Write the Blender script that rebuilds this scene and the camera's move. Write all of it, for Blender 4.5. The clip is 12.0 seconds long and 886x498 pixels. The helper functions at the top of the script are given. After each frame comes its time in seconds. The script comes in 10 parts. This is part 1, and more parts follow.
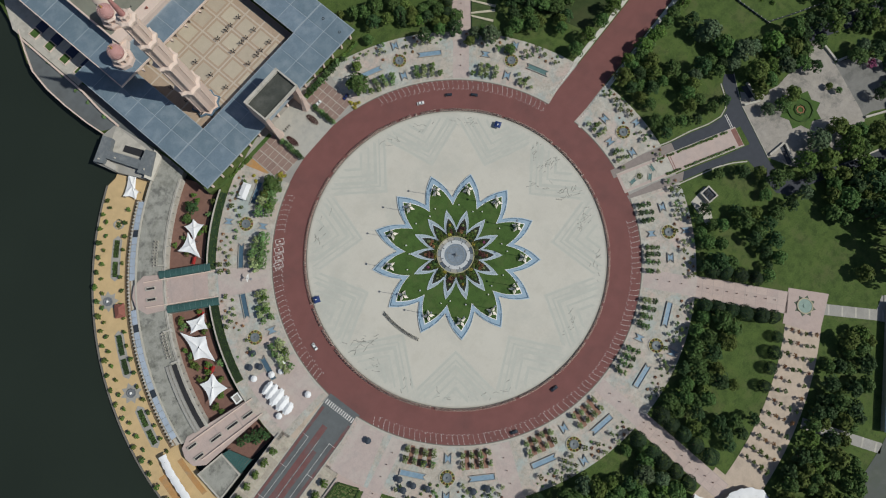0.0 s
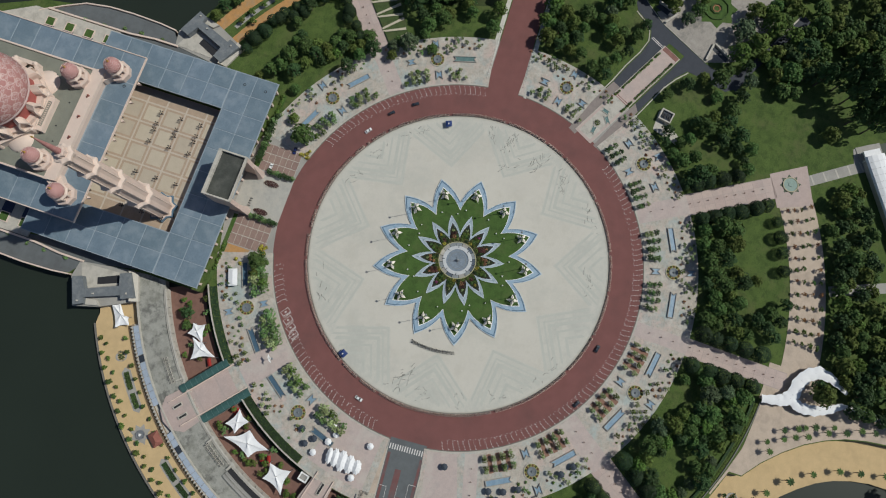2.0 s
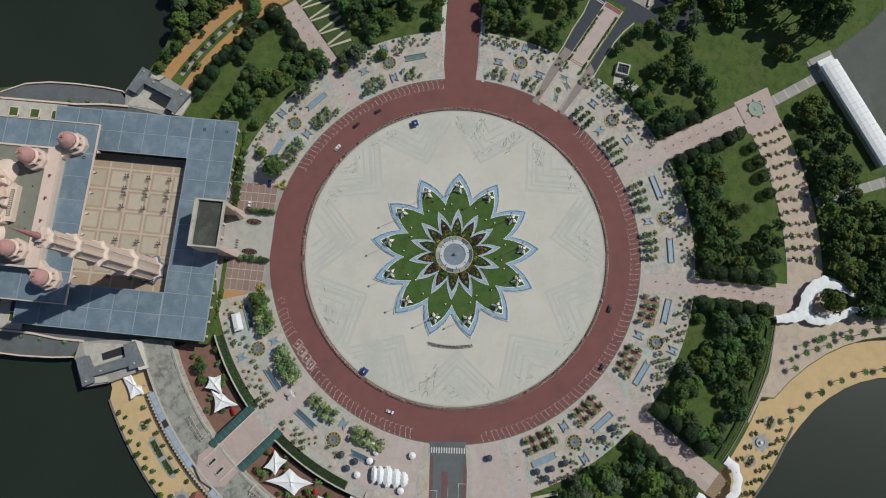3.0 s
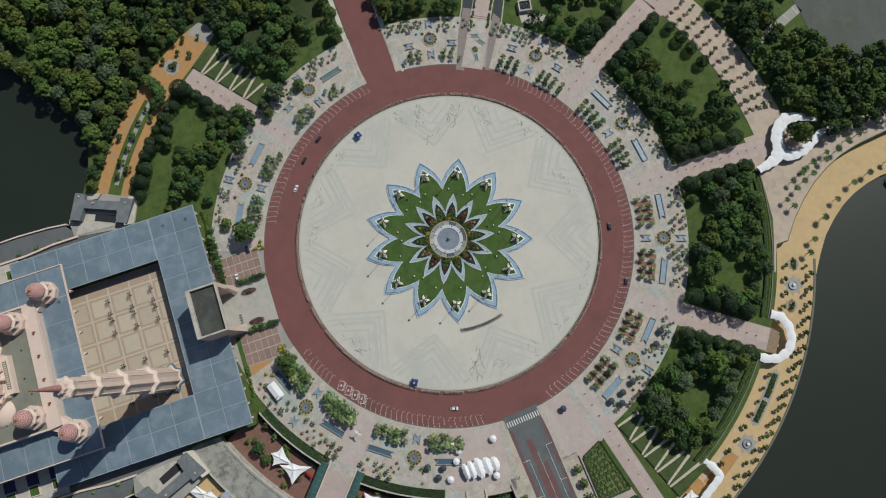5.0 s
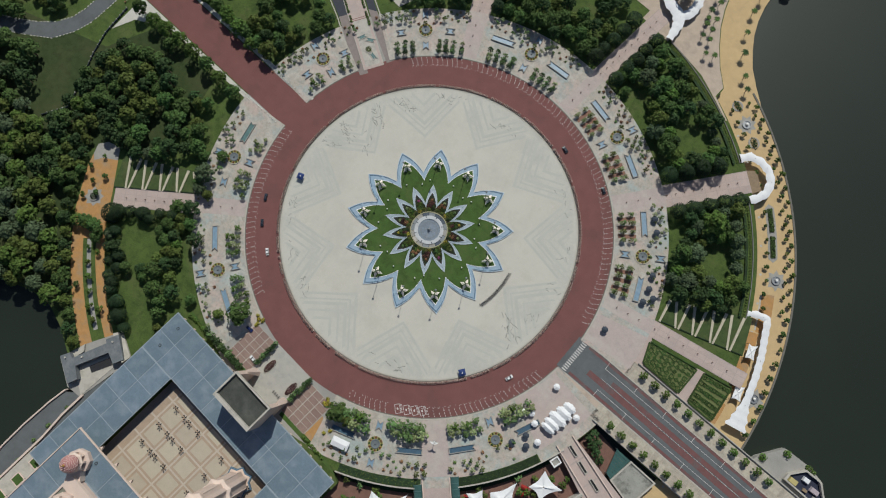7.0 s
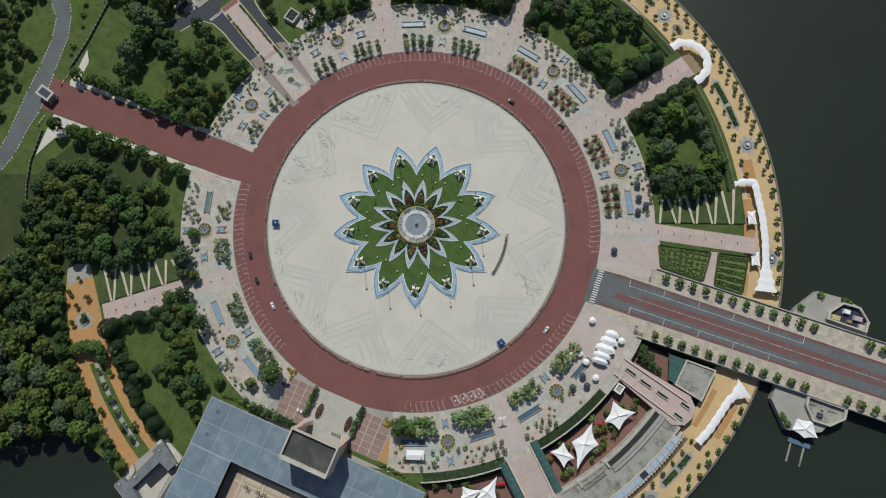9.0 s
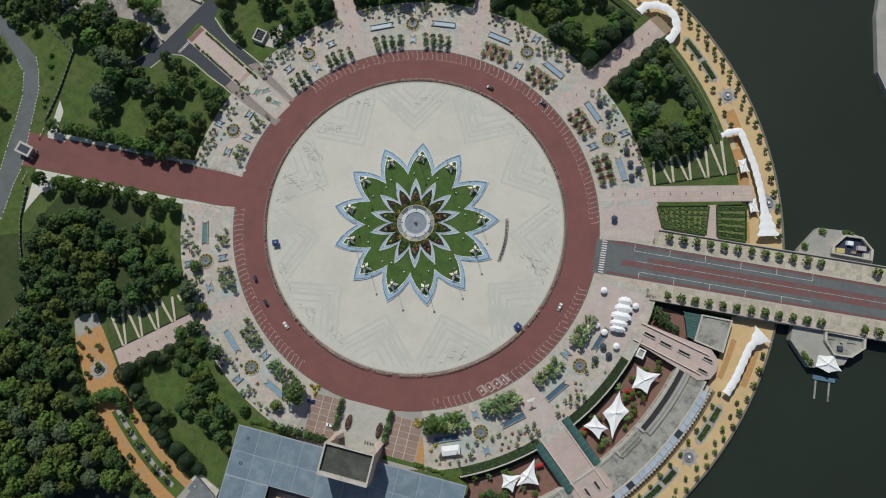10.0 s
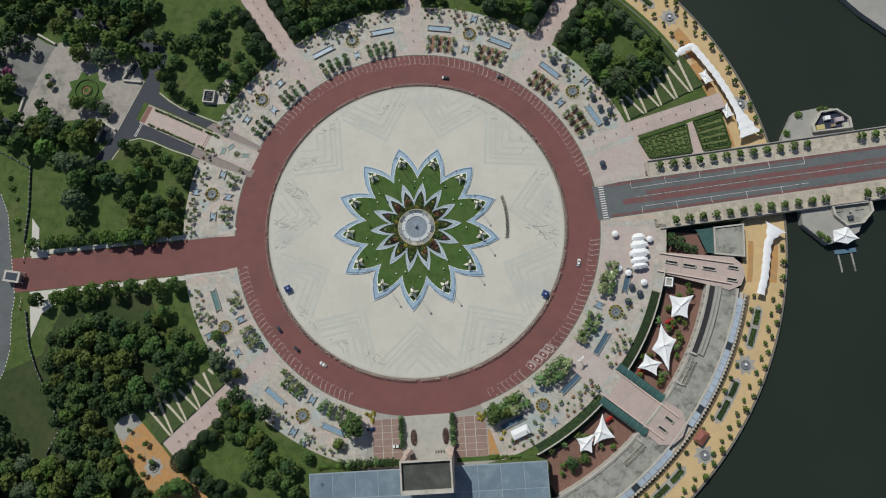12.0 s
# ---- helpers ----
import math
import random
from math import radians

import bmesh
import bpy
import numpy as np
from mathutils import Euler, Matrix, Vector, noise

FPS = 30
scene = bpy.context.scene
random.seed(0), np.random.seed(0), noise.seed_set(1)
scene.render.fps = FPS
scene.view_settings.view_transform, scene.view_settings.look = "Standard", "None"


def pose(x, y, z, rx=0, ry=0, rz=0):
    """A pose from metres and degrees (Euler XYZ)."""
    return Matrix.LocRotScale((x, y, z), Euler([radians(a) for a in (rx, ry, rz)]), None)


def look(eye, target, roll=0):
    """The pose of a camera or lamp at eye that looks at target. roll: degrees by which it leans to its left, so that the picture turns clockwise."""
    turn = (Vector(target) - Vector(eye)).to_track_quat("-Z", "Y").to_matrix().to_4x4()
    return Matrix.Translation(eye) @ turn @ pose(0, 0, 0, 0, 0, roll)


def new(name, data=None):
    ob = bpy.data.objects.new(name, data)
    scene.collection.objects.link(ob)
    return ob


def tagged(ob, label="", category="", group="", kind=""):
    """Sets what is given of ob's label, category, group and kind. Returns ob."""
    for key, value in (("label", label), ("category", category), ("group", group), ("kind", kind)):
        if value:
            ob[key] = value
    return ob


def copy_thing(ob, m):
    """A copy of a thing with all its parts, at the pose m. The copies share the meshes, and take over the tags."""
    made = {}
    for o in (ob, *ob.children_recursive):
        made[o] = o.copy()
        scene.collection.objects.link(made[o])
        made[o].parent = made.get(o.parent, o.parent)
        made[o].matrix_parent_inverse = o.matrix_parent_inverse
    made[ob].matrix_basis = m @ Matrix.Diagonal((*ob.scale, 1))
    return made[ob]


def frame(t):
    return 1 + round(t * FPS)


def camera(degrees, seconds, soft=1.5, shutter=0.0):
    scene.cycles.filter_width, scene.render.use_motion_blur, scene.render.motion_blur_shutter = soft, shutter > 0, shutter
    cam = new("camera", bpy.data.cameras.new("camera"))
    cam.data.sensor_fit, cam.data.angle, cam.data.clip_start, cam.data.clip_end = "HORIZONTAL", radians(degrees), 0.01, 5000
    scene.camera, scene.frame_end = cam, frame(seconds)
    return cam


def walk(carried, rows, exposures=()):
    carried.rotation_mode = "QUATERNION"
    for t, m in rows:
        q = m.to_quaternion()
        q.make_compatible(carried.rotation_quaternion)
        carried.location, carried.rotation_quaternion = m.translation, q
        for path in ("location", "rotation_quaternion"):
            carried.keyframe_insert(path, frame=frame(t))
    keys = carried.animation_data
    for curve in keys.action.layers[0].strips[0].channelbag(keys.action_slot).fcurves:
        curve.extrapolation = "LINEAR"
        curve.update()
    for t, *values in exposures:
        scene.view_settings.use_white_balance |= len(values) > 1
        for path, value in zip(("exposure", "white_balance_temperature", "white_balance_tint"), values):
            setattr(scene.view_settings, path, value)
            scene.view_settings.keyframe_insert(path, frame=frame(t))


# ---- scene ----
# camera and its way
cam = camera(70.1, 12.0, soft=1.1)
PATH = [
    (0, (50.038, 29.635, 364.069), (49.783, 29.43, 362.096), 1.1),
    (0.5, (51.863, 24.583, 363.998), (51.584, 24.397, 362.026), 1.3),
    (1, (53.683, 19.545, 363.89), (53.386, 19.381, 361.919), 0.9),
    (1.5, (55.485, 14.53, 363.761), (55.174, 14.391, 361.79), 0.5),
    (2, (57.228, 9.552, 363.636), (56.903, 9.444, 361.665), 0.2),
    (2.5, (58.848, 4.624, 363.519), (58.515, 4.55, 361.548), -0.5),
    (3, (60.301, -0.257, 363.407), (59.965, -0.295, 361.436), -1.0),
    (5, (65.238, -19.617, 362.707), (64.913, -19.538, 360.735), -5.1),
    (5.5, (65.897, -24.418, 362.664), (65.581, -24.31, 360.692), -6.2),
    (6, (65.91, -29.167, 362.651), (65.605, -29.03, 360.68), -7.3),
    (6.5, (65.231, -33.845, 362.642), (64.944, -33.677, 360.67), -8.1),
    (7, (63.853, -38.428, 362.665), (63.586, -38.232, 360.692), -8.8),
    (9, (55.44, -56.12, 363.093), (55.253, -55.856, 361.119), -12.6),
    (9.5, (52.404, -59.921, 363.114), (52.232, -59.648, 361.14), -14.0),
    (10, (48.962, -63.392, 363.132), (48.806, -63.109, 361.158), -15.0),
    (10.5, (45.215, -66.57, 363.156), (45.074, -66.277, 361.183), -16.2),
    (11, (41.261, -69.497, 363.166), (41.135, -69.192, 361.193), -17.5),
    (11.5, (37.195, -72.245, 363.164), (37.085, -71.93, 361.192), -18.7),
    (12, (33.092, -74.914, 363.151), (32.998, -74.585, 361.181), -19.9),
]
walk(cam, [(t, look(eye, target, roll)) for t, eye, target, roll in PATH],
     exposures=((0, -0.08), (3, -0.12), (6.5, -0.09), (9, -0.04), (12, -0.02)))

# light: tropical sun through thin haze
SUN_AZ, SUN_EL = 120.0, 49.0
world = bpy.data.worlds.new("sky")
scene.world = world
world.use_nodes = True
wn, wl = world.node_tree.nodes, world.node_tree.links
sky = wn.new("ShaderNodeTexSky")
sky.sky_type = "NISHITA"
sky.sun_disc = False
sky.sun_elevation = radians(SUN_EL)
sky.sun_rotation = radians(90 - SUN_AZ)
sky.air_density, sky.dust_density, sky.ozone_density = 1.0, 0.8, 1.6
wn["Background"].inputs["Strength"].default_value = 0.059
wl.new(sky.outputs["Color"], wn["Background"].inputs["Color"])
lamp = bpy.data.lights.new("sun", "SUN")
lamp.energy, lamp.angle, lamp.color = 3.32, radians(0.6), (0.985, 0.985, 0.92)
sun_dir = Vector((math.cos(radians(SUN_AZ)) * math.cos(radians(SUN_EL)), math.sin(radians(SUN_AZ)) * math.cos(radians(SUN_EL)), math.sin(radians(SUN_EL))))
sun = new("sun", lamp)
sun.matrix_world = look(sun_dir * 900, (0, 0, 0))


# ---------------------------------------------------------------- materials
def mat(name, col, rough=0.85, var=0.18, scale=0.5, fine=4.0, bump=0.0, metal=0.0, tint=None, obj=0.0, island=0.0, stain=None, stain_amt=0.35, stain_scale=0.06, spec=0.3, patch=None):
    """Procedural surface: base colour with coarse and fine variation in metres, optional stains, per-object and per-island variation."""
    m = bpy.data.materials.new(name)
    m.use_nodes = True
    n, l = m.node_tree.nodes, m.node_tree.links
    b = n["Principled BSDF"]
    geo = n.new("ShaderNodeNewGeometry")
    coarse = n.new("ShaderNodeTexNoise")
    coarse.inputs["Scale"].default_value, coarse.inputs["Detail"].default_value = scale, 5
    fine_n = n.new("ShaderNodeTexNoise")
    fine_n.inputs["Scale"].default_value, fine_n.inputs["Detail"].default_value = fine, 3
    l.new(geo.outputs["Position"], coarse.inputs["Vector"])
    l.new(geo.outputs["Position"], fine_n.inputs["Vector"])
    mix = n.new("ShaderNodeMix")
    mix.data_type = "RGBA"
    dark = [c * (1 - var) for c in col]
    light = [min(1, c * (1 + var)) for c in (tint or col)]
    mix.inputs["A"].default_value, mix.inputs["B"].default_value = (*dark, 1), (*light, 1)
    add = n.new("ShaderNodeMath")
    add.operation = "MULTIPLY_ADD"
    add.inputs[1].default_value = 0.5
    l.new(fine_n.outputs["Fac"], add.inputs[0])
    half = n.new("ShaderNodeMath")
    half.operation = "MULTIPLY"
    half.inputs[1].default_value = 0.5
    l.new(coarse.outputs["Fac"], half.inputs[0])
    l.new(half.outputs[0], add.inputs[2])
    ramp = n.new("ShaderNodeMapRange")
    ramp.inputs["From Min"].default_value, ramp.inputs["From Max"].default_value = 0.3, 0.7
    l.new(add.outputs[0], ramp.inputs["Value"])
    l.new(ramp.outputs["Result"], mix.inputs["Factor"])
    out = mix.outputs["Result"]
    if stain:
        st = n.new("ShaderNodeTexNoise")
        st.inputs["Scale"].default_value, st.inputs["Detail"].default_value, st.inputs["Roughness"].default_value = stain_scale, 8, 0.65
        l.new(geo.outputs["Position"], st.inputs["Vector"])
        sr = n.new("ShaderNodeMapRange")
        sr.inputs["From Min"].default_value, sr.inputs["From Max"].default_value, sr.inputs["To Max"].default_value = 0.48, 0.72, stain_amt
        l.new(st.outputs["Fac"], sr.inputs["Value"])
        sm = n.new("ShaderNodeMix")
        sm.data_type = "RGBA"
        l.new(sr.outputs["Result"], sm.inputs["Factor"])
        l.new(out, sm.inputs["A"])
        sm.inputs["B"].default_value = (*stain, 1)
        out = sm.outputs["Result"]
    for colour, size, amount, shift in patch or ():
        pn = n.new("ShaderNodeTexNoise")
        pn.inputs["Scale"].default_value, pn.inputs["Detail"].default_value, pn.inputs["Roughness"].default_value = size, 6, 0.7
        off = n.new("ShaderNodeVectorMath")
        off.inputs[1].default_value = (shift, shift * 0.7, 0)
        l.new(geo.outputs["Position"], off.inputs[0])
        l.new(off.outputs["Vector"], pn.inputs["Vector"])
        pr = n.new("ShaderNodeMapRange")
        pr.inputs["From Min"].default_value, pr.inputs["From Max"].default_value, pr.inputs["To Max"].default_value = 0.5, 0.62, amount
        l.new(pn.outputs["Fac"], pr.inputs["Value"])
        pm = n.new("ShaderNodeMix")
        pm.data_type = "RGBA"
        l.new(pr.outputs["Result"], pm.inputs["Factor"])
        l.new(out, pm.inputs["A"])
        pm.inputs["B"].default_value = (*colour, 1)
        out = pm.outputs["Result"]
    for amount, socket in ((obj, "object"), (island, "island")):
        if amount:
            if socket == "object":
                rnd = n.new("ShaderNodeObjectInfo").outputs["Random"]
            else:
                rnd = geo.outputs["Random Per Island"]
            mr = n.new("ShaderNodeMapRange")
            mr.inputs["To Min"].default_value, mr.inputs["To Max"].default_value = 1 - amount, 1 + amount
            l.new(rnd, mr.inputs["Value"])
            hsv = n.new("ShaderNodeHueSaturation")
            l.new(mr.outputs["Result"], hsv.inputs["Value"])
            hr = n.new("ShaderNodeMapRange")
            hr.inputs["To Min"].default_value, hr.inputs["To Max"].default_value = 0.5 - amount * 0.06, 0.5 + amount * 0.06
            l.new(rnd, hr.inputs["Value"])
            l.new(hr.outputs["Result"], hsv.inputs["Hue"])
            l.new(out, hsv.inputs["Color"])
            out = hsv.outputs["Color"]
    l.new(out, b.inputs["Base Color"])
    b.inputs["Roughness"].default_value, b.inputs["Metallic"].default_value = rough, metal
    b.inputs["Specular IOR Level"].default_value = spec
    if bump:
        bp = n.new("ShaderNodeBump")
        bp.inputs["Strength"].default_value, bp.inputs["Distance"].default_value = 0.6, bump
        l.new(fine_n.outputs["Fac"], bp.inputs["Height"])
        l.new(bp.outputs["Normal"], b.inputs["Normal"])
    return m


GRASS = mat("lawn_grass", (0.052, 0.092, 0.022), 0.95, 0.3, 0.12, 1.6, 0.05, tint=(0.082, 0.122, 0.03), patch=(((0.1, 0.1, 0.045), 0.06, 0.5, 0.0), ((0.085, 0.125, 0.03), 0.1, 0.6, 90.0), ((0.028, 0.05, 0.014), 0.25, 0.5, 200.0)))
GARDEN_GRASS = mat("garden_grass", (0.06, 0.112, 0.026), 0.95, 0.25, 0.25, 2.5, 0.05, patch=(((0.035, 0.065, 0.016), 0.18, 0.6, 0.0), ((0.09, 0.125, 0.04), 0.1, 0.5, 70.0)))
PALM_PAVE = mat("palm_walk_paving", (0.5, 0.405, 0.32), 0.85, 0.12, 0.3, 3.0, 0.005, stain=(0.3, 0.245, 0.2), stain_amt=0.6, stain_scale=0.14)
GARDEN_PAVE = mat("garden_paving", (0.33, 0.3, 0.265), 0.88, 0.2, 0.3, 2.0, 0.01, patch=(((0.16, 0.155, 0.14), 0.07, 0.8, 0.0), ((0.4, 0.36, 0.31), 0.15, 0.5, 60.0)))
MOUTH_PAVE = mat("pink_plaza_granite", (0.468, 0.385, 0.352), 0.82, 0.1, 0.3, 1.5, 0.005, patch=(((0.5, 0.45, 0.4), 0.08, 0.7, 0.0), ((0.38, 0.33, 0.31), 0.2, 0.4, 50.0)))
WALK_PALE = mat("white_pavement", (0.56, 0.54, 0.48), 0.85, 0.12, 0.4, 3.0, 0.005, patch=(((0.42, 0.41, 0.37), 0.2, 0.5, 0.0),))
PARTERRE_SOIL = mat("parterre_ground", (0.135, 0.155, 0.06), 0.95, 0.3, 0.5, 3.0, 0.02)
YARD = mat("grey_yard", (0.1, 0.108, 0.098), 0.88, 0.12, 0.1, 2.0, 0.01, patch=(((0.085, 0.1, 0.07), 0.03, 0.8, 0.0), ((0.13, 0.136, 0.122), 0.08, 0.5, 60.0)))
WOOD_FLOOR = mat("woodland_floor", (0.04, 0.06, 0.02), 0.97, 0.35, 0.3, 2.0, 0.1, stain=(0.09, 0.085, 0.04), stain_amt=0.6, stain_scale=0.035)
RED_ROAD = mat("red_asphalt", (0.19, 0.08, 0.072), 0.88, 0.12, 0.15, 5.0, 0.01, stain=(0.115, 0.062, 0.058), stain_amt=0.5, stain_scale=0.05)
RED_LANE = mat("worn_red_lane", (0.175, 0.082, 0.078), 0.88, 0.15, 0.3, 5.0, 0.01, patch=(((0.13, 0.115, 0.115), 0.09, 0.7, 0.0), ((0.14, 0.07, 0.068), 0.3, 0.5, 40.0)))
ASPHALT = mat("grey_asphalt", (0.125, 0.135, 0.138), 0.88, 0.14, 0.3, 6.0, 0.01, stain=(0.07, 0.07, 0.07), stain_amt=0.5, stain_scale=0.08)
DARK_ASPHALT = mat("dark_asphalt", (0.055, 0.06, 0.072), 0.86, 0.15, 0.3, 6.0, 0.01)
DISC = mat("pale_granite", (0.508, 0.497, 0.437), 0.75, 0.05, 0.05, 1.5, 0.0, tint=(0.54, 0.52, 0.455), patch=(((0.43, 0.43, 0.385), 0.03, 0.7, 40.0), ((0.46, 0.45, 0.4), 0.15, 0.5, 10.0), ((0.57, 0.54, 0.475), 0.05, 0.6, 120.0)))
DISC_WARM = mat("warm_granite", (0.545, 0.513, 0.448), 0.75, 0.05, 0.05, 1.5, 0.0, tint=(0.555, 0.525, 0.455), patch=(((0.46, 0.45, 0.395), 0.03, 0.55, 40.0), ((0.5, 0.47, 0.4), 0.12, 0.5, 10.0), ((0.575, 0.545, 0.475), 0.05, 0.6, 120.0)))
DISC_MARK = mat("grey_granite_inlay", (0.468, 0.468, 0.414), 0.75, 0.05, 0.2, 2.0, stain=(0.505, 0.5, 0.44), stain_amt=1.0, stain_scale=0.07)
SKID = mat("tyre_scuff", (0.27, 0.265, 0.235), 0.8, 0.25, 0.4, 3.0, stain=(0.47, 0.46, 0.41), stain_amt=0.9, stain_scale=0.3)
# teal-grey patches put bluish shade tints into the paving; the rest is stone tone
PLAZA = mat("plaza_granite", (0.43, 0.4, 0.335), 0.8, 0.15, 0.16, 1.2, 0.005, tint=(0.46, 0.395, 0.34), patch=(((0.37, 0.43, 0.415), 0.055, 0.9, 0.0), ((0.53, 0.41, 0.36), 0.045, 0.85, 80.0), ((0.55, 0.53, 0.47), 0.12, 0.6, 190.0), ((0.3, 0.33, 0.31), 0.18, 0.5, 410.0), ((0.25, 0.24, 0.2), 0.5, 0.4, 300.0)))
PINK_PATH = mat("pink_granite", (0.475, 0.375, 0.335), 0.82, 0.1, 0.3, 1.5, 0.005, obj=0.06, stain=(0.36, 0.32, 0.3), stain_amt=0.5, stain_scale=0.1)
PATH_SEAM = mat("path_seam", (0.41, 0.335, 0.305), 0.85, 0.1)
KERB = mat("kerb_stone", (0.46, 0.43, 0.37), 0.85, 0.15, 0.5, 3.0)
KERB_DARK = mat("dark_gutter", (0.16, 0.15, 0.13), 0.85, 0.2, 0.5, 3.0)
TILE_BLUE = mat("blue_mosaic", (0.2, 0.3, 0.39), 0.4, 0.15, 0.6, 3.0, stain=(0.32, 0.41, 0.46), stain_amt=0.5, stain_scale=0.3, spec=0.5)
TILE_PALE = mat("pale_blue_tile", (0.3, 0.4, 0.49), 0.5, 0.12, 0.5, 3.0, stain=(0.24, 0.38, 0.5), stain_amt=0.7, stain_scale=0.25)
RIM_PALE = mat("pale_rim_tile", (0.5, 0.56, 0.6), 0.5, 0.12, 0.5, 3.0)
BED_LIP = mat("bed_dark_brick", (0.05, 0.038, 0.036), 0.9, 0.25, 0.8, 4.0)
TILE_DEEP = mat("deep_blue_tile", (0.1, 0.17, 0.24), 0.4, 0.2, 0.6, 3.0)
TEAL_POOL = mat("teal_pool", (0.12, 0.2, 0.19), 0.25, 0.2, 0.4, 2.0, spec=0.6)
YELLOW_PAVE = mat("ochre_paving", (0.56, 0.405, 0.215), 0.85, 0.1, 0.3, 2.0, 0.005, stain=(0.42, 0.3, 0.16), stain_amt=0.5, stain_scale=0.12)
ORANGE_PAVE = mat("orange_paving", (0.45, 0.245, 0.095), 0.88, 0.18, 0.4, 2.0, 0.005, stain=(0.33, 0.26, 0.17), stain_amt=0.85, stain_scale=0.14)
GREY_PAVE = mat("grey_paving", (0.34, 0.325, 0.295), 0.85, 0.15, 0.4, 2.0, 0.005, stain=(0.22, 0.21, 0.19), stain_amt=0.5, stain_scale=0.1)
CONCRETE = mat("weathered_concrete", (0.31, 0.305, 0.27), 0.9, 0.2, 0.2, 2.5, 0.01, patch=(((0.17, 0.168, 0.14), 0.09, 0.7, 0.0), ((0.37, 0.36, 0.32), 0.2, 0.5, 60.0), ((0.06, 0.06, 0.055), 0.13, 0.6, 150.0)))
PALE_CONC = mat("pale_concrete", (0.47, 0.44, 0.385), 0.85, 0.14, 0.3, 3.0, 0.005, patch=(((0.3, 0.28, 0.24), 0.2, 0.5, 0.0), ((0.54, 0.5, 0.43), 0.35, 0.5, 60.0)))
BRIDGE_PAVE = mat("bridge_paving", (0.44, 0.395, 0.32), 0.85, 0.2, 0.5, 3.0, 0.005, obj=0.12, patch=(((0.28, 0.25, 0.2), 0.3, 0.5, 0.0),))
FORECOURT = mat("forecourt_paving", (0.41, 0.395, 0.355), 0.85, 0.1, 0.3, 2.0, 0.005, patch=(((0.31, 0.31, 0.29), 0.09, 0.6, 0.0), ((0.47, 0.44, 0.38), 0.15, 0.5, 60.0)))
BROWN_PAVE = mat("brown_brick_paving", (0.19, 0.105, 0.083), 0.88, 0.22, 0.5, 3.0, 0.01, stain=(0.24, 0.14, 0.1), stain_amt=0.5, stain_scale=0.12)
STRIP_PAVE = mat("planting_strip_brick", (0.26, 0.145, 0.105), 0.9, 0.2, 0.5, 3.0, 0.01)
BAY_PAVE = mat("parking_bay_paving", (0.27, 0.185, 0.155), 0.88, 0.15, 0.4, 3.0, 0.005, obj=0.08)
SOIL = mat("flower_bed", (0.026, 0.034, 0.016), 0.95, 0.35, 0.8, 4.0, 0.03)
ROOF = mat("blue_grey_roof_sheet", (0.15, 0.205, 0.25), 0.55, 0.12, 0.12, 1.2, obj=0.08, stain=(0.25, 0.295, 0.33), stain_amt=0.75, stain_scale=0.12, spec=0.4)
ROOF_SEAM = mat("roof_seam", (0.28, 0.325, 0.36), 0.6, 0.1)
ROOF_GREY = mat("grey_green_roof", (0.21, 0.215, 0.175), 0.85, 0.12, 0.2, 2.0, 0.005, stain=(0.13, 0.13, 0.105), stain_amt=0.5, stain_scale=0.12)
PINK_STONE = mat("rose_granite", (0.58, 0.455, 0.39), 0.7, 0.07, 0.2, 2.0, 0.005, stain=(0.5, 0.37, 0.3), stain_amt=0.35, stain_scale=0.15)
PINK_TRIM = mat("rose_trim", (0.66, 0.53, 0.45), 0.7, 0.06, 0.3, 2.0)
DOME_RED = mat("dome_rose_tile", (0.4, 0.185, 0.17), 0.6, 0.12, 0.4, 3.0, stain=(0.48, 0.28, 0.26), stain_amt=0.5, stain_scale=0.4)
DOME_LINE = mat("dome_pale_relief", (0.58, 0.43, 0.4), 0.65, 0.08, 0.4, 3.0)
COURT = mat("courtyard_stone", (0.47, 0.405, 0.315), 0.8, 0.08, 0.3, 2.0, obj=0.07)
COURT_BAND = mat("courtyard_band", (0.4, 0.305, 0.225), 0.8, 0.12, 0.4, 2.0)
COURT_SEAM = mat("courtyard_joint", (0.5, 0.43, 0.35), 0.8, 0.08)
CANVAS = mat("white_canvas", (0.78, 0.78, 0.78), 0.7, 0.06, 0.4, 3.0)
CANVAS_BLUE = mat("awning_sheet", (0.55, 0.62, 0.7), 0.55, 0.1, 0.4, 3.0, obj=0.06)
GLASS_TEAL = mat("teal_glass_roof", (0.05, 0.11, 0.1), 0.25, 0.25, 0.3, 2.0, spec=0.6)
WHITE = mat("white_paint", (0.78, 0.77, 0.74), 0.7, 0.08, 0.6, 3.0)
LINE = mat("road_paint", (0.64, 0.62, 0.59), 0.8, 0.12, 0.6, 4.0, stain=(0.5, 0.4, 0.37), stain_amt=0.4, stain_scale=0.4)
METAL = mat("grey_steel", (0.3, 0.31, 0.32), 0.5, 0.1, metal=0.6)
BLACK = mat("dark_iron", (0.03, 0.03, 0.033), 0.6, 0.2)
DARKGREY = mat("dark_grey_fabric", (0.05, 0.062, 0.08), 0.8, 0.2, 1.0, 4.0)
BARK = mat("bark", (0.13, 0.1, 0.075), 0.95, 0.25, 1.0, 6.0, 0.02)
GOLD = mat("gilt_finial", (0.75, 0.5, 0.12), 0.35, 0.1, metal=0.8)
TIMBER = mat("weathered_timber", (0.27, 0.2, 0.13), 0.85, 0.25, 0.8, 5.0)
ROOF_RED = mat("red_brown_tiles", (0.26, 0.1, 0.075), 0.85, 0.2, 0.6, 4.0)
TYRE = mat("tyre_rubber", (0.02, 0.02, 0.02), 0.9, 0.2)
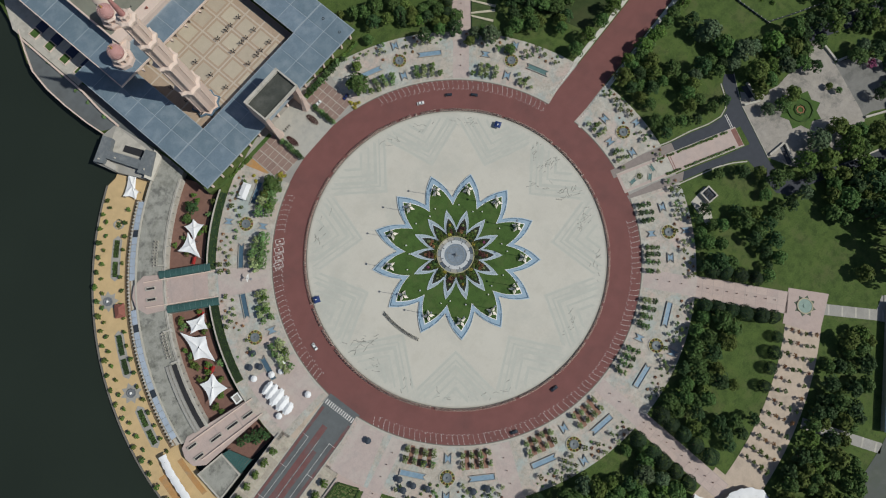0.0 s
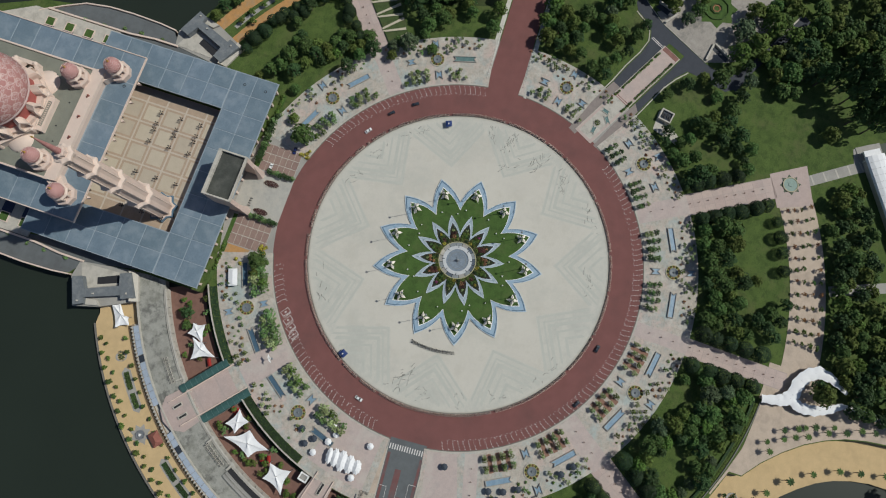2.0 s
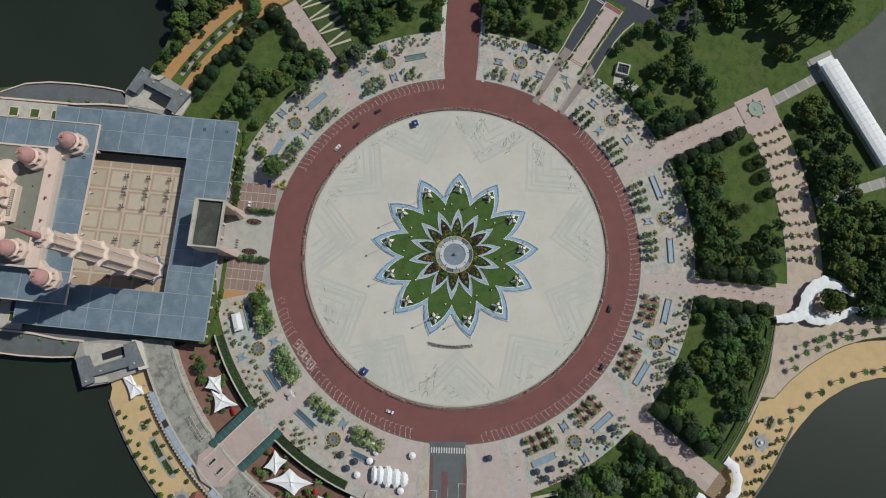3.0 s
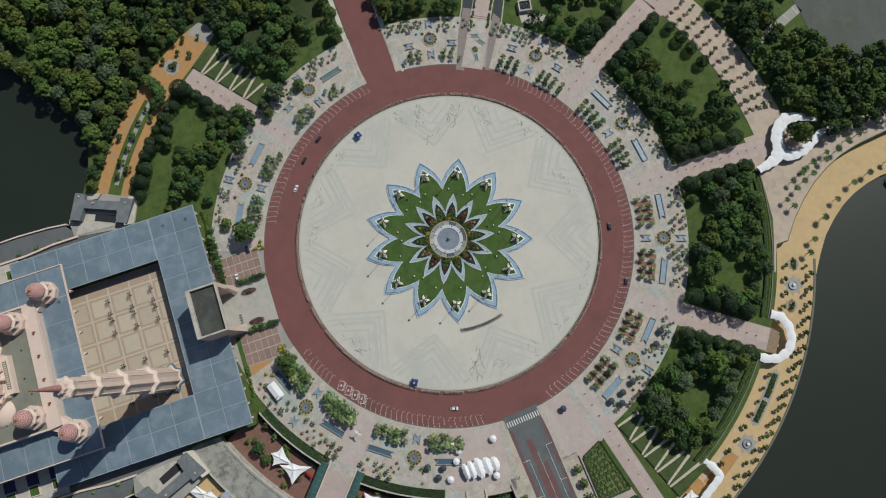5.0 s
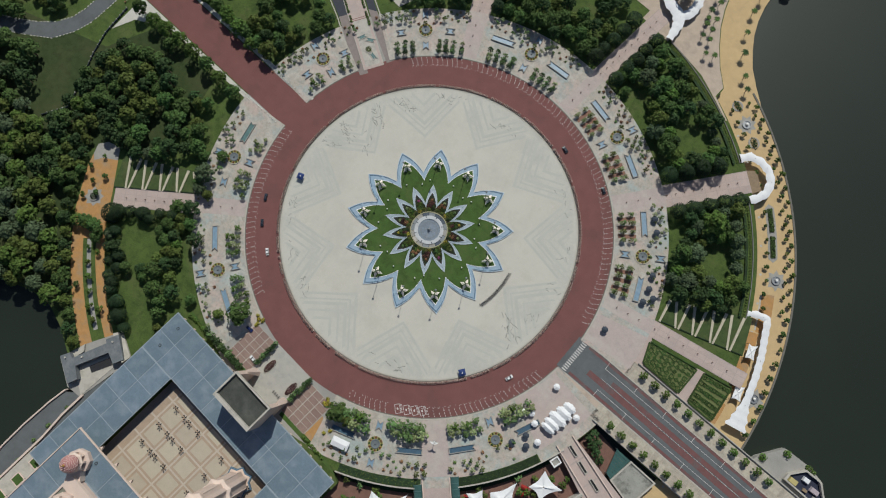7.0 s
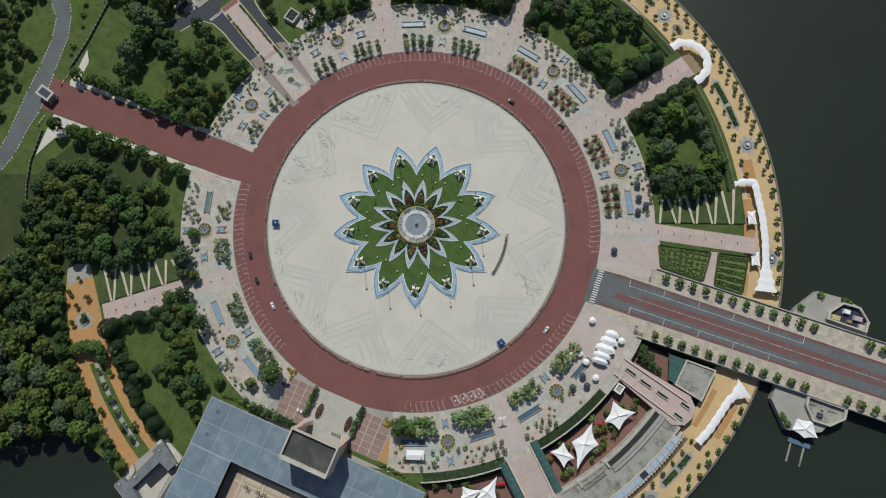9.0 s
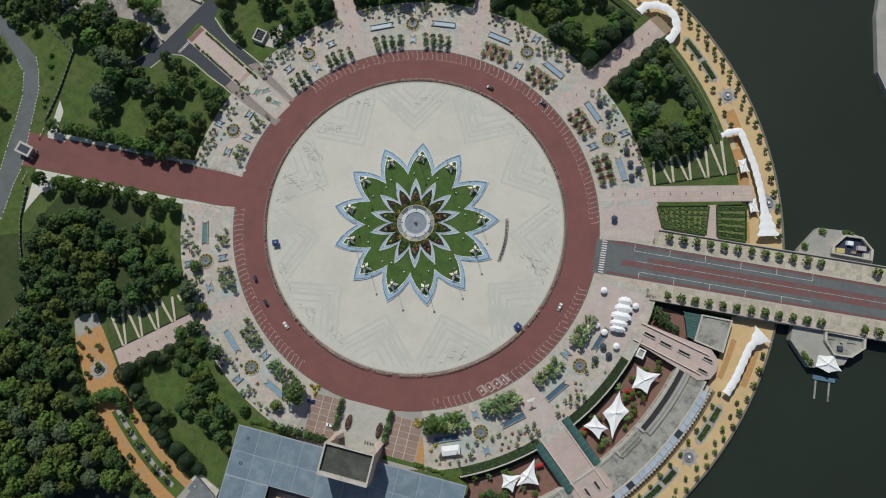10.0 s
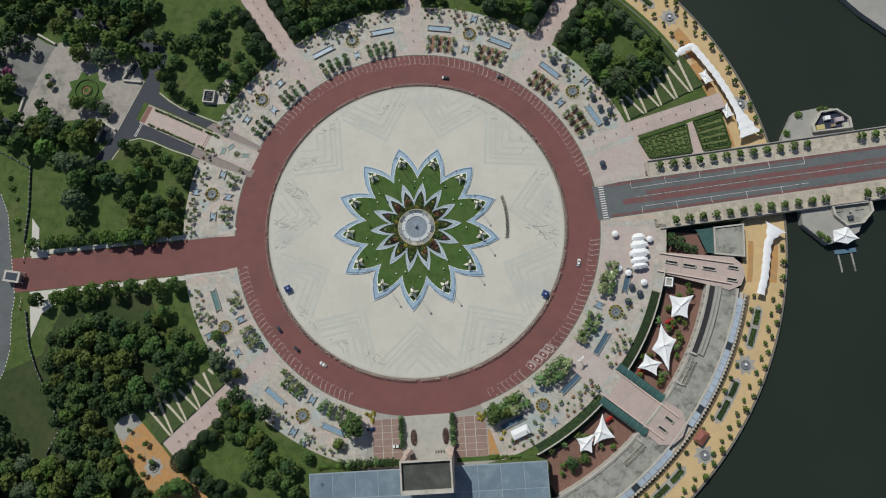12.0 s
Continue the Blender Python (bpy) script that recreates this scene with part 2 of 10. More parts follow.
CAR_GLASS = mat("car_glass", (0.02, 0.025, 0.03), 0.1, 0.1, spec=0.7)
BORDER = mat("brown_border", (0.19, 0.135, 0.085), 0.95, 0.3, 0.5, 3.0, 0.02, patch=(((0.07, 0.075, 0.035), 0.3, 0.6, 0.0),))


def leaf_mat(name, col, tip):
    return mat(name, col, 0.75, 0.3, 0.35, 2.0, tint=tip, obj=0.22, island=0.2, spec=0.25)


LEAF_DEEP = leaf_mat("leaves_deep_green", (0.026, 0.058, 0.019), (0.05, 0.092, 0.03))
LEAF_MID = leaf_mat("leaves_mid_green", (0.046, 0.094, 0.024), (0.084, 0.146, 0.038))
LEAF_BRIGHT = leaf_mat("leaves_bright_green", (0.06, 0.12, 0.022), (0.11, 0.18, 0.036))
LEAF_GREY = leaf_mat("leaves_grey_green", (0.062, 0.098, 0.048), (0.1, 0.142, 0.07))
LEAF_MAGENTA = leaf_mat("magenta_blossom", (0.17, 0.04, 0.09), (0.3, 0.08, 0.17))
CREAM_WALL = mat("cream_render", (0.5, 0.45, 0.34), 0.85, 0.15, 0.4, 3.0, 0.005)
WEDGE_LAWN = mat("wedge_lawn", (0.06, 0.09, 0.03), 0.95, 0.3, 0.3, 2.5, 0.05, patch=(((0.035, 0.055, 0.018), 0.2, 0.7, 0.0), ((0.1, 0.105, 0.045), 0.12, 0.5, 70.0)))
LEAF_OLIVE = leaf_mat("leaves_olive", (0.06, 0.095, 0.018), (0.115, 0.15, 0.034))
LEAF_YELLOW = leaf_mat("leaves_yellow", (0.22, 0.19, 0.03), (0.36, 0.3, 0.05))
LEAF_RED = leaf_mat("leaves_red", (0.12, 0.03, 0.03), (0.2, 0.06, 0.05))
LEAF_RUST = leaf_mat("leaves_rust", (0.2, 0.09, 0.05), (0.3, 0.16, 0.08))
LEAF_PLUM = leaf_mat("leaves_plum", (0.04, 0.019, 0.018), (0.075, 0.032, 0.03))
LEAF_FRESH = leaf_mat("leaves_fresh_green", (0.085, 0.155, 0.05), (0.15, 0.24, 0.085))
LEAF_MAROON = leaf_mat("leaves_maroon", (0.09, 0.038, 0.034), (0.15, 0.065, 0.055))
LEAF_PALE = leaf_mat("leaves_pale_green", (0.2, 0.25, 0.105), (0.3, 0.35, 0.16))
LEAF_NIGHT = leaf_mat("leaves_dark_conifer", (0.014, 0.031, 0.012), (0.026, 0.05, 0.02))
LEAF_CLIP = leaf_mat("clipped_hedge", (0.028, 0.058, 0.014), (0.05, 0.09, 0.02))


RED_PAVE_BAND = mat("dull_red_paving", (0.24, 0.12, 0.1), 0.88, 0.2, 0.4, 3.0)


def water_mat(name, col, rough, ripple, scale):
    m = bpy.data.materials.new(name)
    m.use_nodes = True
    n, l = m.node_tree.nodes, m.node_tree.links
    b = n["Principled BSDF"]
    geo = n.new("ShaderNodeNewGeometry")
    big = n.new("ShaderNodeTexNoise")
    big.inputs["Scale"].default_value, big.inputs["Detail"].default_value = 0.012, 3
    l.new(geo.outputs["Position"], big.inputs["Vector"])
    mix = n.new("ShaderNodeMix")
    mix.data_type = "RGBA"
    mix.inputs["A"].default_value, mix.inputs["B"].default_value = (*[c * 0.8 for c in col], 1), (*[c * 1.2 for c in col], 1)
    l.new(big.outputs["Fac"], mix.inputs["Factor"])
    l.new(mix.outputs["Result"], b.inputs["Base Color"])
    b.inputs["Roughness"].default_value, b.inputs["IOR"].default_value = rough, 1.33
    rip = n.new("ShaderNodeTexNoise")
    rip.inputs["Scale"].default_value, rip.inputs["Detail"].default_value = scale, 4
    l.new(geo.outputs["Position"], rip.inputs["Vector"])
    bp = n.new("ShaderNodeBump")
    bp.inputs["Strength"].default_value, bp.inputs["Distance"].default_value = 0.5, ripple
    l.new(rip.outputs["Fac"], bp.inputs["Height"])
    l.new(bp.outputs["Normal"], b.inputs["Normal"])
    return m


LAKE = water_mat("lake_water", (0.0205, 0.028, 0.0205), 0.4, 0.03, 0.9)


# ---------------------------------------------------------------- mesh helpers
def polar(r, a):
    return r * math.cos(radians(a)), r * math.sin(radians(a))


def ang_steps(a0, a1, step=1.5):
    k = max(1, int(abs(a1 - a0) / step + 0.5))
    return [a0 + (a1 - a0) * i / k for i in range(k + 1)]


def arc(r, a0, a1, step=1.5):
    return [polar(r, a) for a in ang_steps(a0, a1, step)]


def add_prism(bm, pts, z0, z1, bottom=False):
    """An upright prism over a plan outline."""
    area = sum(pts[i - 1][0] * pts[i][1] - pts[i][0] * pts[i - 1][1] for i in range(len(pts)))
    if area < 0:
        pts = pts[::-1]
    lo = [bm.verts.new((x, y, z0)) for x, y in pts]
    hi = [bm.verts.new((x, y, z1)) for x, y in pts]
    bm.faces.new(hi)
    for i in range(len(pts)):
        bm.faces.new((lo[i - 1], lo[i], hi[i], hi[i - 1]))
    if bottom:
        bm.faces.new(lo[::-1])


def add_sector(bm, r0, r1, a0, a1, z0, z1, step=1.5):
    """A ring segment as quads, closed all round."""
    ang = ang_steps(a0, a1, step)
    full = abs(abs(a1 - a0) - 360) < 0.01
    rows = []
    for a in ang[:-1] if full else ang:
        p, q = polar(r0, a), polar(r1, a)
        rows.append([bm.verts.new((*p, z0)), bm.verts.new((*p, z1)), bm.verts.new((*q, z1)), bm.verts.new((*q, z0))])
    k = len(rows)
    for i in range(k if full else k - 1):
        u, v = rows[i], rows[(i + 1) % k]
        for j in range(3):
            bm.faces.new((u[j], u[j + 1], v[j + 1], v[j]))
    if not full:
        bm.faces.new(rows[0][::-1])
        bm.faces.new(rows[-1])


def add_box(bm, c, s, rz=0.0, taper=1.0):
    """A box with its base centre at c, size s, turned by rz degrees."""
    co, si = math.cos(radians(rz)), math.sin(radians(rz))
    vs = []
    for z, k in ((0, 1), (s[2], taper)):
        for dx, dy in ((-.5, -.5), (.5, -.5), (.5, .5), (-.5, .5)):
            x, y = dx * s[0] * k, dy * s[1] * k
            vs.append(bm.verts.new((c[0] + x * co - y * si, c[1] + x * si + y * co, c[2] + z)))
    for f in ((3, 2, 1, 0), (4, 5, 6, 7), (0, 1, 5, 4), (1, 2, 6, 5), (2, 3, 7, 6), (3, 0, 4, 7)):
        bm.faces.new([vs[i] for i in f])


def add_lathe(bm, prof, c=(0, 0, 0), n=16, shape=None, cap=True):
    """A turned form: prof is (radius, height) from below; shape(angle index) scales the radius."""
    rings = []
    for r, z in prof:
        ring = []
        for i in range(n):
            k = shape(i) if shape else 1
            a = 2 * math.pi * i / n
            ring.append(bm.verts.new((c[0] + r * k * math.cos(a), c[1] + r * k * math.sin(a), c[2] + z)))
        rings.append(ring)
    for u, v in zip(rings, rings[1:]):
        for i in range(n):
            bm.faces.new((u[i - 1], u[i], v[i], v[i - 1]))
    if cap:
        bm.faces.new(rings[-1])
        bm.faces.new(rings[0][::-1])


def add_tube(bm, p, q, r0, r1, n=6):
    p, q = Vector(p), Vector(q)
    m = (q - p).to_track_quat("Z", "Y").to_matrix()
    rings = []
    for c, r in ((p, r0), (q, r1)):
        rings.append([bm.verts.new(c + m @ Vector((r * math.cos(2 * math.pi * i / n), r * math.sin(2 * math.pi * i / n), 0))) for i in range(n)])
    for i in range(n):
        bm.faces.new((rings[0][i - 1], rings[0][i], rings[1][i], rings[1][i - 1]))
    bm.faces.new(rings[1])


def to_mesh(name, bm, material, smooth=False):
    me = bpy.data.meshes.new(name)
    bmesh.ops.recalc_face_normals(bm, faces=bm.faces[:]) if len(bm.faces) < 4000 else None
    bm.to_mesh(me)
    bm.free()
    me.materials.append(material)
    if smooth:
        me.polygons.foreach_set("use_smooth", [True] * len(me.polygons))
    return me


def part(name, bm, material, parent, label="", smooth=False, at=None):
    ob = new(name, to_mesh(name, bm, material, smooth) if isinstance(bm, bmesh.types.BMesh) else bm)
    ob.parent = parent
    if at is not None:
        ob.matrix_basis = at
    if label:
        ob["label"] = label
    return ob


def thing(name, label, category, at=(0, 0, 0), rz=0.0, group="", kind=""):
    ob = new(name)
    ob.empty_display_size = 0.5
    ob.matrix_basis = pose(*at, 0, 0, rz)
    return tagged(ob, label, category, group, kind)


def solid(name, bm, material, label, category, kind="", group="", smooth=False):
    return tagged(new(name, to_mesh(name, bm, material, smooth)), label, category, group, kind)


def BM():
    return bmesh.new()


def quad_strip(bm, left, right, z0, z1):
    """A road or path between two plan lines of equal length."""
    a = [[bm.verts.new((*p, z)) for z in (z0, z1)] for p in left]
    b = [[bm.verts.new((*p, z)) for z in (z0, z1)] for p in right]
    for i in range(len(a) - 1):
        bm.faces.new((a[i][1], a[i + 1][1], b[i + 1][1], b[i][1]))
        bm.faces.new((a[i][0], a[i + 1][0], a[i + 1][1], a[i][1]))
        bm.faces.new((b[i][0], b[i][1], b[i + 1][1], b[i + 1][0]))
    bm.faces.new((a[0][0], a[0][1], b[0][1], b[0][0]))
    bm.faces.new((a[-1][0], b[-1][0], b[-1][1], a[-1][1]))


class Axis:
    """A straight line in plan: u along it, s to its left."""

    def __init__(self, p, q):
        self.p, d = Vector(p), (Vector(q) - Vector(p))
        self.len = d.length
        self.d = d.normalized()
        self.n = Vector((-self.d.y, self.d.x))
        self.deg = math.degrees(math.atan2(self.d.y, self.d.x))

    def at(self, u, s):
        v = self.p + self.d * u + self.n * s
        return v.x, v.y


# ---------------------------------------------------------------- land and water
R_DISC, R_ROAD, R_PLAZA, R_WALL, R_SHORE = 86.8, 108.0, 139.5, 145.5, 213.5
BRIDGE = Axis((110, 6.6), (271, 17.3))
RED = Axis((-106, -7.0), (-234, -11.0))
TWIN = Axis((-96.3, 48.2), (-165.6, 85.3))

bm = BM()
add_prism(bm, [(-3000, -3000), (3000, -3000), (3000, 3000), (-3000, 3000)], -7.2, -6.2)
solid("water", bm, LAKE, "dark green still lake water", "lake", "structure")

bm = BM()
SHORE_IN = [(21, 300), (22.5, 275), (24.1, 259), (25.6, 247), (28.2, 236), (32.6, 225), (38.3, 214.6), (46.2, 204), (55.5, 194), (65.5, 185.6)]
SHORE_OUT = [(66.7, 204), (69.2, 210.5), (62, 219), (56, 227.6), (51.6, 236.5), (48.6, 246), (46.8, 256), (46.6, 267), (51, 279), (70, 302), (140, 380)]
land = [(21, 3000)] + SHORE_IN + [(66, 178.2)] + arc(190, 69.6, 9.2) + [(190, 29), (190, -9.5), (143, -11.5)]
land += arc(R_WALL, -5.8, -66) + [(66, -136), (66, -168), (70, -206), (81, -212), (83, -234), (78, -278), (68, -297), (55, -340), (40, -380), (-40, -380), (-55, -340), (-74, -297), (-80, -262), (-76, -225), (-72, -205), (-97, -197)]
land += [(-110, -191), (-126, -187), (-140, -190), (-160, -199), (-196, -229), (-300, -330), (-700, -700), (-3000, -1600), (-3000, 3000)]
add_prism(bm, land, -7, 0.0)
ground = solid("ground", bm, GRASS, "mown and woodland grass round the square", "lawn", "structure")

bm = BM()
add_prism(bm, [(240, 190), (246, 154), (260, 131), (275, 112), (295, 92), (330, 70), (600, 0), (3000, 0), (3000, 3000), (400, 3000), (240, 400)], -7, -2.5)
solid("far_bank", bm, GREY_PAVE, "grey paved bank across the lake", "bank", "structure")

# lakeside promenade, a terrace below the square
PZ = -4.5
bm = BM()
prom = arc(R_SHORE - 3, -64.4, -63) + arc(R_SHORE, -61.5, 62) + [(89.7, 194.8), (79, 202.5)] + SHORE_OUT[1:] + [(140, 900), (20, 900)] + SHORE_IN + [(66, 180)] + arc(189.5, 69.6, -64.4)
add_prism(bm, prom, -7, PZ)
promenade = solid("promenade", bm, YELLOW_PAVE, "ochre paved lakeside promenade", "promenade", "structure")
bm = BM()
add_sector(bm, R_SHORE - 0.2, R_SHORE + 0.9, -61.5, 68, -7, PZ + 0.35)
solid("shore_kerb", bm, KERB_DARK, "dark stone edging along the lake", "kerb", "structure")

# souk terrace floor, sunk below the square
bm = BM()
add_sector(bm, R_WALL - 0.5, 170.5, -66, -5.2, -7, -5.0)
souk_floor = solid("souk_floor", bm, BROWN_PAVE, "sunken brown brick courtyard floor", "floor", "structure")

# ---------------------------------------------------------------- roads
bm = BM()
add_sector(bm, R_DISC, R_ROAD + 0.2, 0, 360, -0.05, 0.04, 1.0)
solid("road", bm, RED_ROAD, "wide red asphalt ring road", "road", "structure")


bm = BM()
north = [RED.at(u, s) for u, s in ((-9, -16), (-3, -13.5), (1.5, -11.2), (6, -10.3), (40, -10.3), (90, -10.4), (148, -10.6))]
south = [RED.at(u, s) for u, s in ((-9, 16), (-3, 13.5), (1.5, 11.2), (6, 10.3), (40, 10.3), (90, 10.4), (148, 10.6))]
quad_strip(bm, south, north, -0.05, 0.046)
solid("road_red_avenue", bm, RED_ROAD, "red asphalt avenue leading to the gatehouse", "road", "structure")

bm = BM()
quad_strip(bm, [BRIDGE.at(u, 10.4 - u * 0.004) for u in (-4, 60, 420)], [BRIDGE.at(u, -10.4 + u * 0.004) for u in (-4, 60, 420)], -0.05, 0.05)
solid("road_bridge", bm, ASPHALT, "grey asphalt bridge carriageway with red lanes", "road", "structure")
bm = BM()
for s0, s1, u0 in ((-0.2, -3.6, 12), (0.5, 3.2, 26), (-8.3, -9.9, 4), (8.3, 9.9, 4)):
    quad_strip(bm, [BRIDGE.at(u0, s0), BRIDGE.at(u0 + 25, s0), BRIDGE.at(420, s0)], [BRIDGE.at(u0, s1), BRIDGE.at(u0 + 25, s1), BRIDGE.at(420, s1)], 0.04, 0.058)
solid("road_lane_red", bm, RED_LANE, "worn red surfaced traffic lanes", "road", "structure")

bm = BM()
quad_strip(bm, [(-97.5, 38.0), (-112.6, 43.7), (-134.9, 55.5)], [(-95.0, 42.5), (-112.8, 51.6), (-131.6, 61.6)], -0.05, 0.05)
quad_strip(bm, [(-91.5, 55.0), (-107.4, 62.3), (-125.4, 72.0)], [(-89.0, 60.6), (-104.4, 66.8), (-120.3, 74.8)], -0.05, 0.05)
solid("road_twin_near", bm, mat("pinkish_setts", (0.26, 0.22, 0.2), 0.88, 0.15, 0.4, 3.0, 0.005), "grey paved carriageways beside a median", "road", "structure")
bm = BM()
quad_strip(bm, [(-134.9, 55.5), (-147.1, 60.7), (-158.4, 66.7), (-167.9, 69.7)], [(-131.6, 61.6), (-144.5, 68.0), (-157.5, 75.0), (-170, 81.5)], -0.05, 0.056)
quad_strip(bm, [(-125.4, 72.0), (-138.5, 79.0), (-150.5, 85.6), (-164.6, 92.4)], [(-120.3, 74.8), (-134.1, 81.5), (-148.8, 90.5), (-155.6, 96.8)], -0.05, 0.056)
add_prism(bm, [(-191.2, 54.4), (-185.4, 57.1), (-180.9, 63.2), (-174.4, 68.7), (-167.9, 69.7), (-170, 81.5), (-164.6, 92.4), (-155.6, 96.8), (-153.5, 108), (-150, 122), (-155, 130), (-163, 126.5), (-161, 116), (-163.8, 106.5), (-177.2, 81.7), (-181, 74.7), (-187.4, 67.1), (-195, 58.9)], -0.05, 0.056)
quad_strip(bm, [(-155, 123), (-169, 130), (-179, 135.7), (-192.7, 142.9), (-214.9, 156.5)], [(-152, 128), (-166, 134), (-176, 139.7), (-189, 147.4), (-211.5, 161.5)], 0, 0.059)
solid("road_twin", bm, DARK_ASPHALT, "dark asphalt carriageways forking among trees", "road", "structure")

bm = BM()
WEST_L = [(-330, 76), (-300, 64), (-284, 54.5)] + [(-270.0, 42.6), (-262.6, 35.2), (-258.2, 20.9), (-256.6, 1.4), (-256.0, -15.5), (-254.1, -45.5), (-254.0, -52.6), (-255.6, -62.2), (-260.9, -71.8), (-269.5, -80.2), (-278.8, -86.6), (-290.6, -94.2), (-349.5, -132.1)]
WEST_R = [(-330, 87), (-300, 75), (-287, 66.5)] + [(-259.1, 46.9), (-254.8, 39.8), (-249.9, 27.2), (-246.5, 1.1), (-243.1, -24.4), (-244.6, -35.3), (-244.4, -45.0), (-244.5, -55.8), (-247.3, -67.4), (-254.1, -80.3), (-268.2, -90.5), (-283.1, -100.1), (-341.9, -138.0)]
quad_strip(bm, WEST_L, WEST_R, -0.05, 0.05)
solid("road_west", bm, ASPHALT, "curving grey asphalt road past the gatehouse", "road", "structure")
bm = BM()
for side, sg in ((WEST_L, 1), (WEST_R, -1)):
    for p, q in zip(side[3:-1], side[4:]):
        ax = Axis(p, q)
        for i in range(int(ax.len / 2.2)):
            add_prism(bm, [ax.at(i * 2.2, 0), ax.at(i * 2.2 + 1.2, 0), ax.at(i * 2.2 + 1.2, -0.5 * sg), ax.at(i * 2.2, -0.5 * sg)][::sg], 0, 0.2)
tagged(solid("kerb_west", bm, WALK_PALE, "pale kerb blocks along the grey road", "kerb"), kind="stuff")

# ---------------------------------------------------------------- the round square
PLAZA_Z = 0.17
bm = BM()
add_sector(bm, 0.5, R_DISC, 0, 360, 0.0, 0.16, 2.0)
disc = solid("floor_disc", bm, DISC, "pale stone paved round square with faint inlay", "paving", "structure")
# eleven-pointed field of warmer stone inside, with nested angle bands in each notch
NOTCH, STEP11 = 6.2, 360 / 11
bm = BM()
field = []
for k in range(11):
    field += [polar(55.0, NOTCH + k * STEP11), polar(80.5, NOTCH + (k + 0.5) * STEP11)]
add_prism(bm, field, 0.1, 0.165)
solid("floor_field", bm, DISC_WARM, "warm pale stone star field of the round square", "paving", "structure")
for k in range(11):
    a = NOTCH + k * STEP11
    v0 = Vector(polar(55.0, a))
    for sg in (1, -1):
        bm = BM()
        d = (Vector(polar(80.5, a + sg * STEP11 / 2)) - v0).normalized()
        for r, w in ((55.8, 1.3), (60.4, 1.0), (63.4, 1.9), (69.5, 1.2), (75.5, 1.6)):
            p, q = Vector(polar(r, a)), Vector(polar(r + w * 1.35, a))
            L = 3.0
            while (q + d * L).length < 84.6 and abs(math.degrees((p + d * L).angle_signed(v0))) < STEP11 / 2 - 0.9:
                L += 0.5
            pts = [p, p + d * L, q + d * L, q]
            add_prism(bm, [tuple(v) for v in (pts if sg < 0 else pts[::-1])], 0.15, 0.166 if r < 62 else 0.1665)
        part("inlay_bands", bm, DISC_MARK, disc, "faint grey angular inlay bands")

rng = random.Random(5)
bm = BM()
for x0, y0, x1, y1, n in ((-77, 30, -65, 25, 22), (-72, 45, -60, 43, 20), (-85, 8, -70, 6.5, 26), (-84, -5.5, -75, -2.4, 14), (67, -4, 84, -15, 16), (79, 7, 86, -5, 12), (-72, -41, -62, -52, 14), (-50, -62, -43, -68, 10), (-31, -68, -28, -77, 9),
                          (-55, 62, -40, 70, 10), (-20, 76, 5, 80, 9), (30, -76, 50, -66, 9), (60, 52, 70, 44, 8), (38, 72, 52, 64, 8), (-68, 20, -60, 8, 8), (70, 22, 80, 30, 8)):
    lie = math.degrees(math.atan2(y1 - y0, x1 - x0))
    for _ in range(n):
        f = rng.random()
        x, y = x0 + (x1 - x0) * f + rng.gauss(0, 2.2), y0 + (y1 - y0) * f + rng.gauss(0, 2.2)
        if not 56 < math.hypot(x, y) < 84.5:
            continue
        d = lie + rng.choice((0, 0, 38, -35)) + rng.uniform(-14, 14)
        for i in range(rng.randint(1, 4)):
            L = rng.uniform(0.5, 1.7)
            add_box(bm, (x, y, 0.15), (L, rng.uniform(0.16, 0.5), 0.027 + 0.0004 * i), d)
            x, y, d = x + math.cos(radians(d)) * L * 0.9, y + math.sin(radians(d)) * L * 0.9, d + rng.uniform(-30, 30)
for x, y, d in ((67, -4, -20), (70, -5, -45), (73, -9, -10)):
    for i in range(9):
        L = rng.uniform(0.9, 1.8)
        add_box(bm, (x, y, 0.15), (L, rng.uniform(0.2, 0.45), 0.0285), d)
        x, y, d = x + math.cos(radians(d)) * L * 0.9, y + math.sin(radians(d)) * L * 0.9, d + rng.uniform(-22, 18)
solid("floor_scuffs", bm, SKID, "dark tyre scuffs on the pale paving", "marks", "structure")

bm = BM()
add_sector(bm, R_DISC - 0.1, R_DISC + 0.6, 0, 360, 0, 0.22, 1.0)
solid("kerb_disc", bm, KERB, "pale kerb round the paved disc", "kerb", "structure")
bm = BM()
add_sector(bm, R_DISC + 0.6, R_DISC + 1.3, 0, 360, 0, 0.05, 1.0)
solid("gutter_disc", bm, KERB_DARK, "dark gutter round the disc", "kerb", "structure")

bm = BM()
add_sector(bm, R_ROAD - 1.5, R_PLAZA, 0, 360, -0.05, 0.014, 2.0)
solid("pavement_base", bm, GREY_PAVE, "grey paved base below the kerbs", "paving", "structure")
PIECES = ((8.3, 147.9), (158.5, 178.6), (188.6, 254.8), (286.8, 357.6))
bm = BM()
for a0, a1 in PIECES:
    add_sector(bm, R_ROAD + 0.75, R_PLAZA if a0 < 280 else 140.4, a0, a1, -0.02, PLAZA_Z)
for a0, a1 in ((313.6, 321.2), (340.6, 356.4)):
    add_sector(bm, 140.4, 145.1, a0, a1, -0.02, PLAZA_Z)
solid("pavement", bm, PLAZA, "pale granite promenade round the ring road", "paving", "structure")
bm = BM()
for a0, a1 in PIECES:
    add_sector(bm, R_ROAD + 0.1, R_ROAD + 0.8, a0, a1, -0.02, PLAZA_Z + 0.03)
solid("kerb_ring", bm, KERB, "pale raised kerb along the ring road", "kerb", "structure")
bm = BM()
for a0, a1 in PIECES:
    add_sector(bm, R_ROAD - 0.45, R_ROAD + 0.1, a0, a1, 0, 0.055)
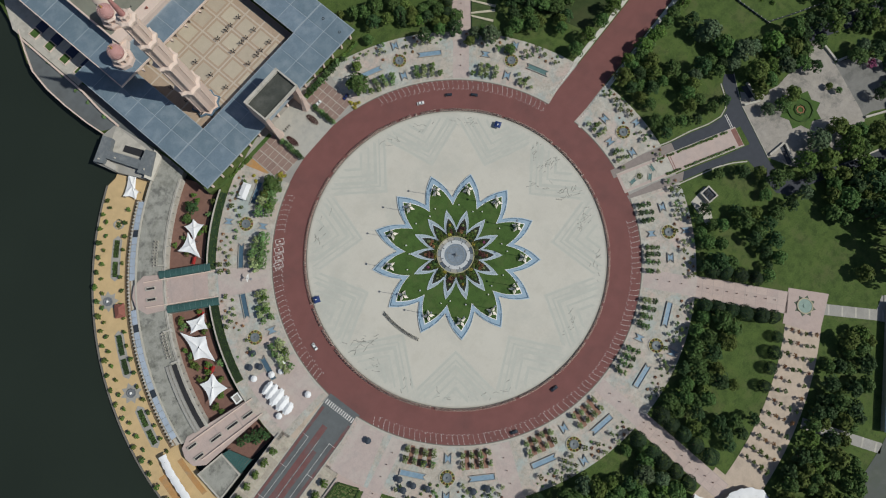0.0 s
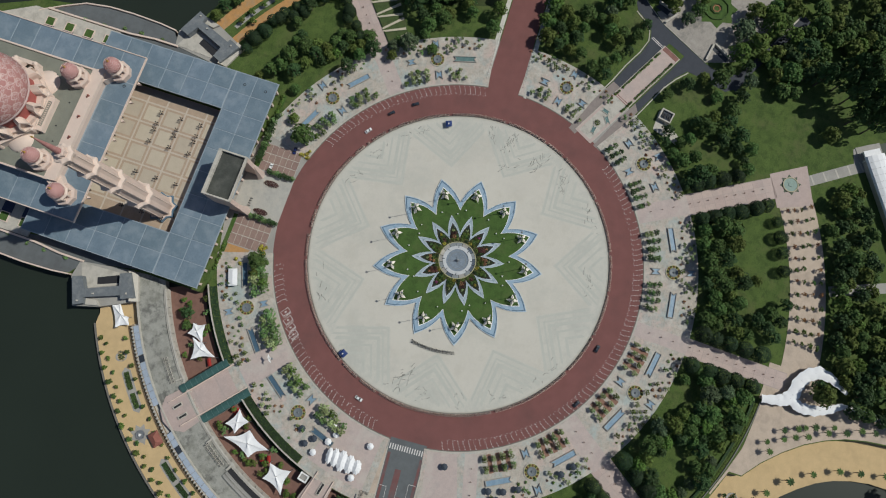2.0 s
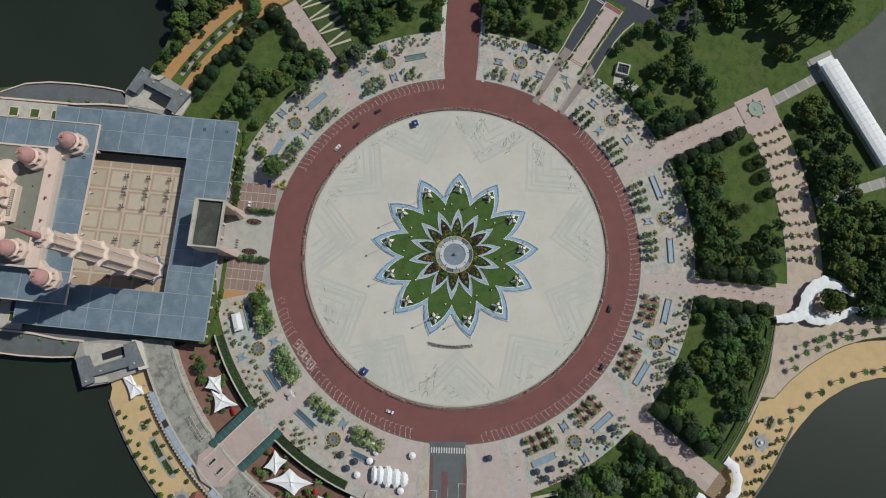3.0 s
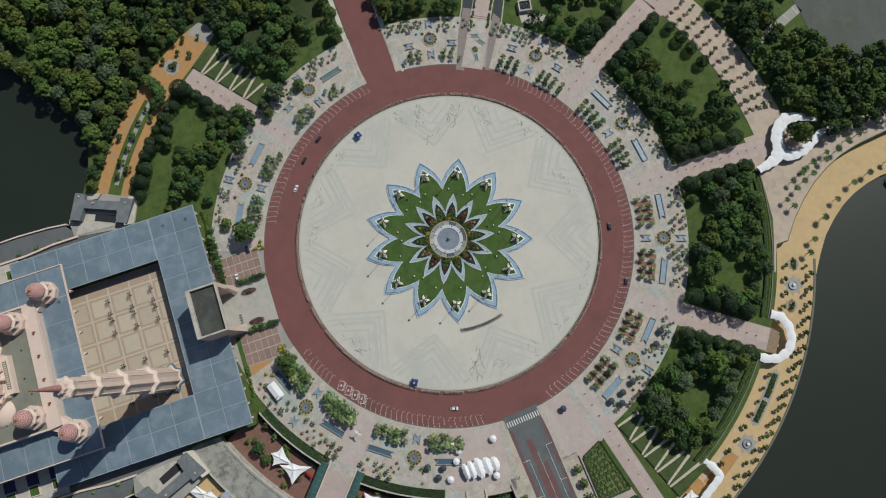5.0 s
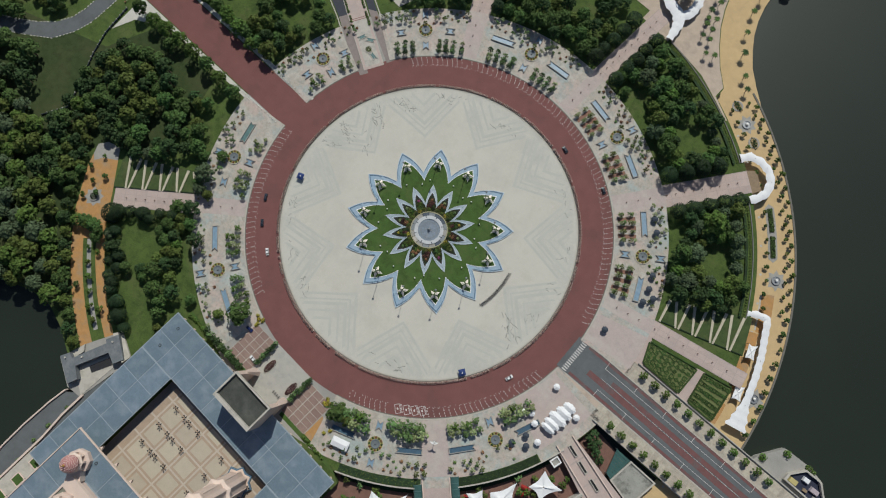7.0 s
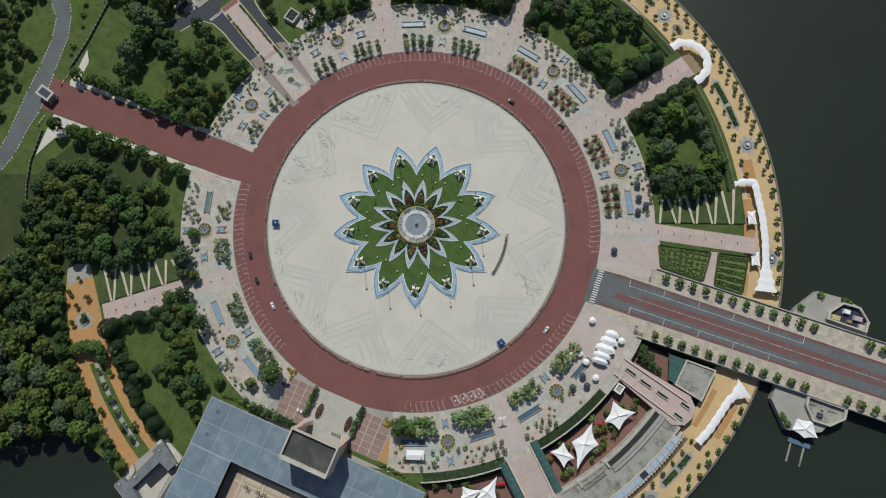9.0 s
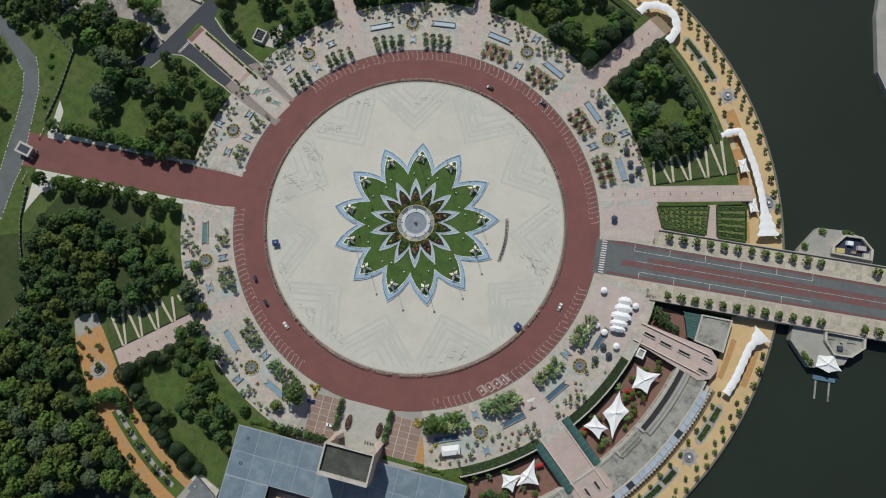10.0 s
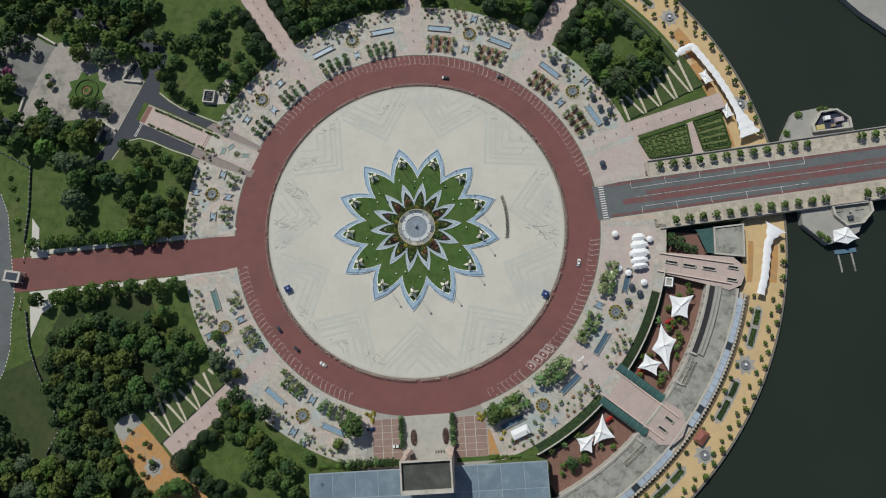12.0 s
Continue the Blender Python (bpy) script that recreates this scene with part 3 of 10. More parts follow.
solid("gutter_ring", bm, KERB_DARK, "dark gutter along the kerb", "kerb", "structure")

# verges along the red avenue
bm = BM()
for sg in (1, -1):
    quad_strip(bm, [RED.at(u, sg * w) for u, w in ((0.5, 13.5), (6, 10.9), (40, 10.9), (128, 11.0))], [RED.at(u, sg * w) for u, w in ((0.5, 15), (6, 13.8), (40, 13.6), (128, 13.6))], 0, 0.162)
solid("pavement_avenue", bm, WALK_PALE, "pale narrow pavement beside the red avenue", "paving", "structure")
bm = BM()
add_prism(bm, [(-234.1, 23.4), (-229.3, 16.6), (-229, 3.9), (-221.7, -1.6), (-233.5, -1.6)], 0, 0.14)
add_prism(bm, [(-233.6, -25.4), (-220.5, -22.8), (-216, -30), (-225.7, -35.4), (-231.7, -49.6)], 0, 0.14)
solid("pavement_gate", bm, WALK_PALE, "pale concrete slabs beside the gatehouse", "paving", "structure")

# bridge deck and pavements
bm = BM()
for sg in (1, -1):
    quad_strip(bm, [BRIDGE.at(u, sg * (10.4 - u * 0.004)) for u in (3, 60, 420)], [BRIDGE.at(u, sg * w) for u, w in ((3, 13.0), (24, 20.2), (420, 21.2))], -0.5, 0.155)
bridge_walk = solid("pavement_bridge", bm, PALM_PAVE, "pale paved bridge footways", "paving", "structure")
bm = BM()
quad_strip(bm, [BRIDGE.at(u, 21.1) for u in (76, 420)], [BRIDGE.at(u, -21.1) for u in (76, 420)], -2.2, -0.06)
bridge_deck = solid("bridge_deck", bm, PALE_CONC, "concrete bridge deck over the lake", "bridge", "structure")
for sg in (1, -1):
    bm = BM()
    quad_strip(bm, [BRIDGE.at(u, sg * (20.0 + u * 0.0025)) for u in (30, 420)], [BRIDGE.at(u, sg * (20.5 + u * 0.0025)) for u in (30, 420)], -2.3, 1.1)
    solid("bridge_parapet", bm, GREY_PAVE, "low stone parapet along the bridge", "parapet", "structure")
    bm = BM()
    quad_strip(bm, [BRIDGE.at(u, sg * (10.4 - u * 0.004)) for u in (2, 420)], [BRIDGE.at(u, sg * (11.0 - u * 0.004)) for u in (2, 420)], 0, 0.21)
    solid("kerb_bridge", bm, KERB, "pale kerb along the bridge road", "kerb", "structure")
for u in (110, 165, 230, 300, 370):
    bm = BM()
    add_box(bm, (*BRIDGE.at(u, 0), -7.4), (4, 34, 5.3), BRIDGE.deg)
    solid("bridge_pier", bm, CONCRETE, "concrete bridge pier standing in the lake", "pier", "structure")


# road markings
def stripe(bm, ax, u0, u1, s0, s1, z):
    add_prism(bm, [ax.at(u0, s0), ax.at(u1, s0), ax.at(u1, s1), ax.at(u0, s1)], 0.03, z)


bm = BM()
for i in range(15):
    s = -9.8 + i * 1.4
    stripe(bm, BRIDGE, -0.8, 2.2, s, s + 0.6, 0.064)
for sg, u0, u1 in ((1, 18, 118), (-1, 22, 118)):
    stripe(bm, BRIDGE, u0, u1, sg * 5.75, sg * 5.93, 0.066)
    for u in range(u0, u1 + 1, 20):
        stripe(bm, BRIDGE, u, u + 0.2, sg * 5.93, sg * 9.6, 0.067)
for u in range(20, 400, 8):
    stripe(bm, BRIDGE, u, u + 7.2, 0.06, 0.19, 0.066)
for u in (70, 71):
    stripe(bm, TWIN, u + 5, u + 5.4, 6.6, 15.5, 0.072)
solid("road_marking", bm, LINE, "white painted crossing and bay lines", "marking", "structure")

# chevron parking dashes on the ring road
mark_rng = random.Random(2)
bm = BM()
for a0, a1 in ((13, 73), (75, 118), (120, 141), (189, 247), (290, 352)):
    a = a0
    while a < a1:
        if not 303 < a < 312:
            for r, da, L, tw in ((101.9, 0.75, 0.5, 95), (102.5, 0.2, 0.8, 50), (103.9, 0.25, 1.0, 12), (105.5, 0.45, 1.0, 14), (107.0, 0.7, 0.9, 25)):
                if mark_rng.random() < 0.9:
                    x, y = polar(r + mark_rng.uniform(-.12, .12), a + da + mark_rng.uniform(-.07, .07))
                    add_box(bm, (x, y, 0.03), (L * mark_rng.uniform(.75, 1.15), 0.26, 0.02), a + tw + mark_rng.uniform(-10, 10))
        a += 1.66 + mark_rng.uniform(-.06, .06)
for a in (-54.2, -51.5, -49.0, -46.6):
    x, y = polar(104.0, a)
    b = a + 18
    ax = Axis((x, y), (x + math.cos(radians(b)), y + math.sin(radians(b))))
    for u0, u1, s0, s1 in ((-2.6, 2.6, -1.5, -1.3), (-2.6, 2.6, 1.3, 1.5), (-2.6, -2.35, -1.5, 1.5), (2.35, 2.6, -1.5, 1.5), (-0.6, 0.6, -0.4, 0.4)):
        add_prism(bm, [ax.at(u0, s0), ax.at(u1, s0), ax.at(u1, s1), ax.at(u0, s1)], 0.03, 0.053)
    for j in range(7):
        add_prism(bm, [ax.at(-2.4 + j * 0.75, 1.6), ax.at(-2.1 + j * 0.75, 1.6), ax.at(-1.8 + j * 0.75, 2.5), ax.at(-2.1 + j * 0.75, 2.5)], 0.03, 0.053)
solid("road_marking_bays", bm, LINE, "dashed white parking bay marks", "marking", "structure")

# paved paths that leave the square, in slabs
PATHS = {"a": (Axis(polar(137, 122), polar(193, 121.4)), 12.2), "b": (Axis(polar(137, 87.2), polar(197, 87.6)), 9.6),
         "c": (Axis(polar(137, 52.6), polar(190, 53.2)), 12.6), "d": (Axis(polar(137, 20.6), (186.5, 62.8)), 8.8), "w": (Axis(polar(137, -141.4), (-147.5, -118.5)), 11.0)}
PATH_SLABS = []
for key, (ax, w) in PATHS.items():
    bm = BM()
    quad_strip(bm, [ax.at(0, w / 2 + 0.4), ax.at(ax.len, w / 2 + 0.4)], [ax.at(0, -w / 2 - 0.4), ax.at(ax.len, -w / 2 - 0.4)], -0.02, 0.13)
    PATH_SLABS.append((solid("path_" + key, bm, PATH_SEAM, "pink granite footpath in wide slabs between lawns", "path", "structure"), ax, w))

for key, (ax, w) in PATHS.items():
    bm = BM()
    quad_strip(bm, [ax.at(-27.8, w / 2 - 0.6), ax.at(3, w / 2 - 0.6)], [ax.at(-27.8, -w / 2 + 0.6), ax.at(3, -w / 2 + 0.6)], 0.1, PLAZA_Z + 0.006)
    solid("pavement_mouth_" + key, bm, MOUTH_PAVE, "pink granite paving where a path crosses the promenade", "paving", "structure")
for key, a0, a1 in (("south", -18.5, -4.2), ("north", 9.5, 18), ("souk", -46.5, -39.5)):
    bm = BM()
    add_sector(bm, 109.2, 139.2, a0, a1, 0.1, PLAZA_Z + 0.008)
    solid("pavement_mouth_" + key, bm, MOUTH_PAVE, "pink granite paving of the promenade beside the bridge", "paving", "structure")

SQ = [(-108, 160), (-120, 180), (-97, 189), (-89, 169)]
bm = BM()
add_prism(bm, SQ, 0, 0.15)
solid("path_square", bm, PINK_PATH, "pink granite square where paths meet", "paving", "structure")
bm = BM()
add_sector(bm, 192.5, 213, 90, 118.2, 0, 0.12)
add_sector(bm, 186, 214, 83.5, 90, 0, 0.118)
add_prism(bm, [(20, 187), (12, 213), (8, 275)] + [(x - 0.6, y) for x, y in SHORE_IN[1:]] + [(65, 178.5), (80, 171.6), (79.5, 170.8), (66, 176.6), (50.7, 182.5), (38, 184.5)], 0, 0.124)
solid("path_palm_walk", bm, PALM_PAVE, "pale pink paved palm walk", "path", "structure")
bm = BM()
ax = Axis(polar(212, 121.2), polar(251, 121.6))
quad_strip(bm, [ax.at(0, 3.2), ax.at(ax.len, 3.2)], [ax.at(0, -3.2), ax.at(ax.len, -3.2)], 0, 0.1)
ax2 = Axis((-50.0, 209), (-67, 251))
quad_strip(bm, [ax2.at(0, 3), ax2.at(ax2.len, 3)], [ax2.at(0, -3), ax2.at(ax2.len, -3)], 0, 0.1)
add_prism(bm, [(-139, 204), (-148, 218), (-134, 226), (-124, 208)], 0, 0.106)
solid("path_grey", bm, GREY_PAVE, "grey paved path behind the trees", "path", "structure")
bm = BM()
add_prism(bm, [(-139, 206), (-150, 223), (-168, 243), (-190, 262), (-230, 330), (60, 330), (10, 292), (-20, 268), (-32, 260), (-42, 257), (-51, 251), (-66, 250.5), (-104, 246)], 0, 0.1)
solid("pavement_yard", bm, YARD, "smooth grey yard behind the long hall", "paving", "structure")
for ax_, n in ((ax, 5), (ax2, 6)):
    bm = BM()
    for i in range(n):
        u = 4 + i * ax_.len / n
        add_prism(bm, [ax_.at(u, 3), ax_.at(u + 0.9, 3), ax_.at(u + 0.9, -3), ax_.at(u, -3)], 0.05, 0.125)
    solid("path_bands", bm, PALE_CONC, "pale bands across the grey path", "paving", "structure")

# woodland floor under the dense trees
bm = BM()
add_prism(bm, [(-225, -60), (-212, -30), (-160, -26), (-150, -60), (-140, -95), (-165, -95), (-185, -112), (-165, -140), (-146, -150), (-110, -185), (-140, -189), (-170, -205), (-300, -320), (-330, -100)], -0.1, 0.02)
solid("ground_woodland", bm, WOOD_FLOOR, "shaded woodland floor", "ground", "structure")

# garden square to the north-west
GREY_WALK = mat("grey_concrete_walk", (0.2, 0.195, 0.18), 0.88, 0.15, 0.3, 2.0, 0.008, patch=(((0.12, 0.12, 0.11), 0.09, 0.7, 0.0),))
bm = BM()
quad_strip(bm, [(-195.6, 58.3), (-187.9, 66.7), (-181.5, 74.4), (-177.7, 81.4), (-164.3, 106.2)], [(-196.3, 57.8), (-188.6, 66.3), (-182.2, 74.0), (-178.4, 81.0), (-164.9, 105.8)], 0, 0.2)
quad_strip(bm, [(-190.8, 143.6), (-215.7, 156.6)], [(-191.2, 142.8), (-216.1, 155.8)], 0, 0.24)
solid("kerb_fork", bm, KERB, "pale kerb beside the forking road", "kerb", "structure")
bm = BM()
add_prism(bm, [(-164.9, 106), (-169, 119), (-174, 127), (-194, 138), (-209.5, 141), (-222, 137), (-226.6, 130), (-239.4, 104.6), (-242.4, 99), (-248.6, 86.5), (-243.5, 83.0), (-236, 86), (-226, 88), (-216, 84.5), (-206, 84.0), (-195, 79), (-188, 68.5), (-182.2, 74.0), (-178.4, 81.0)], 0, 0.13)
solid("pavement_garden", bm, GARDEN_PAVE, "worn pale paving of a garden square", "paving", "structure")
bm = BM()
add_prism(bm, [(-241.1, 102.5), (-224.9, 123.5), (-221.6, 134.7), (-229.6, 137.6), (-247.7, 106.8)], 0, 0.118)
add_prism(bm, [(-247.7, 106.8), (-229.6, 137.6), (-236.2, 142.7), (-249.4, 147.2), (-262.6, 134.4), (-259.8, 119.6), (-253.7, 111.2)], 0, 0.112)
for f in (0.2, 0.45, 0.7):
    p_, q_ = Vector((-241.1, 102.5)).lerp(Vector((-221.6, 134.7)), f), Vector((-247.7, 106.8)).lerp(Vector((-229.6, 137.6)), f)
    ax = Axis(p_, q_)
    add_prism(bm, [ax.at(0, 0.3), ax.at(ax.len, 0.3), ax.at(ax.len, -0.3), ax.at(0, -0.3)], 0, 0.17)
solid("path_slabs", bm, GREY_WALK, "grey concrete path past the garden square", "path", "structure")
bm = BM()
quad_strip(bm, [(-248.4, 76.8), (-273.0, 89.8), (-294.3, 101.0)], [(-242.4, 82.6), (-261.3, 93.5), (-288.4, 108.2)], 0, 0.06)
solid("road_garden", bm, DARK_ASPHALT, "dark asphalt lane behind the garden square", "road", "structure")
bm = BM()
quad_strip(bm, [(-249.0, 76.4), (-273.6, 89.4), (-294.9, 100.6)], [(-248.4, 76.8), (-273.0, 89.8), (-294.3, 101.0)], 0, 0.2)
solid("kerb_garden_lane", bm, KERB, "pale kerb along the garden lane", "kerb", "structure")
bm = BM()
add_prism(bm, [(-202 + r * math.cos(math.radians(14.5 + 22.5 * i)), 103.3 + r * math.sin(math.radians(14.5 + 22.5 * i))) for i, r in enumerate((13.4, 9.9) * 8)], 0, 0.2)
solid("lawn_octagon", bm, GARDEN_GRASS, "star-shaped lawn with clipped hedge rings", "lawn", "structure")

# orange promenade on the west
bm = BM()
add_prism(bm, [(-179.6, -104), (-176, -99), (-168, -96.5), (-150.7, -117), (-139, -132), (-132, -140), (-146, -152), (-159.2, -139), (-174, -117)], 0, 0.08)
add_sector(bm, 191.5, 196.8, -139, -115, 0, 0.083)
add_sector(bm, 204.5, 211.5, -136, -115, 0, 0.081)
solid("promenade_west", bm, ORANGE_PAVE, "orange gravel promenade among trees", "promenade", "structure")
bm = BM()
add_sector(bm, 199.5, 202.0, -133.5, -118, 0, 0.075)
add_prism(bm, [(-179.6, -104), (-176, -98.9), (-168, -96.4), (-163, -102.5), (-167, -105), (-171, -108), (-173.5, -112.5), (-177, -110)], 0, 0.098)
solid("promenade_west_bed", bm, GREY_PAVE, "grey paved planting strip", "paving", "structure")

# gravel spots along the ochre promenade
bm = BM()
for a in range(-58, 66, 5):
    x, y = polar(194.2, a)
    add_lathe(bm, [(0.75, 0), (0.75, 0.03)], (x, y, PZ - 0.01), 10)
for a0, a1 in ((27.5, 33.5),):
    add_sector(bm, 195, 202, a0, a1, PZ - 0.1, PZ + 0.03)
solid("promenade_patches", bm, PALE_CONC, "pale round paving marks", "paving", "structure")
bm = BM()
add_sector(bm, 196, 203, 27.2, 33.8, PZ - 0.1, PZ + 0.045)
add_sector(bm, 190.5, 195, 10.3, 14, PZ - 0.1, PZ + 0.045)
add_sector(bm, 190.5, 198, 16.8, 22.5, PZ - 0.1, PZ + 0.045)
add_sector(bm, 190.5, 198, 24, 27, PZ - 0.1, PZ + 0.045)
add_sector(bm, 192.5, 195.5, -13.5, -6.5, PZ - 0.1, PZ + 0.045)
add_sector(bm, 204, 209, -13, -7, PZ - 0.1, PZ + 0.045)
solid("promenade_orange", bm, ORANGE_PAVE, "orange paved terrace bays under the canopies", "paving", "structure")


# ---------------------------------------------------------------- star garden
def star_outline(n, r_tip, r_val, off, bulge, k=5):
    pts, h = [], 180.0 / n
    for i in range(n):
        a = off + i * 2 * h
        for (ra, aa), (rb, ab) in (((r_val, a - h), (r_tip, a)), ((r_tip, a), (r_val, a + h))):
            p, q = Vector(polar(ra, aa)), Vector(polar(rb, ab))
            d = q - p
            nrm = Vector((d.y, -d.x)).normalized()
            if nrm.dot(p + q - 2 * Vector(polar(r_val, a)) * 0.99) < 0:
                nrm = -nrm
            mid = Vector(polar((ra + rb) / 2, a))
            if (((p + q) / 2) - mid).dot(nrm) < 0:
                nrm = -nrm
            for j in range(k):
                t = j / k
                v = p + d * t + nrm * bulge * math.sin(math.pi * t)
                pts.append((v.x, v.y))
    return pts


def add_band(bm, out, inn, z0, z1):
    """A raised band between two outlines with the same number of points."""
    k = len(out)
    o = [[bm.verts.new((*p, z)) for z in (z0, z1)] for p in out]
    i_ = [[bm.verts.new((*p, z)) for z in (z0, z1)] for p in inn]
    for j in range(k):
        m = (j + 1) % k
        bm.faces.new((o[j][1], o[m][1], i_[m][1], i_[j][1]))
        bm.faces.new((o[j][0], o[m][0], o[m][1], o[j][1]))
        bm.faces.new((i_[j][0], i_[j][1], i_[m][1], i_[m][0]))


SX, SY = 0.7, -0.1
star = thing("star_garden", "thirteen-pointed lawn star rimmed by pale blue pools", "garden", (SX, SY, 0.16))
A13, A14 = 15.7, 0.7
T13 = lambda rt, rv, b=1.3: star_outline(13, rt, rv, A13, b)


def petal_side(rt, rv, a, sg, f, bulge=1.3):
    """A point on the side of a petal, from its tip (f = 0) to the notch beside it (f = 1)."""
    p, q = Vector(polar(rt, a)), Vector(polar(rv, a + sg * 180 / 13))
    d = q - p
    n = Vector((-d.y, d.x)).normalized()
    if n.dot(Vector(polar(1, a + sg * 90))) < 0:
        n = -n
    v = p + d * f + n * bulge * math.sin(math.pi * f)
    return v.x, v.y


for name, o, i_, z, m, lab in (("outer_rim", T13(49.6, 34.6), T13(49.1, 34.3), 0.5, RIM_PALE, "pale tiled rim"),
                               ("pool_band", T13(49.1, 34.3), T13(44.5, 30.0), 0.42, TILE_PALE, "pale blue tiled pool"),
                               ("white_edge", T13(44.5, 30.0), T13(43.8, 29.55), 0.6, WHITE, "pale stone edge")):
    bm = BM()
    add_band(bm, o, i_, 0, z)
    part(name, bm, m, star, lab)
for i in range(13):
    a = A13 + i * 360 / 13
    for sg in (1, -1):
        for f0, f1 in ((0.0, 0.42), (0.47, 0.93)):
            bm = BM()
            fs = [f0 + (f1 - f0) * j / 4 for j in range(5)]
            quad_strip(bm, [petal_side(48.5, 33.95, a, sg, f) for f in fs], [petal_side(47.8, 33.45, a, sg, f) for f in fs], 0.3, 0.56)
            part("pool_rail", bm, TILE_DEEP, star, "dark blue rail in the pool")
        for f in (0.3, 0.66):
            bm = BM()
            p, q = Vector(petal_side(49.3, 34.4, a, sg, f)), Vector(petal_side(44.4, 29.9, a, sg, f * 1.04))
            m_ = (p + q) / 2
            add_box(bm, (m_.x, m_.y, 0), ((p - q).length, 0.3, 0.5), math.degrees(math.atan2(p.y - q.y, p.x - q.x)))
            part("pool_bar", bm, TILE_BLUE, star)
bm = BM()
add_prism(bm, T13(43.8, 29.55), 0, 0.5)
part("lawn", bm, GARDEN_GRASS, star, "clipped bright lawn")
POOL_GREY = mat("grey_pool_tile", (0.36, 0.43, 0.47), 0.4, 0.15, 0.5, 3.0, spec=0.5)
T14 = lambda rt, rv, b=0.7: star_outline(14, rt, rv, A14, b)
for name, o, i_, z, m in (("inner_rim", T14(27.0, 15.9), T14(26.2, 15.45), 0.85, RIM_PALE), ("inner_pool", T14(26.2, 15.45), T14(23.1, 13.65), 0.6, POOL_GREY),
                          ("inner_edge", T14(23.1, 13.65), T14(22.2, 13.1), 0.9, RIM_PALE), ("inner_lip", T14(22.2, 13.1), T14(21.1, 12.5), 0.62, BED_LIP)):
    bm = BM()
    add_band(bm, o, i_, 0, z)
    part(name, bm, m, star)
for i in range(14):
    for sg in (1, -1):
        bm = BM()
        a = A14 + i * 360 / 14
        p0, p1 = Vector(polar(24.6, a)), Vector(polar(14.5, a + sg * 180 / 14))
        q0, q1 = Vector(polar(24.0, a)), Vector(polar(14.2, a + sg * 180 / 14))
        side = Vector((p1.y - p0.y, p0.x - p1.x)).normalized() * (-0.6 if sg > 0 else 0.6)
        mid = (p0 + p1) / 2 + side
        midq = (q0 + q1) / 2 + side
        quad_strip(bm, [tuple(p0), tuple(mid), tuple(p1)], [tuple(q0), tuple(midq), tuple(q1)], 0.4, 0.66)
        part("pool_rail", bm, TILE_DEEP, star)
bm = BM()
add_prism(bm, T14(21.1, 12.5), 0, 0.7)
part("flower_bed", bm, SOIL, star, "dark soil of the flower bed")
for i in range(14):
    bm = BM()
    a = A14 + (i + 0.5) * 360 / 14
    add_box(bm, (*polar(12.2, a), 0), (1.6, 0.3, 0.8), a)
    part("bed_divider", bm, BED_LIP, star)
bm = BM()
add_sector(bm, 11.2, 13.4, 0, 360, 0, 0.74, 8)
part("bed_ring", bm, mat("olive_planting", (0.085, 0.088, 0.03), 0.95, 0.4, 1.2, 4.0), star, "olive planted ring")

lawn_lamp = thing("lawn_lamp", "low white globe lamp standing on the star lawn", "lamp", (0, 0, -60), group="lawn lamps")
bm = BM()
add_lathe(bm, [(0.22, 0), (0.2, 0.12), (0.07, 0.16), (0.06, 0.6)], n=8)
part("post", bm, METAL, lawn_lamp)
bm = BM()
add_lathe(bm, [(0.1, 0.55), (0.36, 0.75), (0.42, 0.95), (0.32, 1.2), (0.08, 1.32)], n=10)
part("globe", bm, WHITE, lawn_lamp, "white globe")
for i in range(13):
    for r, da in ((29.7, 7.0), (27.3, -11.0)):
        if r > 28 or i % 2:
            x, y = polar(r, A13 + i * 360 / 13 + da)
            m_ = pose(x + SX, y + SY, 0.66)
            if i == 0:
                lawn_lamp.matrix_basis = m_
            else:
                copy_thing(lawn_lamp, m_)

clock = thing("central_fountain", "round grey and white stone fountain with dial-like spokes", "fountain", (SX + 0.4, SY - 0.2, 0.16))
bm = BM()
add_sector(bm, 10.5, 11.0, 0, 360, 0, 1.2, 6)
part("outer_ring", bm, mat("lichen_kerb", (0.36, 0.34, 0.2), 0.85, 0.2, 0.6, 3.0), clock, "lichen-yellow outer kerb")
CLOCK_GREY = mat("fountain_grey_slab", (0.23, 0.25, 0.26), 0.7, 0.2, 0.6, 3.0)
CLOCK_DARK = mat("fountain_dark_slab", (0.08, 0.1, 0.13), 0.6, 0.2, 0.6, 3.0)
SLABS = (CLOCK_GREY, GREY_PAVE, CLOCK_GREY, CLOCK_DARK, CLOCK_DARK, CLOCK_GREY, CLOCK_DARK, GREY_PAVE, CLOCK_GREY, CLOCK_GREY, GREY_PAVE, PALE_CONC, GREY_PAVE, CLOCK_GREY, GREY_PAVE, CLOCK_DARK)
for i in range(16):
    bm = BM()
    add_sector(bm, 8.5, 10.45, i * 22.5 + 0.8, i * 22.5 + 21.7, 0, 0.95, 5)
    part("ring_slab", bm, SLABS[i], clock)
bm = BM()
add_sector(bm, 6.5, 8.5, 0, 360, 0, 1.3, 6)
part("inner_ring", bm, mat("pale_grey_stone", (0.52, 0.53, 0.53), 0.7, 0.12, 0.5, 3.0), clock, "pale grey stone ring")
for i in range(8):
    bm = BM()
    add_box(bm, (*polar(8.1, i * 45 + 12), 1.28), (1.5, 0.4, 0.1), i * 45 + 12)
    part("dial_mark", bm, DARKGREY, clock)
bm = BM()
add_sector(bm, 0.2, 6.5, 0, 360, 0, 0.9, 6)
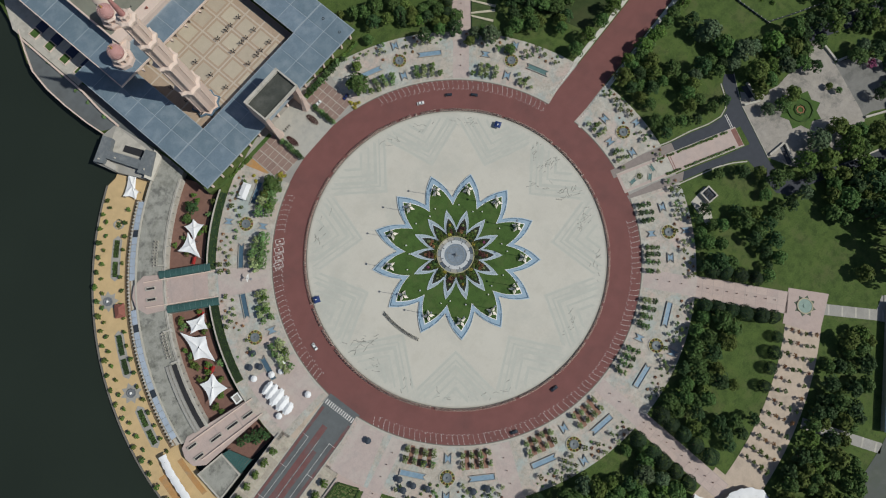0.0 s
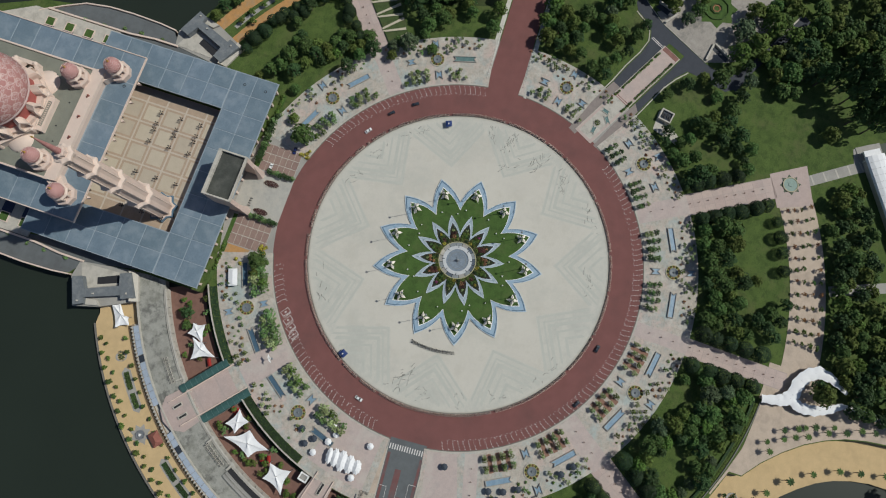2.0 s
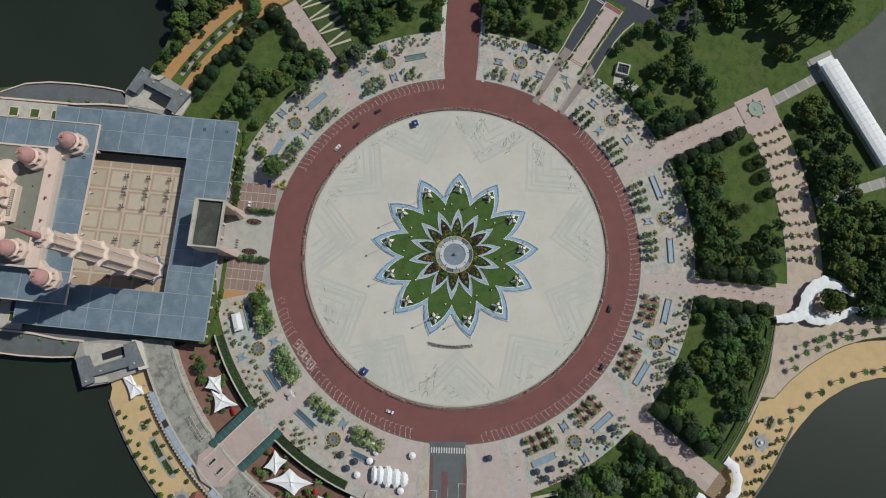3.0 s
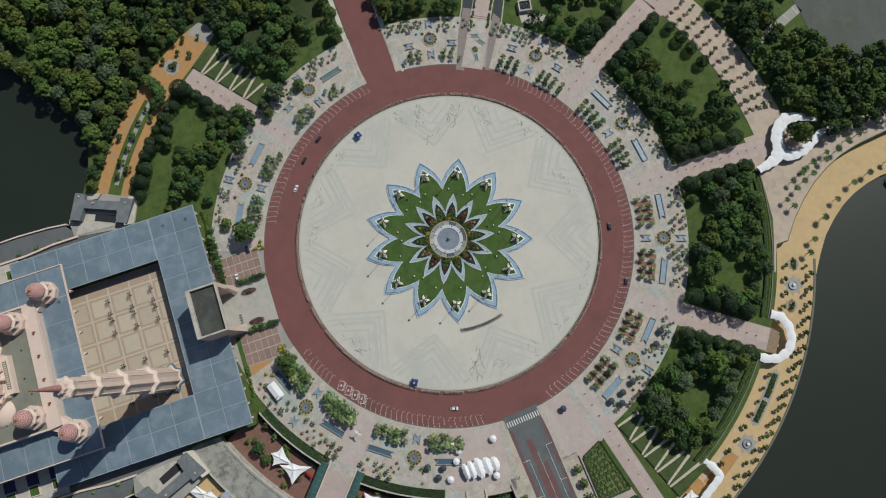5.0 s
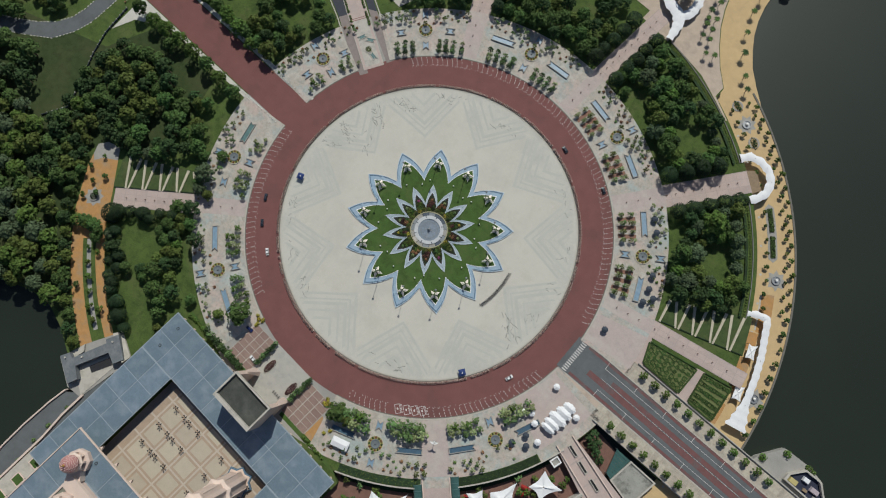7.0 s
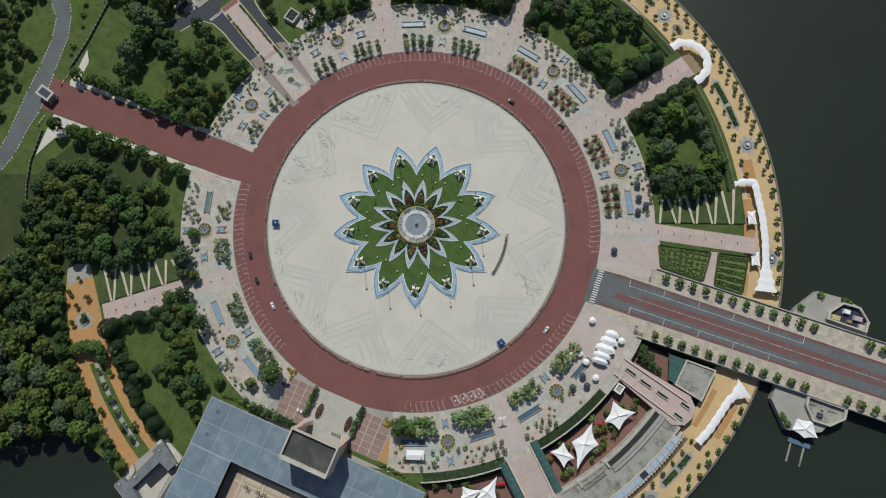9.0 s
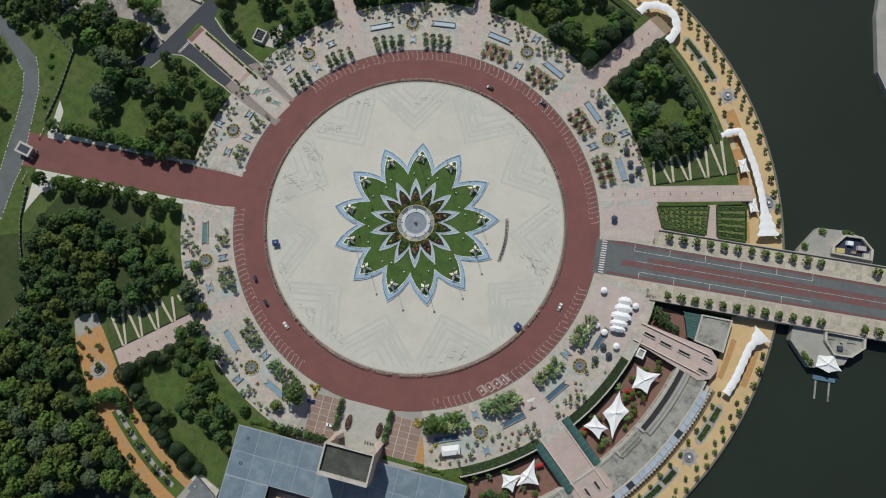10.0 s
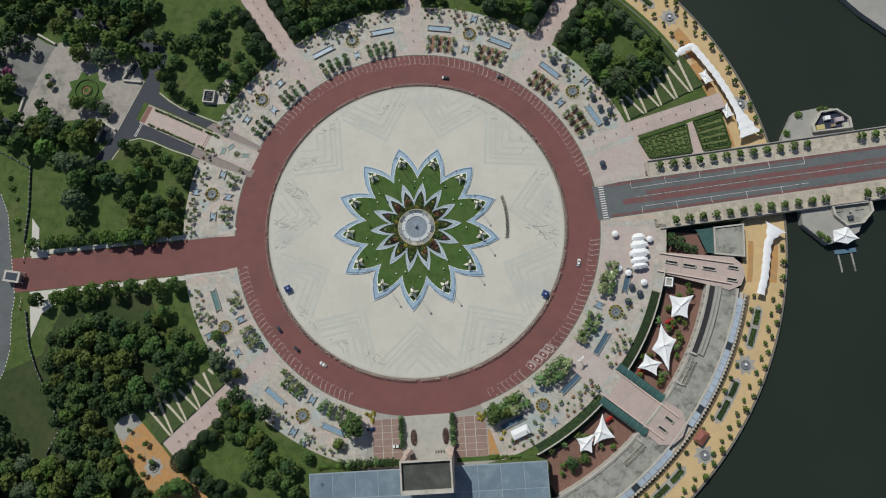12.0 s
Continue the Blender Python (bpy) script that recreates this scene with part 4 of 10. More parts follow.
part("basin", bm, mat("fountain_basin", (0.2, 0.24, 0.28), 0.3, 0.25, 0.4, 1.5, spec=0.6), clock, "grey-blue water basin")
bm = BM()
add_sector(bm, 4.7, 5.1, 0, 360, 0.8, 1.0, 8)
part("basin_ring", bm, CLOCK_GREY, clock)
bm = BM()
for a, L in ((-64, 6.0), (116, 3.2), (25, 3.0), (-155, 2.6)):
    add_box(bm, (*polar(L / 2, a), 0.9), (L, 0.28, 0.25), a)
part("spokes", bm, METAL, clock)
bm = BM()
add_lathe(bm, [(1.1, 0.9), (0.8, 1.6), (0.5, 2.4), (0.15, 3.6)], n=10)
part("jet_stand", bm, METAL, clock)


# ---------------------------------------------------------------- mosque
# arcade roof: two sheets deep round a courtyard, with raised seams
RZ = 9.4
mosque = thing("mosque", "rose granite mosque with blue-grey roofs, pink domes and a courtyard", "mosque", (0, -180, 0))
MO = Matrix.Translation((0, 180, 0))


def mpart(name, bm, material, label="", smooth=False, parent=None):
    if parent is None:
        return part(name, bm, material, mosque, label, smooth, MO)
    return part(name, bm, material, parent, label, smooth)


bm = BM()
outer = [(-64.5, -134.2), (64.5, -134.2), (64.5, -243), (-64.5, -243)]
# arcade walls set back under the roof
for x0, x1, y0, y1 in ((-60, 60, -139.5, -138.7), (-60, -59.2, -242, -139.5), (59.2, 60, -242, -139.5), (-43.5, 43.5, -157.8, -157), (-43.8, -43, -214, -157.8), (43, 43.8, -214, -157.8)):
    add_prism(bm, [(x0, y0), (x1, y0), (x1, y1), (x0, y1)], 0, RZ - 0.7)
mpart("arcade_wall", bm, PINK_STONE)
me_col = None
for x, y in [(-61.5 + i * 8.2, -136.6) for i in range(16)] + [(sx * 62.4, -145 - i * 8.2) for sx in (-1, 1) for i in range(12)] + [(-41 + i * 8.2, -160.2) for i in range(11)]:
    if me_col is None:
        bm = BM()
        add_box(bm, (0, 0, 0), (1.3, 1.3, RZ - 0.7), 0, 0.9)
        me_col = to_mesh("arcade_column", bm, PINK_TRIM)
    part("arcade_column", me_col, None, mosque, at=MO @ Matrix.Translation((x, y, 0)))
bm = BM()
for x0, x1, y0, y1 in ((-64.5, 64.5, -161.2, -134.2), (-64.5, -39.5, -243, -161.2), (39.5, 64.5, -243, -161.2)):
    add_prism(bm, [(x0, y0), (x1, y0), (x1, y1), (x0, y1)], RZ - 0.7, RZ, True)
mpart("roof_slab", bm, ROOF_SEAM, "pale roof edge and seams")

# roof sheets as separate pieces on shared meshes
def sheet_mesh(w, d):
    bm = BM()
    h = 0.12
    lo = [bm.verts.new((x * w / 2, y * d / 2, 0)) for x, y in ((-1, -1), (1, -1), (1, 1), (-1, 1))]
    hi = [bm.verts.new((x * (w / 2 - 0.12), y * (d / 2 - 0.12), h)) for x, y in ((-1, -1), (1, -1), (1, 1), (-1, 1))]
    top = bm.verts.new((0, 0, h + 0.1))
    for i in range(4):
        bm.faces.new((lo[i - 1], lo[i], hi[i], hi[i - 1]))
        bm.faces.new((hi[i - 1], hi[i], top))
    return to_mesh("roof_sheet", bm, ROOF)


def sheets(x0, x1, y0, y1, nx, ny, z, parent, at=MO):
    w, d = (x1 - x0) / nx, (y1 - y0) / ny
    me = sheet_mesh(w - 0.3, d - 0.3)
    for i in range(nx):
        for j in range(ny):
            ob = new("roof_sheet", me)
            ob.parent = parent
            ob.matrix_basis = at @ Matrix.Translation((x0 + (i + .5) * w, y0 + (j + .5) * d, z - 0.02))


sheets(-64.2, -14.6, -160.9, -134.5, 4, 2, RZ, mosque)
sheets(14.6, 64.2, -160.9, -134.5, 4, 2, RZ, mosque)
sheets(-14.6, 14.6, -160.9, -148, 2, 1, RZ, mosque)
sheets(-64.2, -39.8, -242.6, -161.4, 2, 6, RZ, mosque)
sheets(39.8, 64.2, -242.6, -161.4, 2, 6, RZ, mosque)

for x, y, z in ((-57.7, -153.5, RZ), (-57.4, -140.2, RZ), (-31.5, -215, 19.0)):
    bm = BM()
    add_lathe(bm, [(0.9, -0.1), (0.9, 0.3), (0.6, 0.35), (0.6, 0.1)], (x, y, z), 8)
    mpart("roof_drain", bm, BLACK)

# entrance portal, a tall block with an open arch
portal = thing("entrance_portal", "tall rose granite entrance portal with dark flat roof", "portal", (1.2, -135.5, 0))
PX, PY, PH = 13.4, 8.3, 29.0
for sx in (-1, 1):
    bm = BM()
    add_prism(bm, [(sx * PX, -PY), (sx * (PX - 2.4), -PY), (sx * (PX - 2.4), PY), (sx * PX, PY)], 0, PH - 1.2)
    add_prism(bm, [(sx * (PX - 2.4), -PY), (sx * (PX - 5.5), -PY), (sx * (PX - 5.5), -PY + 3), (sx * (PX - 2.4), -PY + 3)], 0, PH - 4)
    part("pier", bm, PINK_STONE, portal)
bm = BM()
add_prism(bm, [(-PX + 2.4, -PY), (PX - 2.4, -PY), (PX - 2.4, PY - 0.4), (-PX + 2.4, PY - 0.4)], PH - 2.4, PH - 1.2, True)
part("lintel", bm, PINK_STONE, portal)
bm = BM()
add_band(bm, [(-PX, -PY), (PX, -PY), (PX, PY), (-PX, PY)], [(-PX + 0.9, -PY + 2.0), (PX - 0.9, -PY + 2.0), (PX - 0.9, PY - 0.9), (-PX + 0.9, PY - 0.9)], PH - 1.4, PH + 0.9)
part("parapet", bm, PALE_CONC, portal, "pale parapet")
bm = BM()
add_prism(bm, [(-PX + 0.9, -PY + 2), (PX - 0.9, -PY + 2), (PX - 0.9, PY - 0.9), (-PX + 0.9, PY - 0.9)], PH - 1.5, PH - 0.9)
part("flat_roof", bm, mat("portal_roof", (0.06, 0.064, 0.056), 0.9, 0.2, 0.3, 2.0, stain=(0.16, 0.16, 0.14), stain_amt=0.5, stain_scale=0.12), portal, "dark stained flat roof")
for sx in (-1, 1):
    # sloping buttress spreading from the front corner
    bm = BM()
    lo = [bm.verts.new((sx * x, y, 0)) for x, y in ((PX, PY - 0.5), (PX + 0.4, PY + 1.8), (PX - 3.5, PY + 1.8), (PX - 4.8, PY - 0.5))]
    hi = [bm.verts.new((sx * x, y, 15)) for x, y in ((PX, PY - 0.5), (PX, PY + 0.3), (PX - 1.6, PY + 0.3), (PX - 2, PY - 0.5))]
    bm.faces.new(hi)
    for i in range(4):
        bm.faces.new((lo[i - 1], lo[i], hi[i], hi[i - 1]))
    part("buttress", bm, PINK_STONE, portal)

# courtyard floor
bm = BM()
add_prism(bm, [(-40.2, -161), (40.2, -161), (40.2, -224), (-40.2, -224)], 0, 0.9)
court = mpart("courtyard_floor", bm, COURT_BAND)
bm = BM()
me_tile = None
for i in range(7):
    for j in range(6):
        x, y = -37.8 + i * 12.6, -165.3 - j * 12.6
        if me_tile is None:
            bm.free()
            bm = BM()
            add_prism(bm, [(-4.6, -4.5), (4.6, -4.5), (4.6, 4.5), (-4.6, 4.5)], 0, 0.03)
            me_tile = to_mesh("paving_slab", bm, COURT)
        if y > -222 and abs(x) < 36:
            ob = new("paving_slab", me_tile)
            ob.parent = court
            ob.matrix_basis = Matrix.Translation((x, y, 0.88))
bm = BM()
for i in range(6):
    add_prism(bm, [(-32 + i * 12.6, -161.5), (-31 + i * 12.6, -161.5), (-31 + i * 12.6, -223.5), (-32 + i * 12.6, -223.5)], 0.85, 0.913)
for j in range(5):
    add_prism(bm, [(-40, -172.1 - j * 12.6), (40, -172.1 - j * 12.6), (40, -171.1 - j * 12.6), (-40, -171.1 - j * 12.6)], 0.85, 0.916)
part("joint_grid", bm, COURT_SEAM, court)

# dark grey floor strip painted where the arcade's shadow falls, on two sides
bm = BM()
add_prism(bm, [(-40, -161.2), (40, -161.2), (40, -165.2), (-40, -165.2)], 0.85, 0.93)
add_prism(bm, [(-40, -165.2), (-35.6, -165.2), (-35.6, -223), (-40, -223)], 0.85, 0.93)
part("gutter_strip", bm, mat("court_shade_grey", (0.2, 0.195, 0.185), 0.85, 0.15, 0.4, 2.0), court, "dark grey strip that widens the shade along the arcade")
# small fountain jets or lamps set in rows of four in the court
jet = thing("court_lantern", "dark four-armed lantern on a short post in the courtyard", "lantern", (0, 0, -50), group="courtyard lanterns")
bm = BM()
add_lathe(bm, [(0.28, 0), (0.22, 0.4), (0.12, 0.6), (0.1, 3.0), (0.2, 3.2), (0.05, 3.8)], n=8)
part("post", bm, BLACK, jet)
for i in range(4):
    bm = BM()
    add_box(bm, (*polar(0.75, i * 90 + 45), 2.7), (0.9, 0.16, 0.16), i * 90 + 45)
    add_lathe(bm, [(0.25, 2.8), (0.42, 3.1), (0.3, 3.5), (0.05, 3.7)], (*polar(0.95, i * 90 + 45), 0), 6)
    part("lantern_arm", bm, BLACK, jet)
n_jet = 0
for y in (-171.7, -184.3, -197.2):
    for x in (-27, -19.8, -15.9, -8.5, 11.4, 18.8, 33.0):
        if x > 15 and y > -190 and x < 30:
            continue
        m = pose(x, y, 0.93) @ Matrix.Diagonal((1.02, 1.02, 1.0, 1))
        if n_jet == 0:
            jet.matrix_basis = m
        else:
            copy_thing(jet, m)
        n_jet += 1

# prayer hall
hall = thing("prayer_hall", "rose granite prayer hall with stepped blue and grey roofs", "hall", (0, -262, 0))
HO = Matrix.Translation((0, 262, 0))
HZ, TZ = 19.0, 25.0


def hpart(name, bm, material, label="", smooth=False):
    return part(name, bm, material, hall, label, smooth, HO)


bm = BM()
add_prism(bm, [(-50, -223.5), (50, -223.5), (50, -330), (-50, -330)], 0, HZ - 0.6)
hpart("lower_wall", bm, PINK_STONE)
bm = BM()
add_prism(bm, [(-51.8, -209.3), (51.8, -209.3), (51.8, -331), (-51.8, -331)], HZ - 0.6, HZ, True)
hpart("lower_roof", bm, ROOF_SEAM, "pale seams between roof sheets")
sheets(-51.4, -34.2, -330, -209.9, 1, 9, HZ, hall, HO)
sheets(34.2, 51.4, -330, -209.9, 1, 9, HZ, hall, HO)
sheets(-33.9, 33.9, -224.9, -209.9, 5, 1, HZ, hall, HO)
bm = BM()
add_band(bm, [(-51.9, -209.2), (51.9, -209.2), (51.9, -331), (-51.9, -331)], [(-51.4, -209.7), (51.4, -209.7), (51.4, -330.4), (-51.4, -330.4)], HZ - 0.8, HZ + 0.5)
hpart("eaves_trim", bm, PINK_TRIM)
for i in range(7):
    x = -36 + i * 12
    bm = BM()
    add_box(bm, (x, -221.5, 0.9), (1.4, 1.4, HZ - 1.5))
    hpart("front_column", bm, PINK_STONE)
    bm = BM()
    add_prism(bm, [(x - 0.9, -209.1), (x + 0.9, -209.1), (x, -207.3)], HZ - 3, HZ - 1.2, True)
    hpart("eaves_bracket", bm, PINK_TRIM)
bm = BM()
add_prism(bm, [(-33.8, -225.5), (33.8, -225.5), (33.8, -325), (-33.8, -325)], HZ - 0.5, TZ - 0.6)
hpart("upper_wall", bm, PINK_STONE)
bm = BM()
add_prism(bm, [(-33.2, -231), (33.2, -231), (33.2, -324), (-33.2, -324)], TZ - 0.8, TZ)
hpart("upper_roof", bm, ROOF_GREY, "stained grey-green flat roof")
bm = BM()
add_prism(bm, [(-33.6, -224.5), (33.6, -224.5), (34.4, -231.5), (-34.4, -231.5)], TZ - 1.4, TZ + 0.9, True)
hpart("front_parapet", bm, PINK_TRIM, "broad pale pink parapet")
for sx in (-1, 1):
    bm = BM()
    add_prism(bm, [(sx * 33.2, -231.5), (sx * 34.2, -231.5), (sx * 34.2, -325), (sx * 33.2, -325)], TZ - 1, TZ + 0.8)
    hpart("side_parapet", bm, PINK_TRIM)
    # bridge of stone from the parapet to each corner turret
    bm = BM()
    add_prism(bm, [(sx * 34.4, -231.5), (sx * 29, -224.7), (sx * 35, -219), (sx * 40.5, -221)], HZ - 0.2, TZ - 1.2)
    hpart("corner_block", bm, PINK_TRIM)
for x in (-18, -5.1, 7.7, 20.8):
    bm = BM()
    add_lathe(bm, [(0.6, 0), (0.6, 0.6), (0.3, 0.8), (0.4, 1.5), (0.1, 1.8)], (x, -227.3, TZ + 0.9), 8)
    add_box(bm, (x + 1, -227.8, TZ + 0.9), (0.7, 0.5, 0.5), 25)
    hpart("parapet_urn", bm, ROOF_RED)
for x, y in ((-18, -240), (-11, -236.5), (4, -238), (13, -236), (-24, -250), (25, -252)):
    bm = BM()
    add_lathe(bm, [(0.45, -0.05), (0.45, 0.25), (0.2, 0.3)], (x, y, TZ), 8)
    hpart("roof_vent", bm, BLACK)

# main dome on its ring wall
DX, DY, DR = 0.0, -267.0, 21.0
dome = thing("main_dome", "large pink dome with pale arabesque relief and red drum", "dome", (DX, DY, TZ - 2))
wall_line = [(-25, -6), (-25, 6), (-10.6, 20.2), (10.6, 20.2), (25, 6), (25, -6), (10.6, -20.2), (-10.6, -20.2)]
for i in range(8):
    (x0, y0), (x1, y1) = wall_line[i - 1], wall_line[i]
    d = math.degrees(math.atan2(y1 - y0, x1 - x0))
    bm = BM()
    add_box(bm, ((x0 + x1) / 2, (y0 + y1) / 2, 0), (math.hypot(x1 - x0, y1 - y0) + 0.8, 1.5, 6.6), d)
    add_box(bm, ((x0 + x1) / 2, (y0 + y1) / 2, 6.6), (math.hypot(x1 - x0, y1 - y0) + 1.2, 2.2, 0.5), d)
    part("ring_wall", bm, PINK_TRIM, dome)
    bm = BM()
    add_lathe(bm, [(1.5, 0), (1.5, 7.2), (1.0, 7.6), (0.2, 8.2)], (x1, y1, 0), 8)
    part("corner_pier", bm, PINK_TRIM, dome)
for sx in (-1, 1):
    # rounded half-dome against each front diagonal
    bm = BM()
    add_lathe(bm, [(8.0, 0), (8.0, 1.6), (6.8, 3.2), (4.2, 4.6), (0.2, 5.3)], (sx * 17.6, 13.4, 0), 20)
    part("half_dome", bm, PINK_TRIM, dome, smooth=True)
bm = BM()
add_prism(bm, [(-10.2, 20), (10.2, 20), (10.2, 25), (-10.2, 25)], 0, 5.6)
porch_block = part("front_block", bm, PINK_TRIM, dome)
bm = BM()
add_prism(bm, [(-7.5, 21.6), (7.5, 21.6), (7.5, 23.8), (-7.5, 23.8)], 5.5, 5.72)
part("roof_panel", bm, ROOF_GREY, porch_block)
for i in range(12):
    bm = BM()
    add_box(bm, (-6.6 + i * 1.2, 22.7, 5.7), (0.6, 1.5, 0.12))
    part("panel_slat", bm, PINK_STONE, porch_block)
bm = BM()
add_lathe(bm, [(21.5, 0), (21.5, 9.5), (17.8, 10)], n=24)
part("plinth", bm, PINK_STONE, dome)
bm = BM()
add_lathe(bm, [(18.8, 9.5), (18.8, 18.5), (20.6, 19.5)], n=36)
part("drum", bm, mat("drum_red", (0.36, 0.1, 0.085), 0.65, 0.15, 0.4, 3.0), dome, "dark red drum")
for i in range(12):
    a = i * 30
    bm = BM()
    prof = [(-2.9, 0), (2.9, 0), (2.9, 4.0), (2.3, 5.6), (1.2, 6.8), (0, 8.4), (-1.2, 6.8), (-2.3, 5.6), (-2.9, 4.0)]
    fr = [bm.verts.new((23.2 - 0.12 * max(0, z - 4), y, 8 + z)) for y, z in prof]
    bk = [bm.verts.new((18.4, y * 0.85, 9 + z)) for y, z in prof]
    fi = [bm.verts.new((23.3 - 0.12 * max(0, z - 4), y * 0.74, 8 + z * 0.84)) for y, z in prof]
    rec = [bm.verts.new((21.4, y * 0.7, 8 + z * 0.82)) for y, z in prof]
    for j in range(9):
        bm.faces.new((fr[j - 1], fr[j], bk[j], bk[j - 1]))
        bm.faces.new((fr[j], fr[j - 1], fi[j - 1], fi[j]))
        bm.faces.new((fi[j], fi[j - 1], rec[j - 1], rec[j]))
    bm.faces.new(rec)
    bmesh.ops.rotate(bm, verts=bm.verts[:], cent=(0, 0, 0), matrix=Matrix.Rotation(radians(a + 90), 3, "Z"))
    part("arched_dormer", bm, PINK_TRIM, dome)
ZE, DH = 21.0, 21.5


def shell_point(b, a, k=1.0):
    r = DR * k * math.cos(radians(b)) ** 0.96 if b < 89.9 else 0.0
    return (*polar(r, a), ZE + DH * k * math.sin(radians(b)))


bm = BM()
prof = [(DR * 0.97, ZE - 2.0)] + [(DR * math.cos(radians(b)) ** 0.96, ZE + DH * math.sin(radians(b))) for b in range(0, 90, 6)] + [(0.3, ZE + DH)]
add_lathe(bm, prof, n=56)
part("shell", bm, DOME_RED, dome, "rose tiled dome shell", smooth=True)


def relief_line(bm, pts, w):
    """A thin raised ribbon through (latitude, angle) points on the shell."""
    prev = None
    for i, (b, a) in enumerate(pts):
        b0, a0 = pts[max(0, i - 1)]
        b1, a1 = pts[min(len(pts) - 1, i + 1)]
        r = max(0.6, DR * math.cos(radians(b)))
        db, da = radians(b1 - b0) * DR, radians(a1 - a0) * r
        L = math.hypot(db, da) or 1
        ob, oa = math.degrees(-da / L * w / DR), math.degrees(db / L * w / r)
        cur = [bm.verts.new(shell_point(min(89, b + s * ob), a + s * oa, 1.006)) for s in (-1, 1)]
        if prev:
            bm.faces.new((prev[0], prev[1], cur[1], cur[0]))
        prev = cur


bm = BM()
NC = 16
lat_of = lambda u: 2 * math.degrees(math.atan(math.exp(u))) - 90
for i in range(NC):
    for sg in (1, -1):
        line = []
        for j in range(101):
            u = j * 0.0245
            line.append((lat_of(u), i * 360 / NC + sg * math.degrees(u) + 3.2 * math.sin(u * NC * 2) * sg))
        relief_line(bm, line, 0.17)
for row in range(12):
    for i in range(NC):
        u0 = (row + 0.5) * math.pi / NC
        if u0 > 2.3:
            continue
        a0 = (i + (0.5 if row % 2 == 0 else 0)) * 360 / NC
        for k, R_ in ((4, 0.105), (3, 0.055)):
            pts = []
            for j in range(17):
                w = 2 * math.pi * j / 16
                q = R_ * (1 + 0.28 * math.cos(k * w + row))
                pts.append((lat_of(u0 + q * math.sin(w)), a0 + math.degrees(q * math.cos(w))))
            relief_line(bm, pts, 0.13)
        for s in (1, -1):
            relief_line(bm, [(lat_of(u0 + s * (0.02 + 0.06 * t)), a0 + s * (2.5 * math.sin(t * 3.1))) for t in (0, .33, .66, 1)], 0.12)
tagged(part("relief", bm, DOME_LINE, dome, "pale curling relief"), kind="stuff")
bm = BM()
add_lathe(bm, [(DR * 1.012, ZE - 1.5), (DR * 1.02, ZE - 0.7), (DR * 1.012, ZE)], n=56, cap=False)
part("rim_band", bm, DOME_LINE, dome)
bm = BM()
add_lathe(bm, [(0.9, 42.3), (1.1, 43.3), (0.4, 44.3), (0.7, 45.3), (0.2, 46.3), (0.1, 49)], n=10)
part("finial", bm, GOLD, dome, "gilt finial")


# corner turrets with small domes
def turret():
    t = thing("corner_turret", "octagonal rose granite turret with a small tiled dome", "turret", (0, 0, -60), group="corner turrets")
    bm = BM()
    add_lathe(bm, [(6.3, -1), (6.3, 2.6), (6.6, 3.0), (6.5, 3.6), (5.2, 4.2)], n=8)
    part("base", bm, PINK_STONE, t)
    for i in range(8):
        bm = BM()
        add_box(bm, (*polar(4.5, i * 45), 4.0), (1.1, 1.0, 2.8), i * 45)
        part("column", bm, PINK_TRIM, t)
    bm = BM()
    add_lathe(bm, [(3.4, 3.4), (3.4, 6.9)], n=8)
    part("core", bm, PINK_STONE, t)
    bm = BM()
    add_lathe(bm, [(4.8, 6.6), (5.2, 7.2), (5.2, 7.8), (4.6, 8.2), (4.3, 8.9)], n=8)
    part("canopy", bm, PINK_TRIM, t)
    bm = BM()
    add_lathe(bm, [(4.0, 8.8), (4.35, 9.6)] + [(4.5 * math.cos(radians(b)), 10.6 + 4.7 * math.sin(radians(b))) for b in range(0, 88, 11)] + [(0.1, 15.5)], n=24)
    part("dome_shell", bm, DOME_RED, t, "rose tiled small dome", smooth=True)
    bm = BM()
    for band in range(6):
        b = 2 + band * 13
        cnt = max(5, int(16 * math.cos(radians(b))))
        for i in range(cnt):
            a = (i + band * 0.5) * 360 / cnt
            rr, zz = 4.5 * math.cos(radians(b)), 13.5 + 4.72 * math.sin(radians(b))
            for s in (1, -1):
                b1, a1 = radians(b + 6.5), a + s * 180 / cnt
                q = Vector((*polar(4.53 * math.cos(b1), a1), 10.6 + 4.75 * math.sin(b1)))
                p = Vector((*polar(4.53 * math.cos(radians(b)), a), 10.6 + 4.75 * math.sin(radians(b))))
                add_tube(bm, p, q, 0.13, 0.13, 4)
    tagged(part("dome_relief", bm, DOME_LINE, t), kind="stuff")
    bm = BM()
    add_lathe(bm, [(0.45, 15.2), (0.6, 15.8), (0.25, 16.3), (0.32, 16.8), (0.06, 18.4)], n=8)
    part("finial", bm, GOLD, t, "gilt finial")
    return t


tur = turret()
for i, (x, y, z) in enumerate(((-38.2, -219.6, HZ), (38.9, -219.4, HZ), (-25.8, -236.4, TZ), (25.4, -236.4, TZ))):
    m = pose(x, y, z)
    if i == 0:
        tur.matrix_basis = m
    else:
        copy_thing(tur, m)

